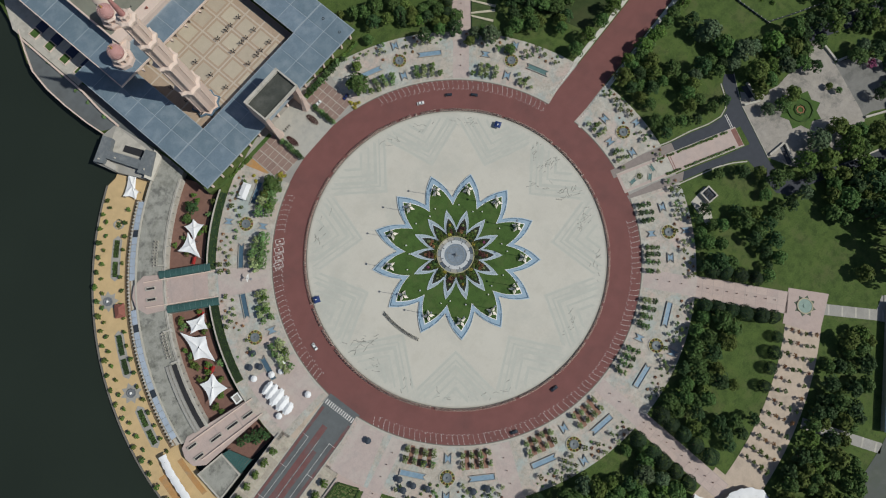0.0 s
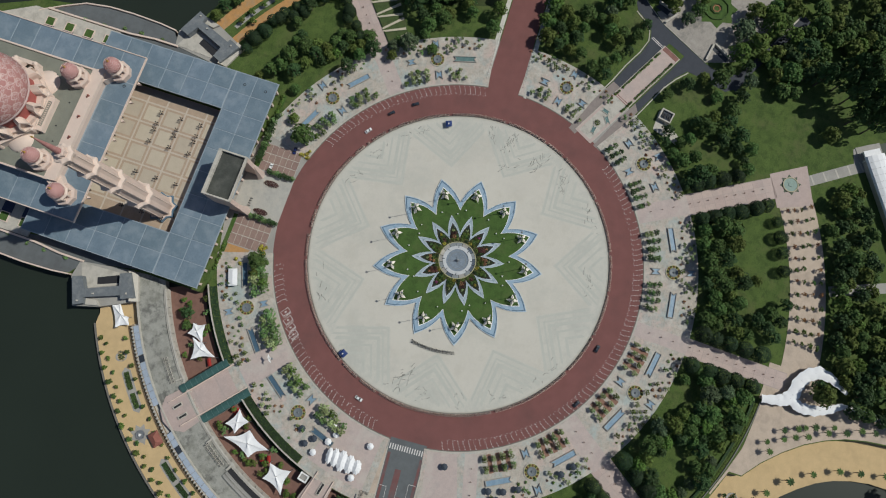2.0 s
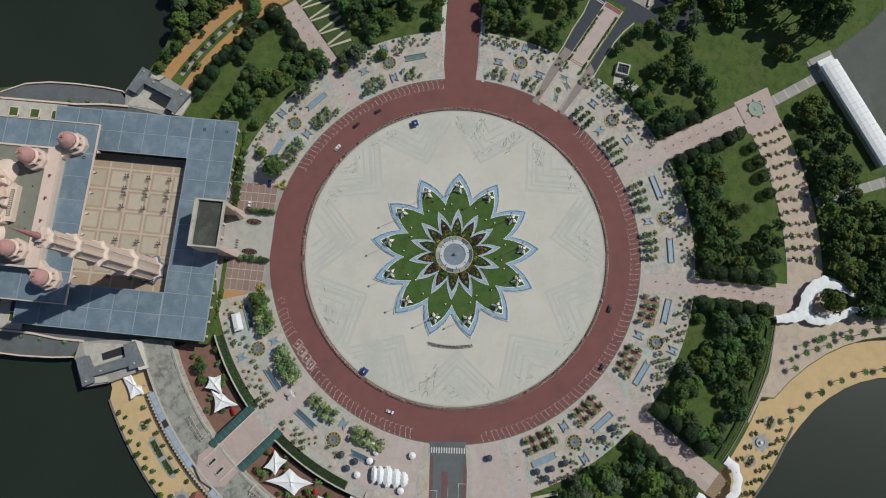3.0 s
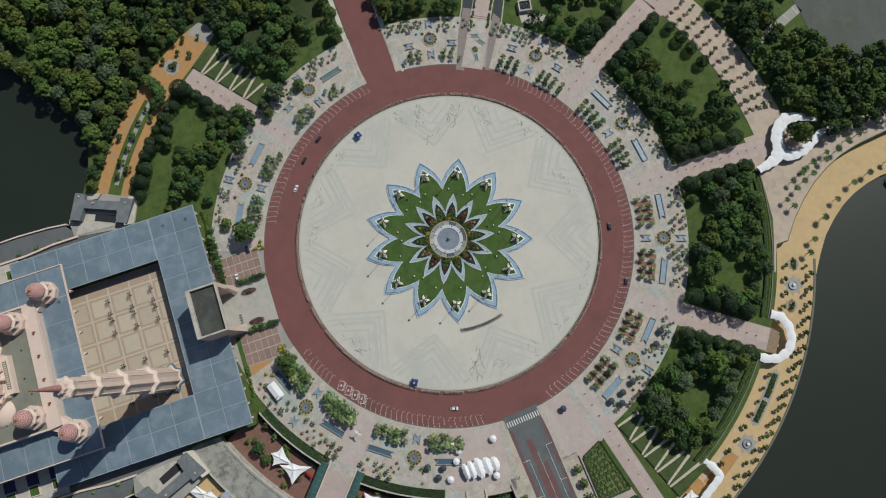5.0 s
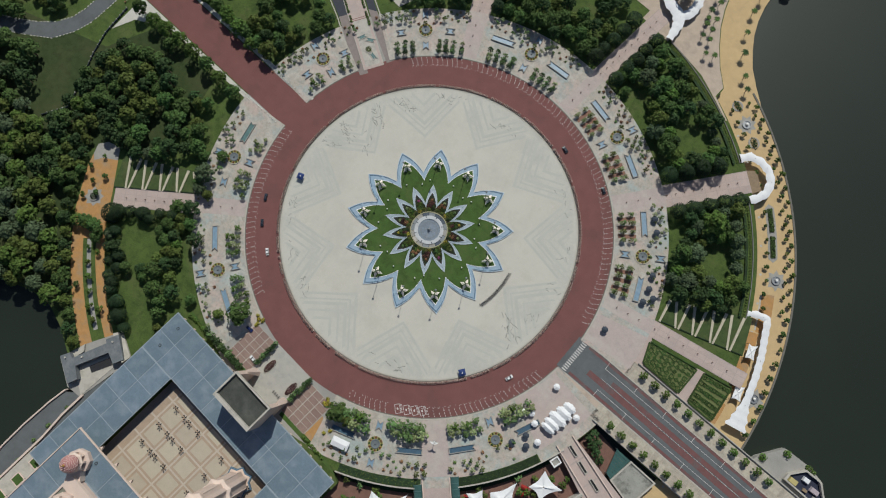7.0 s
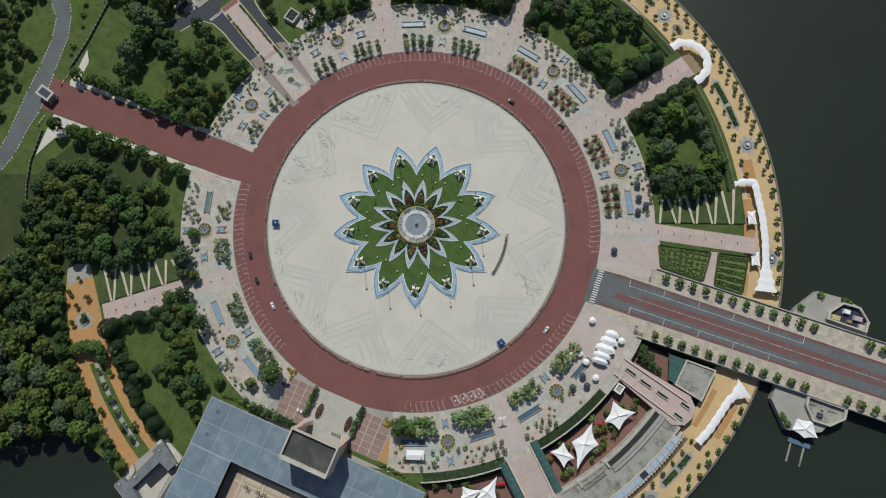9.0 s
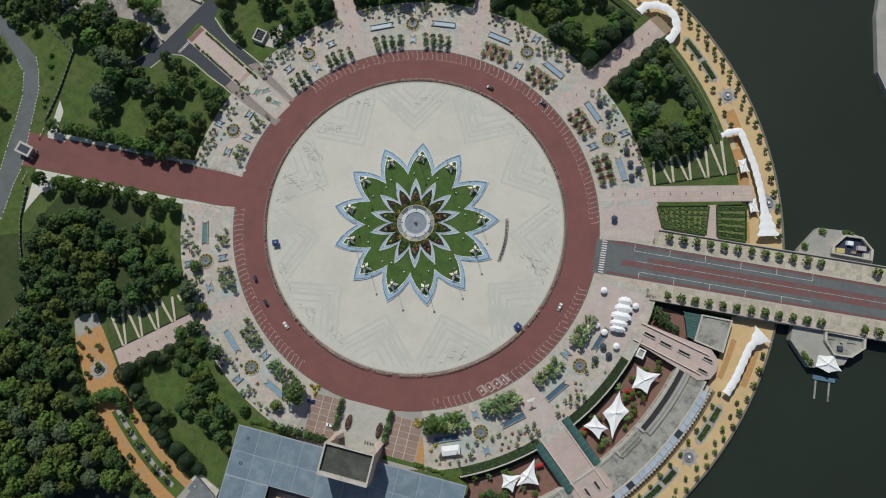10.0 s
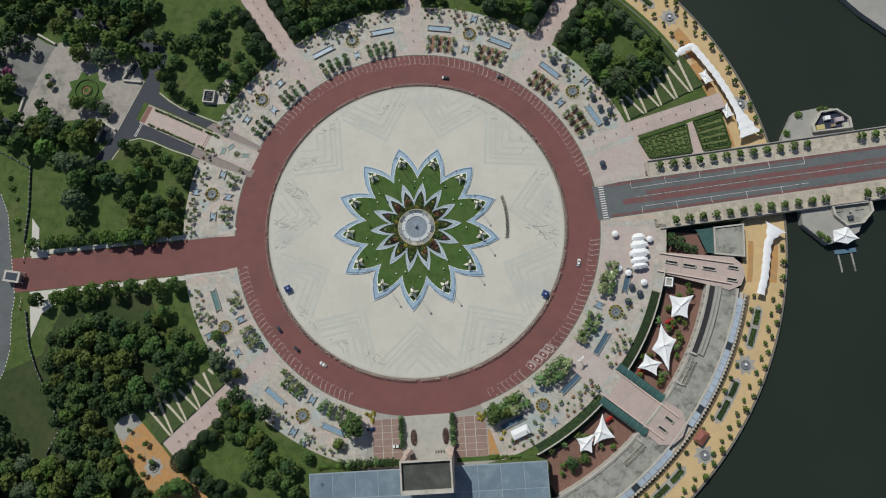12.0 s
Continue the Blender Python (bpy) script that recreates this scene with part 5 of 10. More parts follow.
# minaret: tapering star-plan tiers
MX, MY = 26.6, -174.8
minaret = thing("minaret", "very tall star-plan minaret of pink granite in tiers", "minaret", (MX, MY, 0.9))
star8 = lambda i: 1.0 if i % 2 else 0.84
bm = BM()
add_lathe(bm, [(9.2, 0), (9.2, 1.6)], n=16, shape=lambda i: 1.0 if i % 2 else 0.78)
part("star_base", bm, TILE_DEEP, minaret, "dark blue star-shaped plinth")
bm = BM()
add_lathe(bm, [(8.2, 0), (8.2, 1.9)], n=16, shape=lambda i: 1.0 if i % 2 else 0.78)
part("plinth", bm, PINK_TRIM, minaret)
z = 1.9
for r, h in ((6.6, 29), (5.8, 28.5), (5.0, 22), (4.1, 19)):
    bm = BM()
    add_lathe(bm, [(r * 1.02, z), (r * 0.97, z + h - 4)], n=16, shape=star8)
    tier = part("shaft", bm, PINK_STONE, minaret)
    for i in range(8):
        bm = BM()
        a = i * 45 + 22.5
        add_box(bm, (*polar(r * 0.99, a), z + 1), (0.5, 0.5, h - 6), a)
        part("rib", bm, PINK_TRIM, tier)
    bm = BM()
    add_lathe(bm, [(r * 0.97, z + h - 4), (r * 1.2, z + h - 2), (r * 1.22, z + h - 0.6), (r * 0.9, z + h)], n=16, shape=star8)
    part("balcony", bm, PINK_TRIM, minaret)
    z += h
bm = BM()
add_lathe(bm, [(2.7, z), (2.5, z + 1.6), (2.8, z + 2.2), (2.0, z + 2.6)], n=16, shape=star8)
part("lantern_stage", bm, PINK_STONE, minaret)
bm = BM()
add_lathe(bm, [(1.5, z + 2.4), (1.2, z + 8), (0.25, z + 19.5)], n=12)
part("spire", bm, DOME_RED, minaret, "dark red pointed spire")
bm = BM()
add_lathe(bm, [(0.25, z + 19.3), (0.4, z + 20), (0.05, z + 21.5)], n=8)
part("finial", bm, GOLD, minaret)


# ---------------------------------------------------------------- forecourt of the mosque
bm = BM()
add_prism(bm, [polar(108.3, 263.2), polar(108.3, 277.5), (14.5, -127.5), (14.5, -136), (-13.5, -136), (-13.5, -127)], 0, 0.13)
solid("pavement_forecourt", bm, FORECOURT, "pale grey forecourt before the portal", "paving", "structure")
bay_base = []
for x0, x1, y0, y1 in ((-30.5, -13.8, -130.5, -108.5), (15, 33.5, -131.5, -109.5)):
    bm = BM()
    add_prism(bm, [(x0, y0), (x1, y0), (x1, y1), (x0, y1)], 0, 0.1)
    bay_base.append((solid("parking_floor", bm, PALE_CONC, "brown paved car park with pale bay lines", "parking", "structure"), x0, x1, y0, y1))
bm = BM()
add_prism(bm, [(-62, -134), (-15, -134), (-15, -130.6), (-62, -130.6)], 0, 0.05)
add_prism(bm, [(16, -134), (62, -134), (50, -131), (16, -131)], 0, 0.05)
solid("lawn_verge", bm, GARDEN_GRASS, "bright grass verge before the arcade", "lawn", "structure")
bm = BM()
add_prism(bm, [(34, -117), (42, -121), (40, -131), (34, -131)], 0, 0.06)
add_prism(bm, [(-36, -131), (-40, -131), (-42, -121), (-37, -116)], 0, 0.06)
solid("lawn_sand_patch", bm, ORANGE_PAVE, "bare orange soil patch", "soil", "structure")

# terraces beside the prayer hall, with square planters
for sx in (1, -1):
    bm = BM()
    add_prism(bm, [(sx * 51.6, -243), (sx * 68, -243), (sx * 68, -300), (sx * 51.6, -330)], 0, 1.0)
    solid("terrace", bm, PALE_CONC, "pale paved terrace beside the prayer hall", "terrace", "structure")
    bm = BM()
    add_prism(bm, [(sx * 64.6, -170), (sx * 71, -205), (sx * 79.5, -212), (sx * 81.6, -222), (sx * 82.2, -240), (sx * 81.8, -256), (sx * 79.4, -271), (sx * 73, -284), (sx * 66, -296), (sx * 66, -243), (sx * 64.6, -235)], 0, 0.1)
    solid("terrace_walk", bm, ASPHALT, "grey paved lakeside walk below the mosque", "terrace", "structure")
    bm = BM()
    line = [(80.6, -211), (81.9, -222), (82.6, -240), (82.2, -256), (79.8, -271), (73.4, -284.4), (66.4, -297)]
    quad_strip(bm, [(sx * x, y) for x, y in line], [(sx * (x - 0.8), y) for x, y in line], -6, 1.2)
    solid("terrace_parapet", bm, PINK_TRIM, "pale parapet along the lake", "parapet", "structure")
    bm = BM()
    quad_strip(bm, [(sx * x, y) for x, y in ((70.2, -206), (70.2, -221), (68.6, -237), (68.4, -292))], [(sx * (x + 1.1), y) for x, y in ((70.2, -206), (70.2, -221), (68.6, -237), (68.4, -292))], 0, 1.5)
    solid("terrace_wall", bm, PINK_TRIM, "pale terrace wall", "wall", "structure")


def square_planter(x, y):
    t = thing("square_planter", "square stone planter filled with clipped green shrubs", "planter", (x, y, 1.0), group="terrace planters")
    bm = BM()
    add_band(bm, [(-3, -3), (3, -3), (3, 3), (-3, 3)], [(-2.5, -2.5), (2.5, -2.5), (2.5, 2.5), (-2.5, 2.5)], 0, 0.6)
    part("rim", bm, PINK_TRIM, t)
    bm = BM()
    add_prism(bm, [(-2.5, -2.5), (2.5, -2.5), (2.5, 2.5), (-2.5, 2.5)], 0, 0.5)
    part("shrub_fill", bm, GARDEN_GRASS, t)


NAVY = mat("navy_glass_roof", (0.012, 0.018, 0.07), 0.3, 0.2, 0.6, 3.0, spec=0.6)


def navy_roof(x, y):
    t = thing("sunken_roof_light", "dark blue ribbed roof light in the terrace", "roof light", (x, y, 1.0), group="terrace roof lights")
    bm = BM()
    add_prism(bm, [(-3.6, -3.2), (3.6, -3.2), (3.6, 3.2), (-3.6, 3.2)], 0, 0.25)
    part("glazing", bm, NAVY, t)
    for i in range(5):
        bm = BM()
        add_box(bm, (-2.8 + i * 1.4, 0, 0.22), (0.14, 6.2, 0.12))
        part("rib", bm, DARKGREY, t)


for sx in (1, -1):
    for y in (-248, -261, -274, -287):
        square_planter(sx * 61, y)
        navy_roof(sx * 55.4, y)


# waterside pavilions beside the mosque
def pavilion(sx):
    t = thing("waterside_pavilion", "grey and pale stone pavilion with ramp on the lake edge", "pavilion", (sx * 80, -188, -7), group="waterside pavilions")
    if sx < 0:
        t.scale = (1, 1, 1)
    P_ = lambda pts: [(sx * (x - 80), y + 188) for x, y in pts]
    for name, pts, z0, z1, m, lab in (
            ("podium", [(96.5, -202), (80.7, -209.5), (71.2, -208), (66.5, -176), (82.5, -167.5), (92.4, -187.5)], 0, 7.4, GREY_PAVE, "grey stone podium"),
            ("back_wing", [(80.6, -206.5), (78.5, -201), (85, -197), (93, -194.4), (95.5, -199.6)], 6, 11.6, PAV_ROOF, "dark grey flat roof"),
            ("middle_wing", [(85, -197), (77.2, -178.7), (82, -176), (89.7, -195.6)], 6, 11.5, PAV_ROOF, "dark grey flat roof"),
            ("front_wing", [(70.6, -181), (68, -175.2), (80.9, -168), (83.9, -175), (77.2, -178.7)], 6, 11.7, PAV_ROOF, "dark grey flat roof"),
            ("court_floor", [(78.8, -203.5), (71.6, -207), (70.3, -183.7), (77, -181.3), (85.1, -199.4)], 7, 7.6, PALE_CONC, "pale paved court"),
            ("stairwell", [(76.8, -194.5), (71.7, -183.3), (75.9, -181.4), (80.6, -193)], 7.2, 7.68, BLACK, "dark stairwell opening"),
            ("ramp_wall", [(90.2, -197), (88.9, -189.4), (91.6, -186.4), (93.6, -195.2)], 6, 8.8, PALE_CONC, "pale ramp wall")):
        bm = BM()
        add_prism(bm, P_(pts), z0, z1)
        part(name, bm, m, t, lab)
    for x, y, w, d in ((92.5, -198, 0.9, 0.9), (80, -173, 1.1, 0.8), (86, -191, 0.8, 1.0)):
        bm = BM()
        add_box(bm, (sx * (x - 80), y + 188, 11.5), (w, d, 0.8), 20)
        part("roof_unit", bm, PALE_CONC, t)
    bm = BM()
    vs = [bm.verts.new((*q, z)) for q, z in zip(P_([(67.4, -177), (67.6, -172.6), (82.3, -166.4), (83.6, -170)]), (11.6, 8.2, 8.2, 11.6))]
    vb = [bm.verts.new((v.co.x, v.co.y, 6.5)) for v in vs]
    bm.faces.new(vs)
    for i in range(4):
        bm.faces.new((vb[i - 1], vb[i], vs[i], vs[i - 1]))
    part("sloping_roof", bm, PALE_CONC, t, "pale sloping roof")


PAV_ROOF = mat("pavilion_roof", (0.15, 0.165, 0.175), 0.85, 0.2, 0.4, 3.0, patch=(((0.23, 0.24, 0.24), 0.3, 0.6, 0.0),))
pavilion(1)
pavilion(-1)


# ---------------------------------------------------------------- furniture of the promenade
def fishtail(L, W, n, both=True):
    return [(-L / 2, -W / 2), (L / 2, -W / 2), (L / 2 - n, 0), (L / 2, W / 2), (-L / 2, W / 2)] + ([(-L / 2 + n, 0)] if both else [])


def pool(name, label, L, W, n, both, surface):
    t = thing(name, label, "pool", (0, 0, -40), group=name + "s on the promenade")
    out, inn = fishtail(L, W, n, both), fishtail(L - 0.9, W - 0.7, n * 0.97, both)
    bm = BM()
    add_band(bm, out, inn, 0, 0.8)
    part("rim", bm, GREY_PAVE, t, "pale stone rim")
    bm = BM()
    add_prism(bm, inn, 0, 0.35)
    part("basin", bm, surface, t, "blue tiled basin")
    return t


LONG_POOL = pool("long_pool", "long blue tiled pool with notched ends", 15.0, 3.5, 1.5, False, TILE_BLUE)
TEAL_LONG = pool("teal_pool", "long dark teal pool in the paving", 14.0, 3.6, 1.2, True, TEAL_POOL)
# the long pool again, its blue tile darkened to stand for tree shade
SHADED_LONG = pool("deep_pool", "long blue tiled pool with tree shade in its colour", 15.0, 3.4, 1.5, False, mat("shaded_blue_tile", (0.07, 0.125, 0.175), 0.3, 0.2, 0.5, 3.0, spec=0.5))
BOW_POOL = pool("bow_pool", "small bow-shaped blue tiled pool", 6.0, 3.8, 1.8, True, TILE_BLUE)


def flowers(bm, c, r, h, n, size, rng):
    """Loose leaf faces over a mound."""
    for _ in range(n):
        a, e = rng.uniform(0, 2 * math.pi), math.acos(rng.uniform(0.05, 1))
        d = Vector((math.cos(a) * math.sin(e), math.sin(a) * math.sin(e), math.cos(e)))
        p = Vector(c) + Vector((d.x * r, d.y * r, d.z * h)) * rng.uniform(0.75, 1.05)
        leaf_face(bm, p, d, size * rng.uniform(0.7, 1.3), rng)


def leaf_face(bm, p, d, s, rng):
    nrm = (d + Vector((rng.gauss(0, .55), rng.gauss(0, .55), rng.gauss(0.25, .5)))).normalized()
    u = nrm.orthogonal().normalized()
    u = Matrix.Rotation(rng.uniform(0, 6.28), 3, nrm) @ u
    v = nrm.cross(u)
    a, b = s * 0.62, s * 0.42
    bm.faces.new([bm.verts.new(p + u * x * a + v * y * b + nrm * (-0.12 * s * x * x)) for x, y in ((-1, 0), (-0.1, -1), (1, 0), (-0.1, 1))])


def ring_planter():
    t = thing("ring_planter", "round planter with flower tufts round a grey bowl", "planter", (0, 0, -40), group="ring planters")
    bm = BM()
    add_sector(bm, 4.2, 4.6, 0, 360, 0, 0.35, 12)
    part("outer_kerb", bm, KERB, t)
    bm = BM()
    add_sector(bm, 2.6, 4.2, 0, 360, 0, 0.25, 12)
    part("bed", bm, mat("planter_bed", (0.3, 0.27, 0.1), 0.95, 0.35, 1.0, 5.0), t, "yellowish planted bed")
    rng = random.Random(3)
    for i in range(12):
        bm = BM()
        flowers(bm, (*polar(3.45, i * 30 + 8), 0.2), 0.62, 0.7, 26, 0.42, rng)
        part("flower_tuft", bm, LEAF_DEEP if i % 2 else LEAF_RED, t)
    bm = BM()
    add_lathe(bm, [(2.6, 0), (2.6, 0.7), (2.2, 0.75), (1.9, 0.5), (0.6, 0.35), (0.3, 1.0), (0.05, 1.2)], n=20)
    part("bowl", bm, mat("bowl_stone", (0.16, 0.18, 0.19), 0.5, 0.2, 0.6, 3.0), t, "dark grey stone bowl")
    return t


RING = ring_planter()
SECTORS = ((-58.3, "big"), (-27.4, "big"), (37.2, "bed"), (71.0, "bed"), (104.9, "row"), (135.9, "row"), (166.4, "light"), (-155.8, "light"), (-123.9, "light"))


class Placer:
    """Puts a built thing at its first place, and copies at the others."""

    def __init__(self, ob):
        self.ob, self.used = ob, False

    def put(self, m):
        ob = copy_thing(self.ob, m) if self.used else self.ob
        self.used = True
        ob.matrix_basis = m
        return ob


def place(x, y, z, rz=0.0, s=1.0):
    return pose(x, y, z, 0, 0, rz) @ Matrix.Diagonal((s, s, s, 1))


RING_P, LONG_P, BOW_P, TEAL_P, SHADED_P = Placer(RING), Placer(LONG_POOL), Placer(BOW_POOL), Placer(TEAL_LONG), Placer(SHADED_LONG)
for a, kind in SECTORS:
    RING_P.put(pose(*polar(125, a), PLAZA_Z))
    BOW_P.put(pose(*polar(114.8, a), PLAZA_Z, 0, 0, a))
    if kind != "big" or a == -58.3:
        BOW_P.put(pose(*polar(135.2, a), PLAZA_Z, 0, 0, a))
    for sg in (1, -1):
        r, da, short = 125.6, 8.7, False
        if a == 166.4:
            short = True
            r, da = (122, 6.2)
        if a == 135.9:
            short, r, da = True, 124.5, 7.0
        if a == -155.8 and sg == 1:
            short, da = True, 7.4
        if a == -155.8 and sg == -1:
            TEAL_P.put(pose(*polar(124.5, a - 7.8), PLAZA_Z, 0, 0, a - 7.8 + 90))
            continue
        if a == -123.9 and sg == 1 or a == -58.3 and sg == -1:
            r = 124
        (BOW_P if short else SHADED_P if kind == "big" else LONG_P).put(pose(*polar(r, a + sg * da), PLAZA_Z, 0, 0, a + sg * da + (90 if sg < 0 else -90)))

# brown planting strips in two sectors
for a, kind in SECTORS:
    if kind == "bed":
        for sg in (1, -1):
            for k in range(3):
                aa = a + sg * (5.2 + 2.5 * k)
                t = thing("planting_strip", "brown brick planting strip with shrubs", "planting strip", (*polar(115.6, aa), PLAZA_Z), aa, group="planting strips")
                bm = BM()
                add_prism(bm, [(-5.2, -1.25), (5.2, -1.25), (5.2, 1.25), (-5.2, 1.25)], 0, 0.1)
                part("strip", bm, STRIP_PAVE, t)
                bm = BM()
                add_band(bm, [(-5.4, -1.45), (5.4, -1.45), (5.4, 1.45), (-5.4, 1.45)], [(-5.2, -1.25), (5.2, -1.25), (5.2, 1.25), (-5.2, 1.25)], 0, 0.18)
                part("kerb", bm, KERB, t)


# parasols
def parasol(name, label, canvas, r=1.9):
    t = thing(name, label, "parasol", (0, 0, -40), group=name + "s")
    bm = BM()
    add_lathe(bm, [(0.45, 0), (0.4, 0.12), (0.06, 0.15), (0.05, 2.6)], n=8)
    part("pole", bm, METAL, t)
    bm = BM()
    add_lathe(bm, [(r, 2.25), (r * 0.98, 2.3), (r * 0.5, 2.75), (0.12, 3.1)], n=16, shape=lambda i: 1.0 if i % 2 else 0.88)
    part("canopy", bm, canvas, t)
    return t


DARK_PARASOL = Placer(parasol("dark_parasol", "dark grey cafe parasol on the paving", DARKGREY, 2.0))
WHITE_PARASOL = Placer(parasol("white_parasol", "white cafe parasol on the paving", CANVAS, 2.0))
for r, a in ((116, 14.5), (129.5, 25.5), (131, 29), (131.5, 32.5), (134.5, 27), (132, 43.5), (131.5, 47), (118.5, 30.8)):
    DARK_PARASOL.put(pose(*polar(r, a), PLAZA_Z))
for x, y in ((125, -48), (121, -44), (118, -52)):
    DARK_PARASOL.put(pose(x, y, PLAZA_Z))
for x, y in ((115, -13), (134, -17.5), (111, -36), (120, -36), (128, -42), (115, -33)):
    WHITE_PARASOL.put(pose(x, y, PLAZA_Z))


# white cafe canopies beside the bridge
def cafe_canopy(x, y, rz, L, W):
    t = thing("cafe_canopy", "white scalloped cafe canopy on posts", "canopy", (x, y, PLAZA_Z), rz, group="cafe canopies")
    bm = BM()
    n = 20
    rim = [(L / 2 * math.cos(2 * math.pi * i / n) * (1.05 if i % 2 else 0.93), W / 2 * math.sin(2 * math.pi * i / n) * (1.08 if i % 2 else 0.95)) for i in range(n)]
    lo = [bm.verts.new((*p, 3.2)) for p in rim]
    mid = [bm.verts.new((p[0] * .6, p[1] * .45, 4.0)) for p in rim]
    top = [bm.verts.new((p[0] * .35, 0, 4.5)) for p in rim]
    for i in range(n):
        bm.faces.new((lo[i - 1], lo[i], mid[i], mid[i - 1]))
        bm.faces.new((mid[i - 1], mid[i], top[i], top[i - 1]))
    part("canopy", bm, CANVAS, t)
    for sx in (-1, 1):
        bm = BM()
        add_lathe(bm, [(0.3, 0), (0.08, 0.2), (0.07, 4.2)], (sx * L * 0.28, 0, 0), 8)
        part("post", bm, METAL, t)


for x, y, L, W in ((127.6, -16.4, 8.0, 5.0), (127.4, -20.6, 10, 5.6), (127.0, -25.2, 11.5, 5.6), (126.6, -29.4, 10, 4.4), (126.6, -32.6, 9, 3.6)):
    cafe_canopy(x, y, 3, L, W)

# white awning pavilion near the mosque side
t = thing("white_pavilion", "white flat fabric pavilion on four posts", "pavilion", (51.8, -119.5, PLAZA_Z), 21)
bm = BM()
v = [bm.verts.new(p) for p in ((-5, -2.6, 3), (5, -2.6, 3), (5, 2.6, 3), (-5, 2.6, 3), (-4, 0, 3.7), (4, 0, 3.7))]
for f in ((0, 1, 5, 4), (2, 3, 4, 5), (0, 4, 3), (1, 2, 5)):
    bm.faces.new([v[i] for i in f])
part("canopy", bm, CANVAS, t)
for x, y in ((-4.6, -2.3), (4.6, -2.3), (4.6, 2.3), (-4.6, 2.3)):
    bm = BM()
    add_lathe(bm, [(0.08, 0), (0.08, 3.1)], (x, y, 0), 6)
    part("post", bm, METAL, t)


# masts and sails on the petals of the star
def petal_mast():
    t = thing("petal_mast", "tall slim lamp mast on a star petal", "mast", (0, 0, -60), group="petal masts")
    bm = BM()
    add_lathe(bm, [(0.5, 0), (0.45, 0.5), (0.16, 0.6), (0.09, 17.5)], n=8)
    part("pole", bm, METAL, t)
    bm = BM()
    add_lathe(bm, [(0.12, 17.4), (0.55, 17.7), (0.6, 18.0), (0.1, 18.4)], n=10)
    part("lamp_head", bm, METAL, t)
    return t


SAIL_CLOTH = mat("cream_sail", (0.76, 0.7, 0.61), 0.75, 0.1, 0.8, 4.0)


def sail_fountain():
    t = thing("sail_sculpture", "pale pointed sail sculpture on the lawn", "sculpture", (0, 0, -60), group="sail sculptures")
    bm = BM()
    add_lathe(bm, [(0.35, 0), (0.3, 1.2), (0.14, 3.4), (0.05, 4.9)], n=8)
    part("stem", bm, METAL, t)
    for i in range(4):
        bm = BM()
        a = i * 90
        p = [(*polar(1.5, a - 34), 2.1), (*polar(3.1, a), 0.9), (*polar(1.5, a + 34), 2.1), (*polar(0.35, a), 3.9)]
        v = [bm.verts.new(q) for q in p]
        w = [bm.verts.new((q[0] * .9, q[1] * .9, q[2] + 0.02)) for q in p]
        bm.faces.new(v)
        bm.faces.new(w[::-1])
        for j in range(4):
            bm.faces.new((v[j - 1], v[j], w[j], w[j - 1]))
        part("sail", bm, SAIL_CLOTH, t)
    return t


MAST, SAIL = Placer(petal_mast()), Placer(sail_fountain())
for i in range(13):
    a = A13 + i * 360 / 13
    x, y = polar(39.0, a)
    SAIL.put(place(x + SX, y + SY, 0.64, a + 30, 1.15))
    x, y = polar(37.6, a + 2)
    MAST.put(pose(x + SX, y + SY, 0.64))

# crowd barriers on the disc
bar = thing("crowd_barrier", "grey steel crowd barrier standing on the paving", "barrier", (0, 0, -50), group="crowd barriers")
bm = BM()
for z in (0.25, 1.1):
    add_box(bm, (0, 0, z), (2.0, 0.09, 0.09))
for i in range(9):
    add_box(bm, (-1 + i * 0.25, 0, 0.25), (0.06, 0.06, 0.9))
part("frame", bm, BLACK, bar)
for sx in (-0.7, 0.7):
    bm = BM()
    add_box(bm, (sx, 0, 0), (0.1, 0.8, 0.12))
    part("foot", bm, BLACK, bar)
BARRIER = Placer(bar)
for i in range(12):
    a = -10 + i * 2.25
    for r in (53.6, 54.2, 54.9):
        BARRIER.put(pose(*polar(r, a + (r - 54.2) * 0.4), 0.16, 0, 0, a + 90 + (r - 54.2) * 8))


# blue gazebos
def gazebo(x, y, rz):
    t = thing("blue_gazebo", "small blue fabric gazebo with white stripe on the disc", "gazebo", (x, y, 0.16), rz, group="blue gazebos")
    bm = BM()
    v = [bm.verts.new(p) for p in ((-1.9, -1.9, 2.2), (1.9, -1.9, 2.2), (1.9, 1.9, 2.2), (-1.9, 1.9, 2.2), (0, 0, 3.2))]
    for i in range(4):
        bm.faces.new((v[i], v[(i + 1) % 4], v[4]))
    part("roof", bm, mat("blue_fabric", (0.025, 0.05, 0.16), 0.7, 0.2, 1.0, 4.0), t)
    bm = BM()
    add_box(bm, (0.3, 0, 2.85), (0.9, 0.5, 0.4))
    part("stripe", bm, WHITE, t)
    for px, py in ((-1.8, -1.8), (1.8, -1.8), (1.8, 1.8), (-1.8, 1.8)):
        bm = BM()
        add_lathe(bm, [(0.05, 0), (0.05, 2.25)], (px, py, 0), 6)
        part("leg", bm, METAL, t)


gazebo(-76, -31.3, 22)
gazebo(72.3, -44.6, -30)

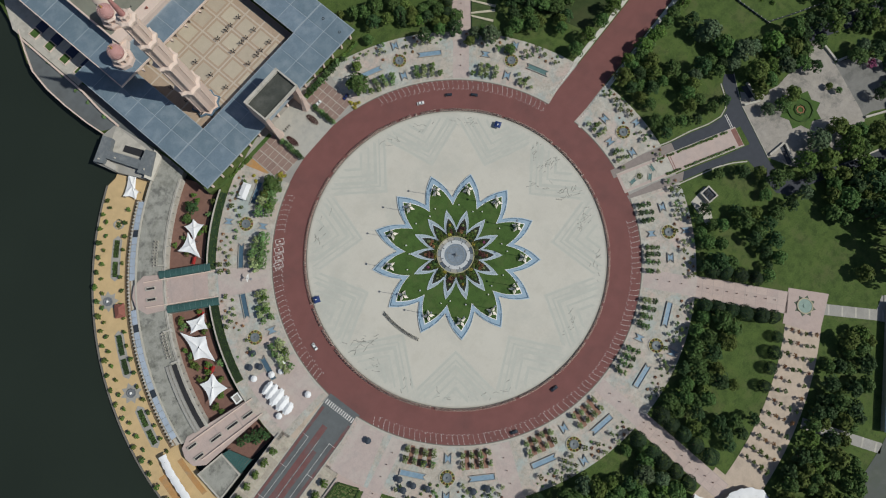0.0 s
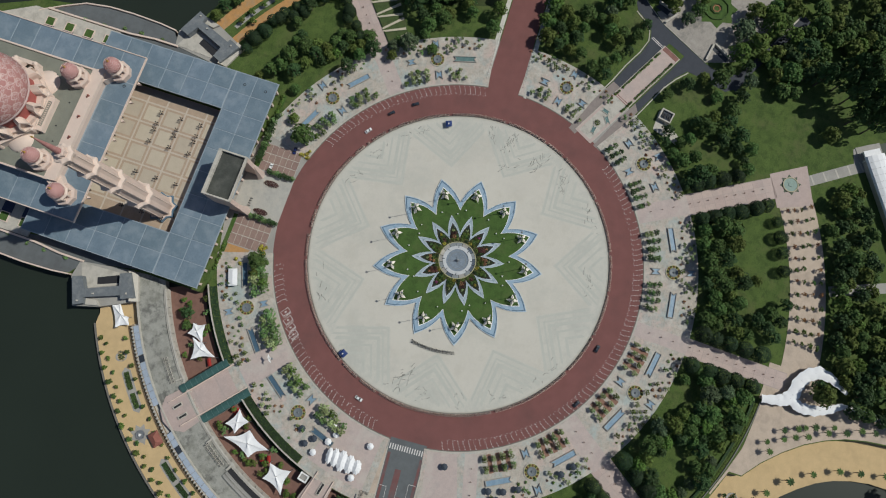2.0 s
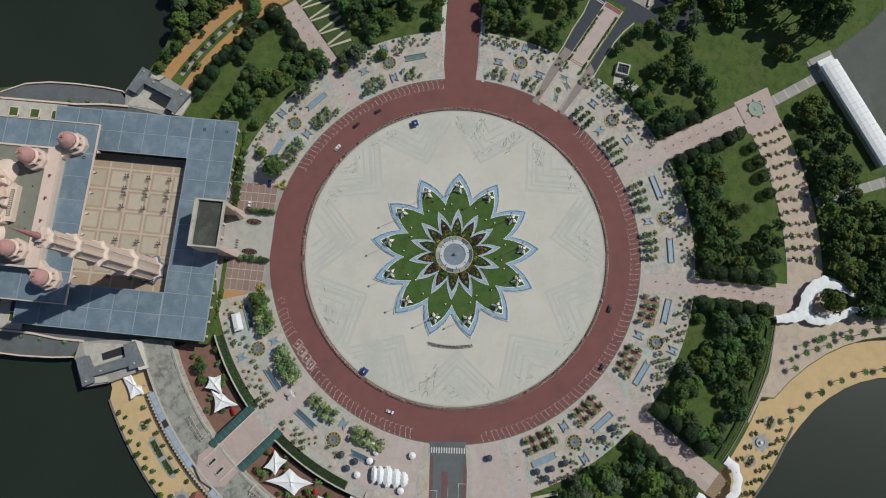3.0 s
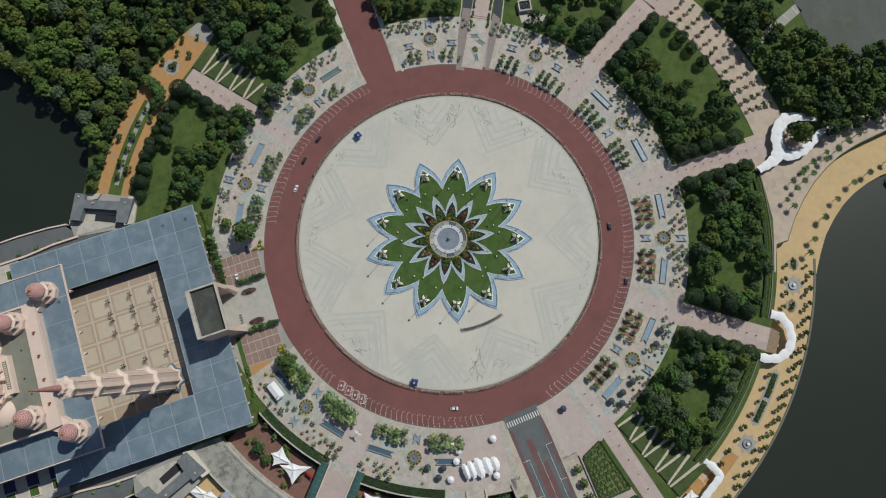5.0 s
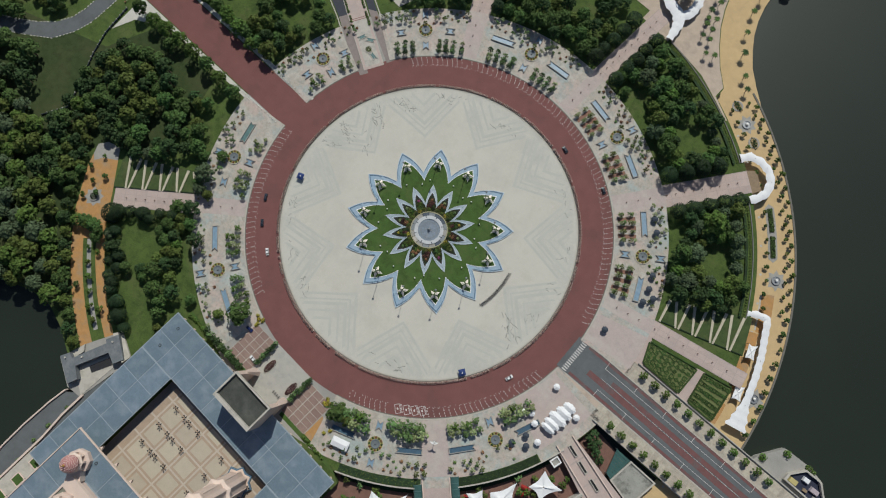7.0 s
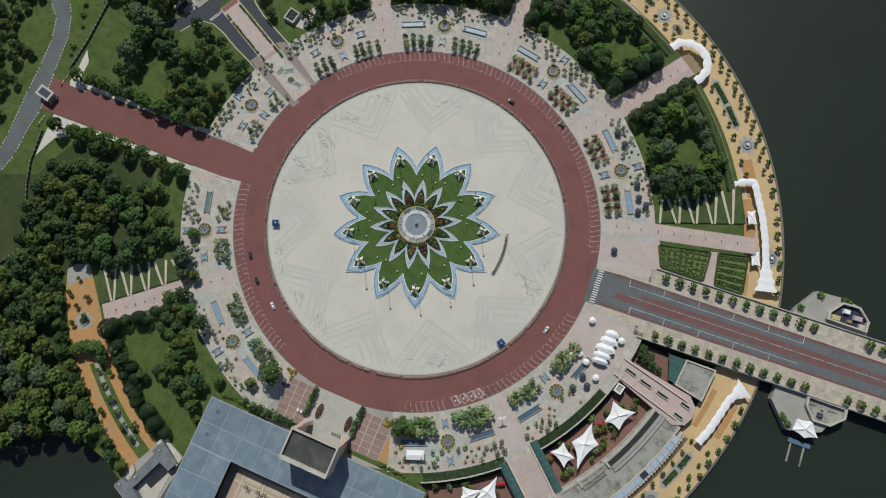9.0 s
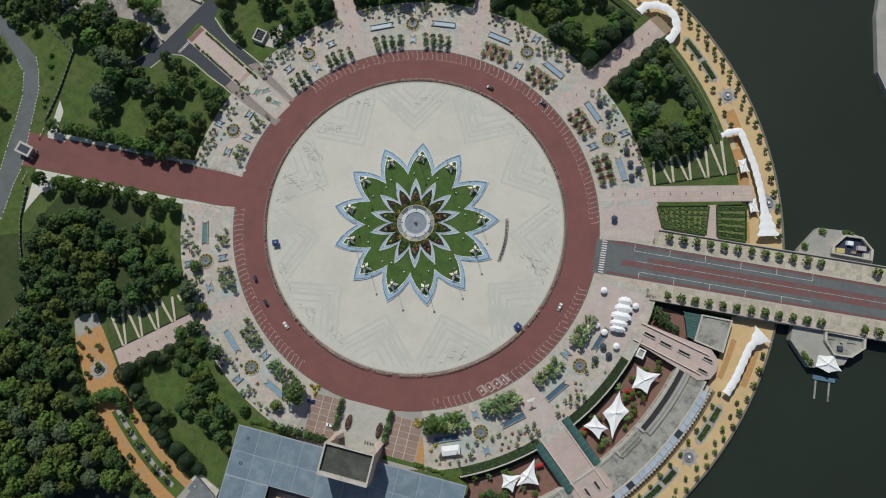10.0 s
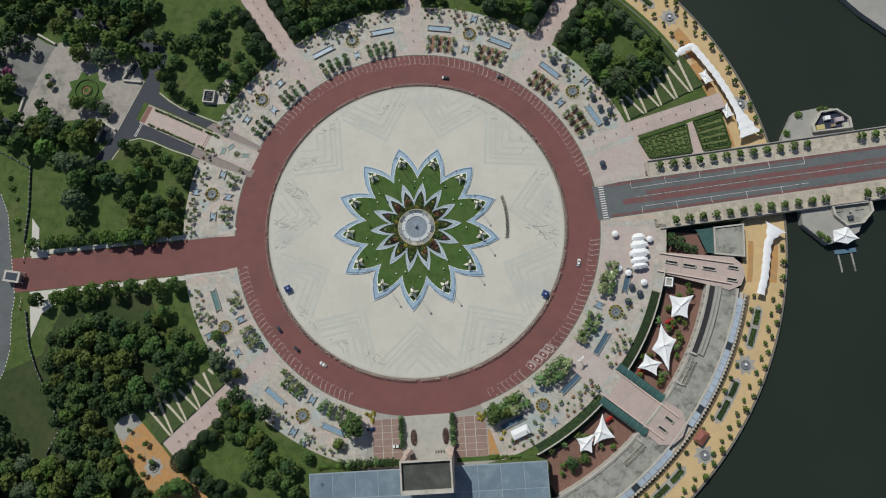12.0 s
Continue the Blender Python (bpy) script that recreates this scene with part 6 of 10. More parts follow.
# ---------------------------------------------------------------- souk terrace
bm = BM()
for a0, a1 in ((-65.5, -46.6), (-39.0, -13.8)):
    add_sector(bm, R_WALL - 0.45, R_WALL + 0.2, a0, a1, -5, 1.0)
solid("wall_souk_upper", bm, PALE_CONC, "curved white parapet above the sunken court", "wall", "structure")
for a0, a1 in ((-69.3, -15.2),):
    bm = BM()
    add_sector(bm, 170.3, 187.0, a0, a1, -5.5, -0.3)
    solid("souk_roof", bm, CONCRETE, "weathered flat concrete shop roof", "roof", "structure")
bm = BM()
add_sector(bm, 169.3, 170.3, -65.5, -15.2, -5.2, 0.8)
solid("wall_souk_lower", bm, PALE_CONC, "curved pale wall of the shops", "wall", "structure")
bm = BM()
add_sector(bm, 186.2, 187.1, -66, -15.2, -0.5, 0.4)
add_sector(bm, 170.4, 171.2, -65.5, -15.2, -0.5, 0.3)
solid("wall_souk_rim", bm, KERB, "low rim of the shop roofs", "wall", "structure")
for a in np.arange(-63.5, -16, 1.7):
    bm = BM()
    add_box(bm, (*polar(168.6, a), -0.6), (1.2, 0.5, 1.4), a, 0.7)
    solid("wall_bracket", bm, PALE_CONC, "pale wall bracket", "wall", "structure")
bm = BM()
add_sector(bm, 174.3, 175.6, -28.6, -15.4, -0.4, 0.8)
add_sector(bm, 176.2, 177.6, -28.6, -15.4, -0.4, 0.8)
add_sector(bm, 175.6, 176.2, -28.6, -15.4, -0.4, 0.2)
solid("souk_walkway", bm, GREY_PAVE, "raised grey service walkway on the shop roof", "walkway", "structure")
bm = BM()
add_sector(bm, 171.3, 174.2, -28.6, -15.4, -0.5, -0.24)
solid("souk_gutter", bm, BLACK, "dark recessed gutter beside the service walkway", "gutter", "structure")
for a in (-28.9, -35.0, -47.8):
    bm = BM()
    add_box(bm, (*polar(171.6, a), -0.4), (4.6, 0.9, 1.5), a)
    add_box(bm, (*polar(169.2, a), -0.4), (1.4, 2.6, 1.6), a)
    solid("wall_block", bm, PALE_CONC, "pale stone block across the shop wall", "wall", "structure")
bm = BM()
add_prism(bm, [(171.6, -13.4), (188.0, -12.6), (186.2, -31.0), (170.2, -28.2)], -5.5, -0.4)
solid("souk_roof_bridge", bm, CONCRETE, "black-stained concrete roof beside the bridge", "roof", "structure")
bm = BM()
o = [(171.2, -13.0), (188.4, -12.2), (186.6, -31.4), (169.8, -28.6)]
add_band(bm, o, [(172.0, -13.8), (187.5, -13.1), (185.8, -30.5), (170.7, -27.8)], -0.6, 0.3)
solid("wall_roof_rim", bm, PALE_CONC, "pale rim of the roof beside the bridge", "wall", "structure")
glass_roof = thing("glass_roof", "sloping teal glass roof over the court stairs", "glass roof", (166.0, -20.0, -5.0))
gq = [Vector(p) for p in ((161.8, -13.6, 3.6), (171.0, -13.2, 4.4), (169.8, -28.2, 4.4), (166.2, -27.2, 3.6))]
for i in range(9):
    f0, f1 = i / 9, (i + 0.92) / 9
    bm = BM()
    q4 = [gq[0].lerp(gq[3], f0), gq[1].lerp(gq[2], f0), gq[1].lerp(gq[2], f1), gq[0].lerp(gq[3], f1)]
    top = [bm.verts.new((v.x - 166, v.y + 20, v.z)) for v in q4]
    low = [bm.verts.new((v.x - 166, v.y + 20, v.z - 0.12)) for v in q4]
    bm.faces.new(top)
    bm.faces.new(low[::-1])
    for j in range(4):
        bm.faces.new((low[j - 1], low[j], top[j], top[j - 1]))
    part("pane", bm, GLASS_TEAL, glass_roof)
for p in gq:
    bm = BM()
    add_tube(bm, (p.x - 166, p.y + 20, 0), (p.x - 166, p.y + 20, p.z - 0.1), 0.18, 0.15)
    part("post", bm, METAL, glass_roof)
bm = BM()
add_sector(bm, 190.9, 192.2, -60, -15.8, -6, -1.9)
solid("wall_promenade", bm, TIMBER, "brown creeper covered wall above the promenade", "wall", "structure")
bm = BM()
add_sector(bm, 192.2, 195.2, -60, -15.8, -6, PZ + 0.25)
solid("promenade_border", bm, BORDER, "brown planted border at the foot of the wall", "border", "structure")
bm = BM()
a = -59.8
while a < -16.2:
    p, q, o = polar(191.2, a), polar(191.2, a + 0.62), polar(193.0, a + 0.31)
    add_prism(bm, [o, q, p], -2.2, -1.78)
    a += 0.62
tagged(solid("wall_crest", bm, PALE_CONC, "pale saw-toothed crest on the promenade wall", "wall", "structure"), kind="stuff")
bm = BM()
add_sector(bm, 187.1, 190.9, -60, -15.6, -6, -2.6)
solid("souk_arcade", bm, PALE_CONC, "pale shop front arcade", "arcade", "structure")

# sloping awning sheets along the shop fronts
aw = thing("shop_awning", "row of pale blue-white sloping awning sheets on the shops", "awning", (0, 0, 0))
a = -59.0
k = 0
me_aw = None
while a < -16.5:
    if not -45.4 < a < -40.6:
        if me_aw is None:
            bm = BM()
            p = [(*polar(187.0, -0.62), 0.3), (*polar(190.9, -0.62), -1.3), (*polar(190.9, 0.62), -1.3), (*polar(187.0, 0.62), 0.3)]
            v = [bm.verts.new(q) for q in p]
            w = [bm.verts.new((q[0], q[1], q[2] - 0.15)) for q in p]
            bm.faces.new(v)
            bm.faces.new(w[::-1])
            for j in range(4):
                bm.faces.new((v[j - 1], v[j], w[j], w[j - 1]))
            me_aw = to_mesh("awning_sheet", bm, CANVAS_BLUE)
            bm = BM()
            v = [bm.verts.new((q[0], q[1], q[2] - 0.3)) for q in p]
            bm.faces.new(v)
            me_gap = to_mesh("awning_gap", bm, DARKGREY)
        ob = new("awning_sheet", me_gap if k % 9 == 4 else me_aw)
        ob.parent = aw
        ob.matrix_basis = pose(0, 0, 0, 0, 0, a)
        k += 1
    a += 1.3

# rows of air conditioners on the roof
ac = thing("air_conditioner", "grey rooftop air conditioning unit with a fan", "air conditioner", (0, 0, -50), group="rooftop air conditioners")
bm = BM()
add_box(bm, (0, 0, 0), (1.0, 0.9, 1.1))
part("casing", bm, PALE_CONC, ac)
bm = BM()
add_lathe(bm, [(0.36, 1.08), (0.36, 1.16)], n=10)
part("fan_grille", bm, BLACK, ac)
AC = Placer(ac)
for a0 in (-52.5, -34.8):
    for i in range(9):
        for r in (173.5, 175.2):
            AC.put(pose(*polar(r + (1.6 if a0 < -40 else 0), a0 + i * 0.58), -0.3, 0, 0, a0))


# footbridges across the sunken court
def footbridge(ax, w0, w1, slots, label):
    t = thing("footbridge", label, "footbridge", (*ax.at(0, 0), 0), ax.deg, group="footbridges")
    bm = BM()
    L = ax.len
    pts = [(-3, -w0 / 2), (L * 0.85, -(w0 + w1) / 4 - w1 / 4), (L - 1.5, -w1 / 2 * 0.85), (L, 0), (L - 1.5, w1 / 2 * 0.85), (L * 0.85, (w0 + w1) / 4 + w1 / 4), (-3, w0 / 2)]
    add_prism(bm, pts, -1.2, 0.15, True)
    part("deck", bm, PINK_PATH, t)
    for sg in (1, -1):
        bm = BM()
        quad_strip(bm, [(1, sg * w0 / 2), (L * 0.85, sg * (w0 / 4 + w1 / 2 - w1 / 4))], [(1, sg * (w0 / 2 - 0.5)), (L * 0.85, sg * (w0 / 4 + w1 / 4 - 0.5))], -0.3, 1.1)
        part("parapet", bm, PINK_TRIM, t)
    for u in (L * 0.28, L * 0.55):
        bm = BM()
        add_box(bm, (u, 0, 0.1), (0.9, w0 - 1.2, 0.07))
        part("paving_band", bm, PATH_SEAM, t)
    for u, s, l, rz in slots:
        bm = BM()
        add_band(bm, [(u - l / 2, s - 1), (u + l / 2, s - 1), (u + l / 2, s + 1), (u - l / 2, s + 1)], [(u - l / 2 + .35, s - .6), (u + l / 2 - .35, s - .6), (u + l / 2 - .35, s + .6), (u - l / 2 + .35, s + .6)], 0.1, 0.95)
        part("stair_kerb", bm, PALE_CONC, t)
        bm = BM()
        add_prism(bm, [(u - l / 2 + .35, s - .6), (u + l / 2 - .35, s - .6), (u + l / 2 - .35, s + .6), (u - l / 2 + .35, s + .6)], 0.1, 0.19)
        part("stairwell", bm, BLACK, t)
    for u in (L * 0.3, L * 0.6, L * 0.9):
        bm = BM()
        add_box(bm, (u, 0, -5.2), (1.2, w0 * 0.6, 4.1))
        part("pier", bm, PALE_CONC, t)


footbridge(Axis(polar(139, -43.0), polar(189.0, -42.4)), 15.6, 14.6, ((39, 3.2, 5.5, 0), (39, -3.2, 5.5, 0)), "pink paved footbridge over the sunken court with stair openings")
footbridge(Axis(polar(140.5, -12.6), polar(189.5, -12.8)), 10.8, 13.6, ((8, 1.0, 7, 0), (18, 0.6, 7.5, 0), (29, 0.8, 7.5, 0), (42, 3.5, 6, 0), (42, -3.5, 6, 0)), "pink paved footbridge with long oval stair openings")

# teal glass roofs over the stairs
for s in (10.3, -10.3):
    ax = Axis(polar(141, -43), polar(170, -42.6))
    t = thing("stair_canopy", "teal glass barrel roof over escalators", "canopy", (*ax.at(-1.2 if s > 0 else 1.6, s), -0.5), ax.deg, group="stair canopies")
    bm = BM()
    k = 7
    for i in range(9):
        for j in range(k):
            u0, u1 = i * 3.3, i * 3.3 + 3.15
            b0, b1 = math.pi * j / k, math.pi * (j + 1) / k
            bm.faces.new([bm.verts.new((u, 2.4 * math.cos(b), 0.6 + 1.3 * math.sin(b))) for u, b in ((u0, b0), (u1, b0), (u1, b1), (u0, b1))])
    tagged(part("glass", bm, GLASS_TEAL, t, "teal tinted glass"), kind="stuff")
    for i in range(10):
        bm = BM()
        for j in range(k):
            b0, b1 = math.pi * j / k, math.pi * (j + 1) / k
            u0 = i * 3.3 - 0.15
            bm.faces.new([bm.verts.new((u, 2.46 * math.cos(b), 0.6 + 1.36 * math.sin(b))) for u, b in ((u0, b0), (u0 + .16, b0), (u0 + .16, b1), (u0, b1))])
        part("rib", bm, mat("teal_rib", (0.1, 0.17, 0.16), 0.5) if i == 0 and s > 0 else bpy.data.materials["teal_rib"], t)
    bm = BM()
    add_box(bm, (14.7, 0, -4.5), (29.5, 4.6, 5.1))
    part("stair_block", bm, GREY_PAVE, t)

# tensile tents
def tent(corners, zc, peak, label="white tensile fabric tent on masts", group="court tents", sag=0.22, ground_z=-5.0):
    cx, cy = sum(p[0] for p in corners) / len(corners), sum(p[1] for p in corners) / len(corners)
    t = thing("tensile_tent", label, "tent", (cx, cy, ground_z), group=group)
    bm = BM()
    n, k = len(corners), 6
    rim = []
    for i in range(n):
        p, q = Vector(corners[i]), Vector(corners[(i + 1) % n])
        for j in range(k):
            f = j / k
            v = p.lerp(q, f)
            v = v.lerp(Vector((cx, cy)), sag * math.sin(math.pi * f))
            rim.append((v.x - cx, v.y - cy, zc + (0.7 if j == 0 else 0)))
    rings = [[bm.verts.new((x * s, y * s, z - ground_z + peak * 0.6 * (1 - s) ** 1.4)) for x, y, z in rim] for s in (1, .8, .6, .4, .22, .05)]
    for u, w in zip(rings, rings[1:]):
        for i in range(len(rim)):
            bm.faces.new((u[i - 1], u[i], w[i], w[i - 1]))
    part("membrane", bm, CANVAS, t, smooth=True)
    for p in corners:
        bm = BM()
        add_tube(bm, (p[0] - cx, p[1] - cy, 0), (p[0] - cx, p[1] - cy, zc - ground_z + 0.7), 0.14, 0.1)
        part("mast", bm, METAL, t)


tent([(141, -62.5), (141.5, -50), (155, -51), (150, -63.5)], 0.4, 1.2)
tent([(136.2, -92), (128.3, -79.5), (135, -65.5), (142.2, -75)], 0.6, 1.4)
tent([(129.5, -94), (119.5, -89), (124.5, -81.5), (133, -87)], 0.2, 1.1)
tent([(82, -125), (93, -122.5), (90, -133), (83.5, -132)], 0.2, 1.1)
tent([(92, -122.5), (97.5, -112.5), (103, -125.5), (91, -129)], 0.6, 1.3)
tent([(87, -183), (85.6, -177.7), (93, -171.5), (92.3, -169.1), (96.8, -167), (100.3, -174.1)], -1.5, 1.6, "white tensile tent at the end of the promenade", "promenade tents", 0.15, PZ)


def ribbon(pts, w, z, label, gz, scallop=5.0):
    """A long fabric canopy along a plan line, ridged and scalloped."""
    t = thing("ribbon_canopy", label, "canopy", (pts[0][0], pts[0][1], gz), group="white ribbon canopies")
    ox, oy = pts[0]
    line = []
    for i in range(len(pts) - 1):
        p, q = Vector(pts[i]), Vector(pts[i + 1])
        k = max(2, int((q - p).length / 1.2))
        line += [p.lerp(q, j / k) for j in range(k)]
    line.append(Vector(pts[-1]))
    bm = BM()
    rows, dist = [], 0.0
    for i, p in enumerate(line):
        d = (line[min(i + 1, len(line) - 1)] - line[max(i - 1, 0)]).normalized()
        n = Vector((-d.y, d.x))
        if i:
            dist += (p - line[i - 1]).length
        ww = w(dist) if callable(w) else w
        sc = 1 - 0.22 * abs(math.sin(math.pi * dist / scallop))
        hz = 0.16 * abs(math.cos(math.pi * dist / scallop))
        rows.append([bm.verts.new((p.x + n.x * s * ww / 2 * (sc if abs(s) == 1 else 1) - ox, p.y + n.y * s * ww / 2 * (sc if abs(s) == 1 else 1) - oy, z - gz + e + hz)) for s, e in ((-1, 0), (-.5, .3), (0, .5), (.5, .3), (1, 0))])
    for u, v in zip(rows, rows[1:]):
        for j in range(4):
            bm.faces.new((u[j], u[j + 1], v[j + 1], v[j]))
    part("membrane", bm, CANVAS, t, smooth=True)
    for i in range(0, len(line), 7):
        bm = BM()
        add_tube(bm, (line[i].x - ox, line[i].y - oy, 0), (line[i].x - ox, line[i].y - oy, z - gz + 1.0), 0.12, 0.1)
        part("post", bm, METAL, t)


ribbon([(163, 93), (168, 96.5), (173.5, 98.5), (178, 91), (184.5, 80), (190, 68), (194, 57), (197.5, 47), (199.5, 40)], lambda d: 4.6 if d < 60 else 4.6 + (d - 60) * 0.55, PZ + 4.2, "white scalloped ribbon canopy beside the lakeside promenade", PZ)
ribbon([(206, -15.5), (203.5, -19), (200, -25), (198, -34), (195.5, -44), (192, -53)], lambda d: 13 - d * 1.1 if d < 7.4 else 4.9, PZ + 4.2, "white scalloped ribbon canopy south of the bridge", PZ)
ribbon([(100.9, 159), (104.3, 164), (111, 166), (118.1, 164.6), (123.1, 160.2), (125.3, 153.5), (123.8, 148), (121.3, 143.7)], 5.6, 0.5, "white curved canopy at the end of a footpath", PZ, 6.0)
ribbon([(21.3, 184.5), (20.2, 190), (18.2, 197), (13, 201), (6, 202.5), (0.5, 206.5), (-2.6, 212), (-1.6, 219), (1.5, 225.5), (4, 229)], lambda d: 4.6 + min(d, 14) * 0.26 if d < 40 else 8.2 - (d - 40) * 0.3, 3.6, "white scalloped canopy curving round a tree", 0.1, 5.0)
ribbon([(16.5, 199.5), (19.6, 206), (18.6, 214), (15.5, 221.5), (11.5, 228), (11.0, 238), (12.5, 252)], lambda d: 6.8 if d < 16 else max(3.6, 6.8 - (d - 16) * 0.2), 3.45, "white scalloped canopy strip along the tree belt", 0.1, 5.0)
for x, y, rz in ((179, 78.2, -65), (188.5, 56, -68)):
    c, s = math.cos(radians(rz)), math.sin(radians(rz))
    tent([(x + (px * c - py * s), y + (px * s + py * c)) for px, py in ((-4.2, -2.5), (4.2, -2.5), (4.2, 2.5), (-4.2, 2.5))], PZ + 3.4, 0.5, "small square white fabric canopy", "small canopies", 0.16, PZ)

# stair block at the end of the curved canopy
bm = BM()
ax = Axis(polar(189, 53.2), polar(197, 53.2))
add_prism(bm, [ax.at(0, -7.5), ax.at(7.5, -6), ax.at(7.5, 6), ax.at(0, 7.5)], -6, -1.5)
solid("stairs_terrace", bm, TIMBER, "brown stepped terrace down to the promenade", "stairs", "structure")


# ---------------------------------------------------------------- lake platforms by the bridge
def lake_platform(base, deck, label, furn):
    cx, cy = deck[0]
    t = thing("lake_platform", label, "platform", (cx, cy, -6.8), group="lake platforms")
    L_ = lambda pts: [(x - cx, y - cy) for x, y in pts]
    bm = BM()
    add_prism(bm, L_(base), 0, 5.2)
    part("terrace", bm, GREY_PAVE, t, "grey stone terrace")
    mx, my = sum(p[0] for p in deck) / len(deck), sum(p[1] for p in deck) / len(deck)
    inn = [(mx + (x - mx) * .88, my + (y - my) * .86) for x, y in deck]
    bm = BM()
    add_band(bm, L_(deck), L_(inn), 0.5, 7.4)
    part("parapet", bm, PALE_CONC, t, "pale parapet wall")
    bm = BM()
    add_prism(bm, L_(inn), 0.5, 5.4)
    part("deck_floor", bm, furn[0], t)
    for x, y, w, d, h, m in furn[1]:
        bm = BM()
        add_box(bm, (x - cx, y - cy, 5.4), (w, d, h), 6, 0.9)
        part("cabin", bm, m, t)


lake_platform([(217.5, 34), (218.4, 38), (226.5, 51.8), (241, 53.5), (251, 52.2), (258.6, 45.8), (258.8, 35)], [(235.2, 38.4), (235.0, 42.4), (240.8, 50.8), (250.6, 51.6), (257.4, 45.6), (257.6, 39.4)], "stone platform on the lake with cabins behind a parapet",
              (mat("navy_deck", (0.03, 0.035, 0.06), 0.7, 0.2), [(239.8, 41.2, 5, 3, 1.6, mat("straw_canvas", (0.5, 0.42, 0.18), 0.8)), (244.4, 46.6, 3.6, 2.6, 1.8, CANVAS), (251.2, 45.2, 5, 2.8, 1.6, mat("lilac_canvas", (0.45, 0.38, 0.4), 0.8)), (254.4, 41.6, 3.4, 3.0, 1.4, KERB), (247.5, 42.0, 2.6, 1.8, 0.9, TIMBER)]))
lake_platform([(222, -5), (221.6, -15), (228, -21.5), (234, -27.5), (244, -25.5), (252, -21.5), (260, -5)], [(238.2, -5.6), (238.9, -11.2), (245.1, -17.8), (254.4, -17.0), (261, -10.2), (260.6, -4.4)], "stone platform on the lake with an open deck",
              (CONCRETE, [(248.2, -13.2, 3.0, 2.6, 1.2, DARKGREY), (248.4, -9.6, 0.9, 0.9, 1.4, PALE_CONC), (243.0, -9.5, 4.0, 0.25, 0.3, DARKGREY), (254.0, -9.0, 5.0, 0.25, 0.3, DARKGREY)]))
tent([(236.7, -26.3), (237.2, -19.7), (246.1, -17.8), (251, -25.3), (244.4, -28)], -1.3, 1.6, "white tensile tent over a landing stage", "lake tents", 0.08, -6.3)
jetty = thing("jetty", "narrow dark timber jetty with rails in the lake", "jetty", (244.8, -31.5, -6.6))
bm = BM()
add_box(bm, (0, 0, 0.2), (12, 2.4, 1.0), 3)
part("deck", bm, TILE_DEEP, jetty)
for x in (-3.8, 3.6):
    bm = BM()
    add_box(bm, (x, -6, 0.2), (0.9, 12, 0.7), 4)
    part("rail", bm, CONCRETE, jetty)

# ---------------------------------------------------------------- small buildings
hut = thing("gatehouse", "small gatehouse with pale flat canopy over the road", "gatehouse", (-242, -12.5, 0.05), 168)
bm = BM()
add_prism(bm, [(-3.2, -2.2), (3.2, -2.2), (3.2, 2.2), (-3.2, 2.2)], 0, 3.2)
part("booth", bm, PALE_CONC, hut)
bm = BM()
add_prism(bm, [(-5, -3.4), (5, -3.4), (5, 3.4), (-5, 3.4)], 4.2, 4.8, True)
part("roof", bm, PALE_CONC, hut)
bm = BM()
add_prism(bm, [(-3.6, -2.2), (3.6, -2.2), (3.6, 2.2), (-3.6, 2.2)], 4.7, 4.9)
part("roof_well", bm, DARKGREY, hut)
for x, y in ((-4.4, -2.8), (4.4, -2.8), (4.4, 2.8), (-4.4, 2.8)):
    bm = BM()
    add_box(bm, (x, y, 0), (0.5, 0.5, 4.3))
    part("pillar", bm, WHITE, hut)
for y, L in ((-5.5, 9), (6.5, 11), (-15.5, 7)):
    b = thing("barrier_arm", "red and white road barrier beside the gatehouse", "barrier", (-237.5 - abs(y) * 0.1, -12 + y * 1.3, 0.05), 82, group="road barriers")
    bm = BM()
    add_box(bm, (0, 0, 0), (0.6, 0.6, 1.1))
    part("housing", bm, ROOF_RED, b)
    for i in range(6):
        bm = BM()
        add_box(bm, (0.8 + i * L / 6, 0, 0.9), (L / 6, 0.22, 0.22))
        part("arm_segment", bm, WHITE if i % 2 else ROOF_RED, b)

kiosk_floor = BM()
add_prism(kiosk_floor, [(-126.6, 95), (-125.5, 87), (-112.8, 86.4), (-107.6, 102), (-112.5, 103), (-118.5, 95)], 0, 0.14)
solid("pavement_kiosk", kiosk_floor, PALE_CONC, "pale slab under a plant kiosk", "paving", "structure")
k = thing("plant_kiosk", "dark louvred plant room with pale walls", "kiosk", (-122.5, 91.5, 0.14), 80)
bm = BM()
add_band(bm, [(-4, -3.6), (4, -3.6), (4, 3.6), (-4, 3.6)], [(-3.2, -2.8), (3.2, -2.8), (3.2, 2.8), (-3.2, 2.8)], 0, 2.6)
part("wall", bm, PALE_CONC, k)
bm = BM()
add_prism(bm, [(-3.2, -2.8), (3.2, -2.8), (3.2, 2.8), (-3.2, 2.8)], 0, 1.6)
part("machinery", bm, DARKGREY, k)
for i in range(4):
    bm = BM()
    add_box(bm, (-2.2 + i * 1.5, 0.4 * (-1) ** i, 1.6), (0.8, 3.4, 0.5), 10)
    part("louvre", bm, BLACK, k)

